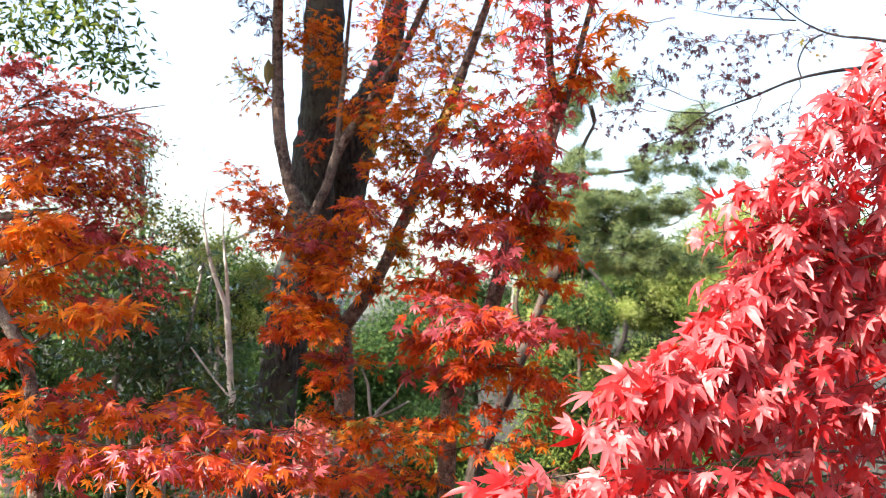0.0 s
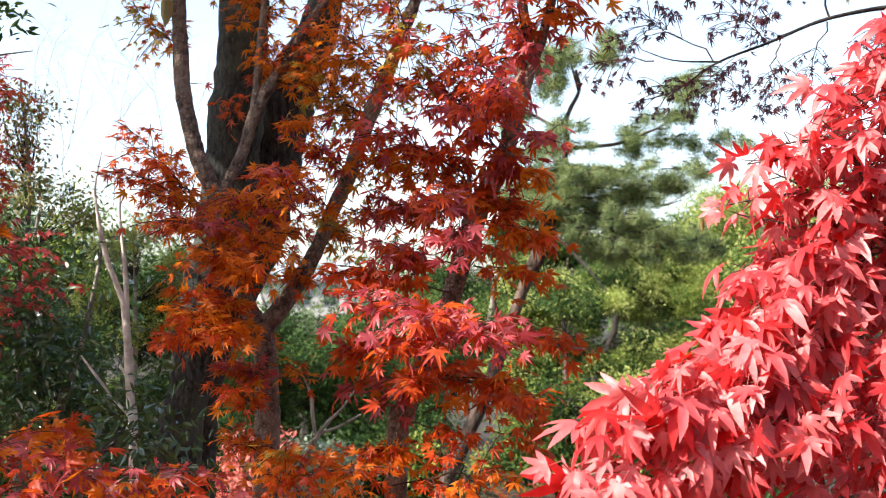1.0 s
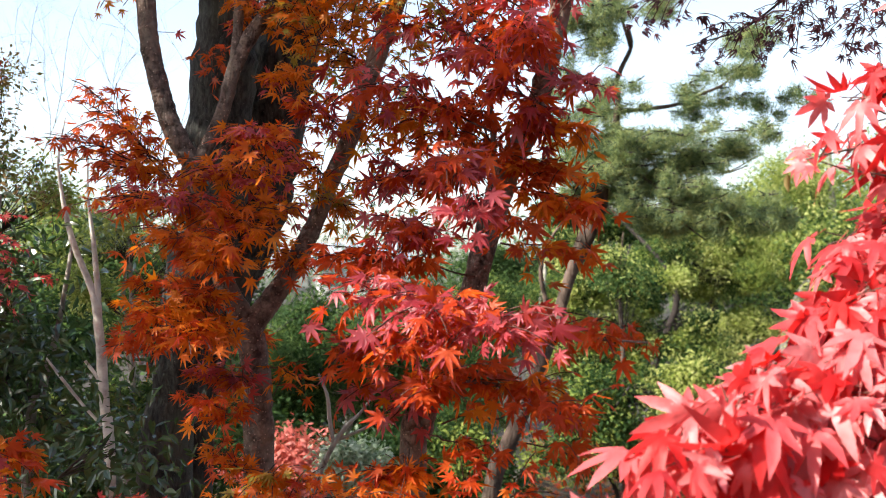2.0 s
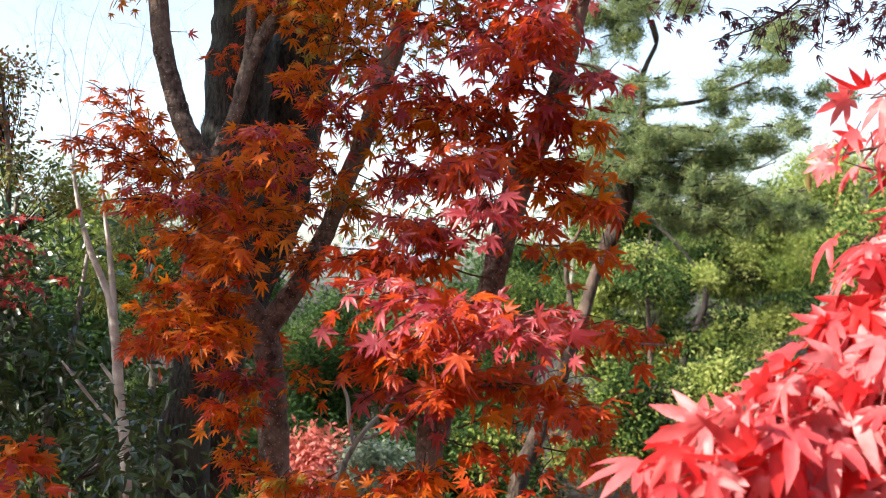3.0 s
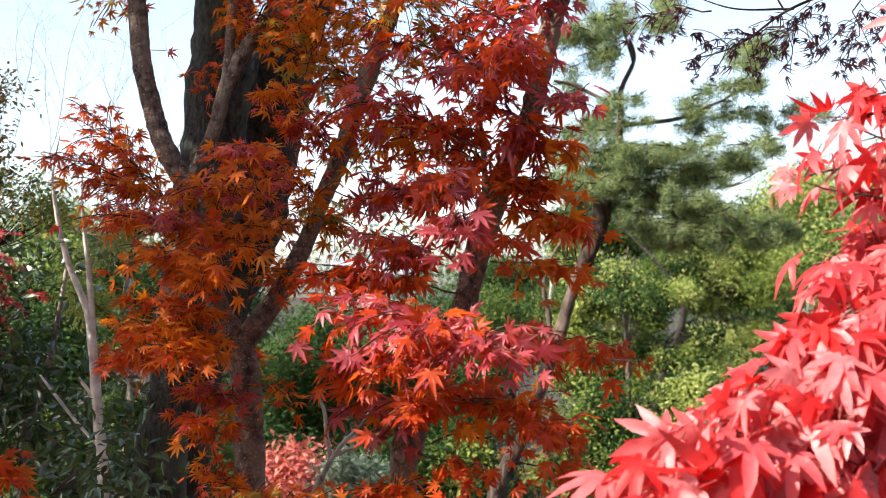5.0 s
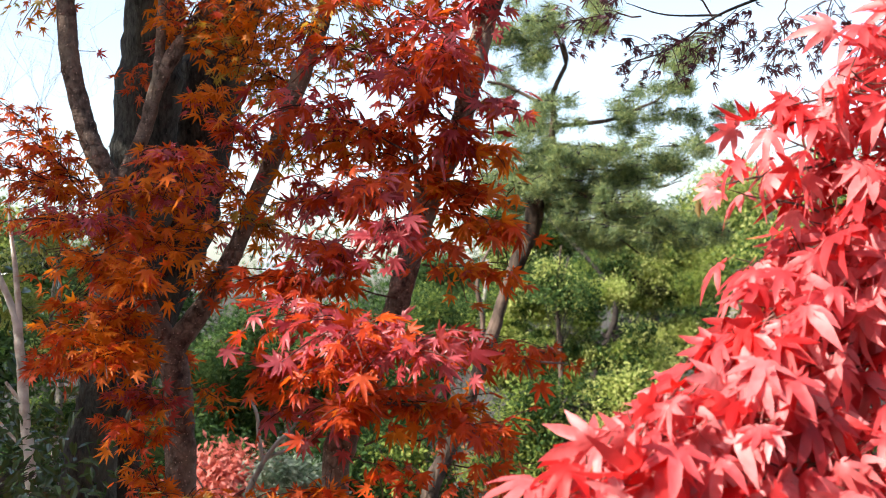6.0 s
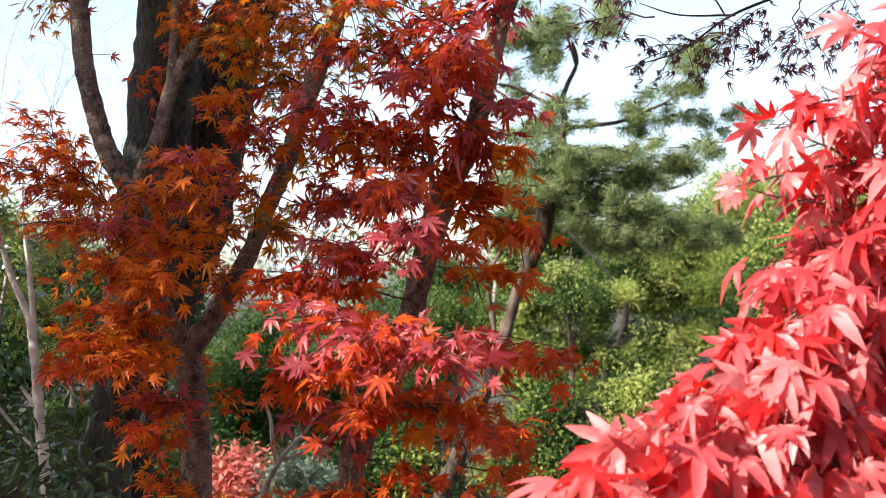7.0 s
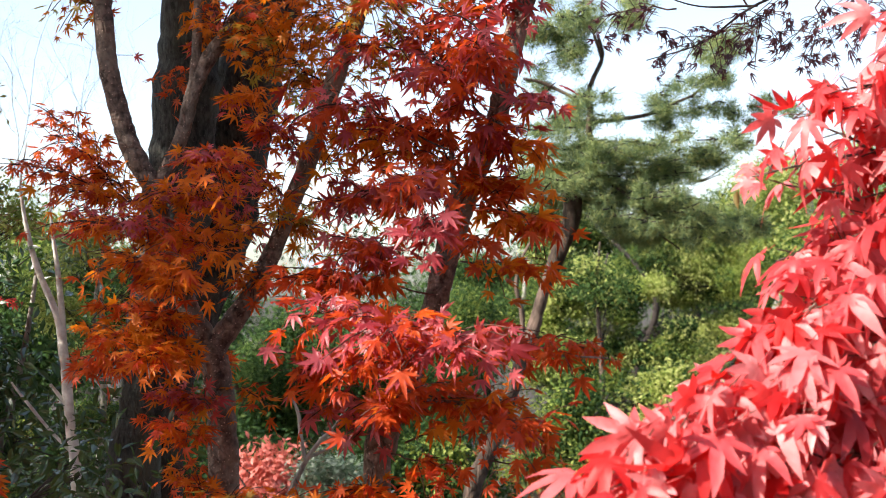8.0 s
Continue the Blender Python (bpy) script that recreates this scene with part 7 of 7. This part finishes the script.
mid5.cloud((2.027, 11, 1.946), (0.409, 0.207, 0.23), 44, 130, 0.04, ['deep', 'mid'], (2.805, 11.05, 1.825), 0.22, 0.5, None, 0.5, 0.5)
mid5.cloud((1.362, 11, 1.849), (0.46, 0.23, 0.255), 50, 130, 0.04, ['mid', 'deep'], (2.803, 11.05, 1.71), 0.22, 0.5, None, 0.5, 0.5)
mid5.cloud((0.748, 11, 1.753), (0.46, 0.184, 0.204), 40, 130, 0.04, ['deep', 'mid'], (2.802, 11.05, 1.633), 0.22, 0.5, None, 0.5, 0.5)
mid5.cloud((1.878, 11, 2.228), (0.409, 0.23, 0.255), 50, 130, 0.04, ['mid', 'light', 'deep'], (2.809, 11.05, 2.095), 0.2, 0.5, None, 0.5, 0.5)
mid5.cloud((1.468, 11, 2.181), (0.306, 0.23, 0.255), 40, 130, 0.04, ['mid', 'deep'], (2.808, 11.05, 2.043), 0.2, 0.5, None, 0.5, 0.5)
mid5.finish(0)

# Dark green tree behind the maples, tree shade put into its leaves
mid6 = Tree("broadleaf_tree", (-0.40, 10.00), "Dark green tree behind the maples, shade put into its leaf colour", "tree", "dark", None, "background trees")
mid6.limb("trunk", (-0.403, 10, -0.05, 0.04), (-0.343, 10.102, 0.295, 0.032), (-0.233, 9.875, 0.64, 0.024), (-0.213, 9.975, 0.986, 0.016), (-0.203, 9.938, 1.331, 0.008))
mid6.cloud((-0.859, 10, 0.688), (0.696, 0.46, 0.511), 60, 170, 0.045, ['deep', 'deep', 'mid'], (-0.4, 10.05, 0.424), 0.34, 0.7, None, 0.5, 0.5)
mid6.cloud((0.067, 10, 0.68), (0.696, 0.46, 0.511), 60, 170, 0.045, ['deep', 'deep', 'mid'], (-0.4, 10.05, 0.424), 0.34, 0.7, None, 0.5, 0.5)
mid6.finish(0)

# Unseen evergreen with dense crown, added to shade the background greens
surround6 = Tree("shading_evergreen", (-5.30, 7.20), "Broad dark evergreen with dense crown, unseen, added to block light", "tree", "grey", None, "garden evergreens")
surround6.limb("trunk", (-5.3, 7.2, -0.05, 0.16), (-5.25, 7.2, 1.2, 0.13), (-5.3, 7.25, 3.9, 0.1), (-5.3, 7.2, 6.63, 0.04))
surround6.cloud((-5.3, 7.2, 5.148), (1.25, 1.25, 1.56), 70, 120, 0.13, ['deep', 'mid', 'deep'], (-5.3, 7.2, 3.12), 0.6, 0.7, OVAL_LEAF, 0.5, 0.2)
surround6.finish(0)

# Farther unseen evergreen with dense crown, added to shade the background
surround7 = Tree("shading_evergreen", (-6.60, 11.30), "Broad dark evergreen with dense crown, unseen, added to block light", "tree", "grey", None, "garden evergreens")
surround7.limb("trunk", (-6.6, 11.3, -0.05, 0.16), (-6.55, 11.3, 1.2, 0.13), (-6.6, 11.35, 4.4, 0.1), (-6.6, 11.3, 7.48, 0.04))
surround7.cloud((-6.6, 11.3, 5.808), (1.7, 1.7, 1.76), 70, 120, 0.13, ['deep', 'mid', 'deep'], (-6.6, 11.3, 3.52), 0.6, 0.7, OVAL_LEAF, 0.5, 0.2)
surround7.finish(0)

# Dark green tree behind the orange maple, shaded by leaf colour
mid7 = Tree("broadleaf_tree", (-0.66, 7.20), "Dark green tree behind the orange maple, shade put into its leaf colour", "tree", "dark", None, "background trees")
mid7.limb("trunk", (-0.656, 7.2, -0.05, 0.04), (-0.666, 7.156, 0.348, 0.032), (-0.723, 7.286, 0.746, 0.024), (-0.931, 7.25, 1.145, 0.016), (-0.479, 7.149, 1.543, 0.008))
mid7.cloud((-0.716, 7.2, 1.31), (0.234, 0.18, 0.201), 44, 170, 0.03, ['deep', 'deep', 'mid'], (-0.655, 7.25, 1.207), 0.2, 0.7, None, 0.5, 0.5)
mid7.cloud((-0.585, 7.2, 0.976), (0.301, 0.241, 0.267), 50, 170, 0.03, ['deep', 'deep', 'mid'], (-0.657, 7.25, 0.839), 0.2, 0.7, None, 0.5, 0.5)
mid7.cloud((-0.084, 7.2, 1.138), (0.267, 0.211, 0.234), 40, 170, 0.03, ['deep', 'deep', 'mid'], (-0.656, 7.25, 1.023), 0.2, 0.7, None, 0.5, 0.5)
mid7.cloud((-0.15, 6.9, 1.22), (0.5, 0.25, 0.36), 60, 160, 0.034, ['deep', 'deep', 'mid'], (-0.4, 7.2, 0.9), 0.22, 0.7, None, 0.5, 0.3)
mid7.finish(0)


# ---- distance ----
def distant_wood():
    """A low, uneven band of far woods round the garden."""
    ps, ts = {"mid": [], "deep": []}, {"mid": [], "deep": []}
    for i in range(900):
        a = RNG.uniform(-math.pi, math.pi)
        dist = RNG.uniform(26, 44)
        x, y = math.sin(a) * dist, math.cos(a) * dist
        h = 3.0 + 1.0 * noise.noise(Vector((a * 5, 0, 0))) + (1.6 if abs(a) > 0.35 else 0)
        c = np.array((x, y, RNG.uniform(0.2, max(0.6, h))))
        m = 60
        o = RNG.normal(size=(m, 3))
        o /= np.linalg.norm(o, axis=1)[:, None]
        d = o + RNG.normal(size=(m, 3)) * 0.5
        d /= np.linalg.norm(d, axis=1)[:, None]
        nn = o + (0, 0, 0.5) + RNG.normal(size=(m, 3)) * 0.4
        nn -= d * np.sum(nn * d, axis=1)[:, None]
        nn /= np.linalg.norm(nn, axis=1)[:, None]
        key = "mid" if RNG.random() < 0.6 else "deep"
        ps[key].append(c + o * (RNG.random(m) ** 0.4)[:, None] * RNG.uniform(0.5, 1.1))
        ts[key].append(np.stack([np.cross(d, nn), d, nn], axis=2) * 0.2)
    for key in ps:
        v, f = many(SMALL_LEAF, np.concatenate(ts[key]), np.concatenate(ps[key]))
        tagged(new("distant_wood", soup("distant_wood", v, f, GREEN[key])), "low green woods far behind the garden", "woods", kind="stuff")


distant_wood()


def box(name, lo, hi, mat, parent, label=""):
    bm = bmesh.new()
    bmesh.ops.create_cube(bm, size=1)
    for v in bm.verts:
        v.co = [l + (h - l) * (c + 0.5) for l, h, c in zip(lo, hi, v.co)]
    bmesh.ops.bevel(bm, geom=bm.edges[:], offset=min(h - l for l, h in zip(lo, hi)) * 0.08, segments=1, affect="EDGES")
    me = bpy.data.meshes.new(name)
    bm.to_mesh(me)
    bm.free()
    me.materials.append(mat)
    return part(name, me, parent, label)


def far_house():
    """A low house with a grey tiled gable roof, seen through the leaves."""
    root = tagged(new("house"), "Small house with grey tiled roof and pale walls", "house")
    root.location = (-4.2, 112, 0)
    plaster = mottled("pale_plaster", (0.3, 0.29, 0.28), (0.42, 0.41, 0.4), 1.0)
    tiles = mottled("grey_roof_tile", (0.14, 0.15, 0.17), (0.3, 0.32, 0.35), 3.0)
    glass = mottled("dark_window_glass", (0.02, 0.025, 0.03), (0.05, 0.06, 0.07), 1.0, 0.1, 0.0)
    box("wall", (-4, -3, 0), (4, 3, 3.4), plaster, root)
    for k, x in enumerate((-2.4, 0, 2.4)):
        w = box("window", (x - 0.7, -3.08, 1.3), (x + 0.7, -2.98, 2.7), plaster, root, "pale window frame")
        for dx in (-0.32, 0.32):
            box("pane", (x + dx - 0.28, -3.12, 1.4), (x + dx + 0.28, -3.07, 2.6), glass, w, "dark glass pane")
    v = [(-4.5, -3.6, 3.3), (4.5, -3.6, 3.3), (4.5, 3.6, 3.3), (-4.5, 3.6, 3.3), (-4.5, 0, 5.2), (4.5, 0, 5.2),
         (-4.5, -3.6, 3.5), (4.5, -3.6, 3.5), (4.5, 3.6, 3.5), (-4.5, 3.6, 3.5), (-4.5, 0, 5.4), (4.5, 0, 5.4)]
    f = [(0, 1, 5, 4), (3, 4, 5, 2), (6, 10, 11, 7), (9, 8, 11, 10), (0, 6, 7, 1), (2, 8, 9, 3), (0, 4, 10, 6), (4, 3, 9, 10), (1, 7, 11, 5), (5, 11, 8, 2)]
    part("roof", soup("roof", v, f, tiles), root)


far_house()


def wooden_fence():
    """A low weathered board fence at the back of the undergrowth."""
    root = tagged(new("fence"), "Low weathered grey wooden board fence among the shrubs", "fence")
    root.location = (2.0, 5.2, 0)
    wood = bark_material("weathered_wood", (0.06, 0.055, 0.05), (0.2, 0.19, 0.17), 40.0, 0.1, 0.002)
    for i in range(2):
        box("post", (i * 0.75 - 0.03, 0.02, 0), (i * 0.75 + 0.03, 0.08, 0.95), wood, root)
    for z in (0.3, 0.72):
        box("rail", (-0.05, 0.002, z), (0.8, 0.03, z + 0.05), wood, root)
    plank = None
    for i in range(8):
        x = i * 0.088
        if plank is None:
            plank = box("board", (0, -0.02, 0), (0.08, 0, 0.84), wood, root)
        else:
            ob = part("board", plank.data, root)
            ob.location = (x, RNG.uniform(-0.004, 0.002), RNG.uniform(-0.01, 0.01))
            ob.rotation_euler = (0, radians(RNG.uniform(-0.7, 0.7)), 0)


wooden_fence()


def gravel_path():
    """A pale path that crosses behind the trees."""
    n = 40
    xs = np.linspace(3, 16, n)
    verts, faces = [], []
    for x in xs:
        y = 17.5 + 0.6 * math.sin(x * 0.25)
        verts += [(x, y, 0.07), (x, y + 2.0, 0.07), (x, y, -0.05), (x, y + 2.0, -0.05)]
    for i in range(n - 1):
        a, b = i * 4, i * 4 + 4
        faces += [(a, b, b + 1, a + 1), (a, a + 2, b + 2, b), (a + 1, b + 1, b + 3, a + 3)]
    ob = new("path", soup("path", verts, faces, mottled("pale_gravel", (0.12, 0.11, 0.095), (0.24, 0.22, 0.195), 14.0)))
    tagged(ob, "pale gravel garden path behind the trees", "path", kind="structure")


gravel_path()
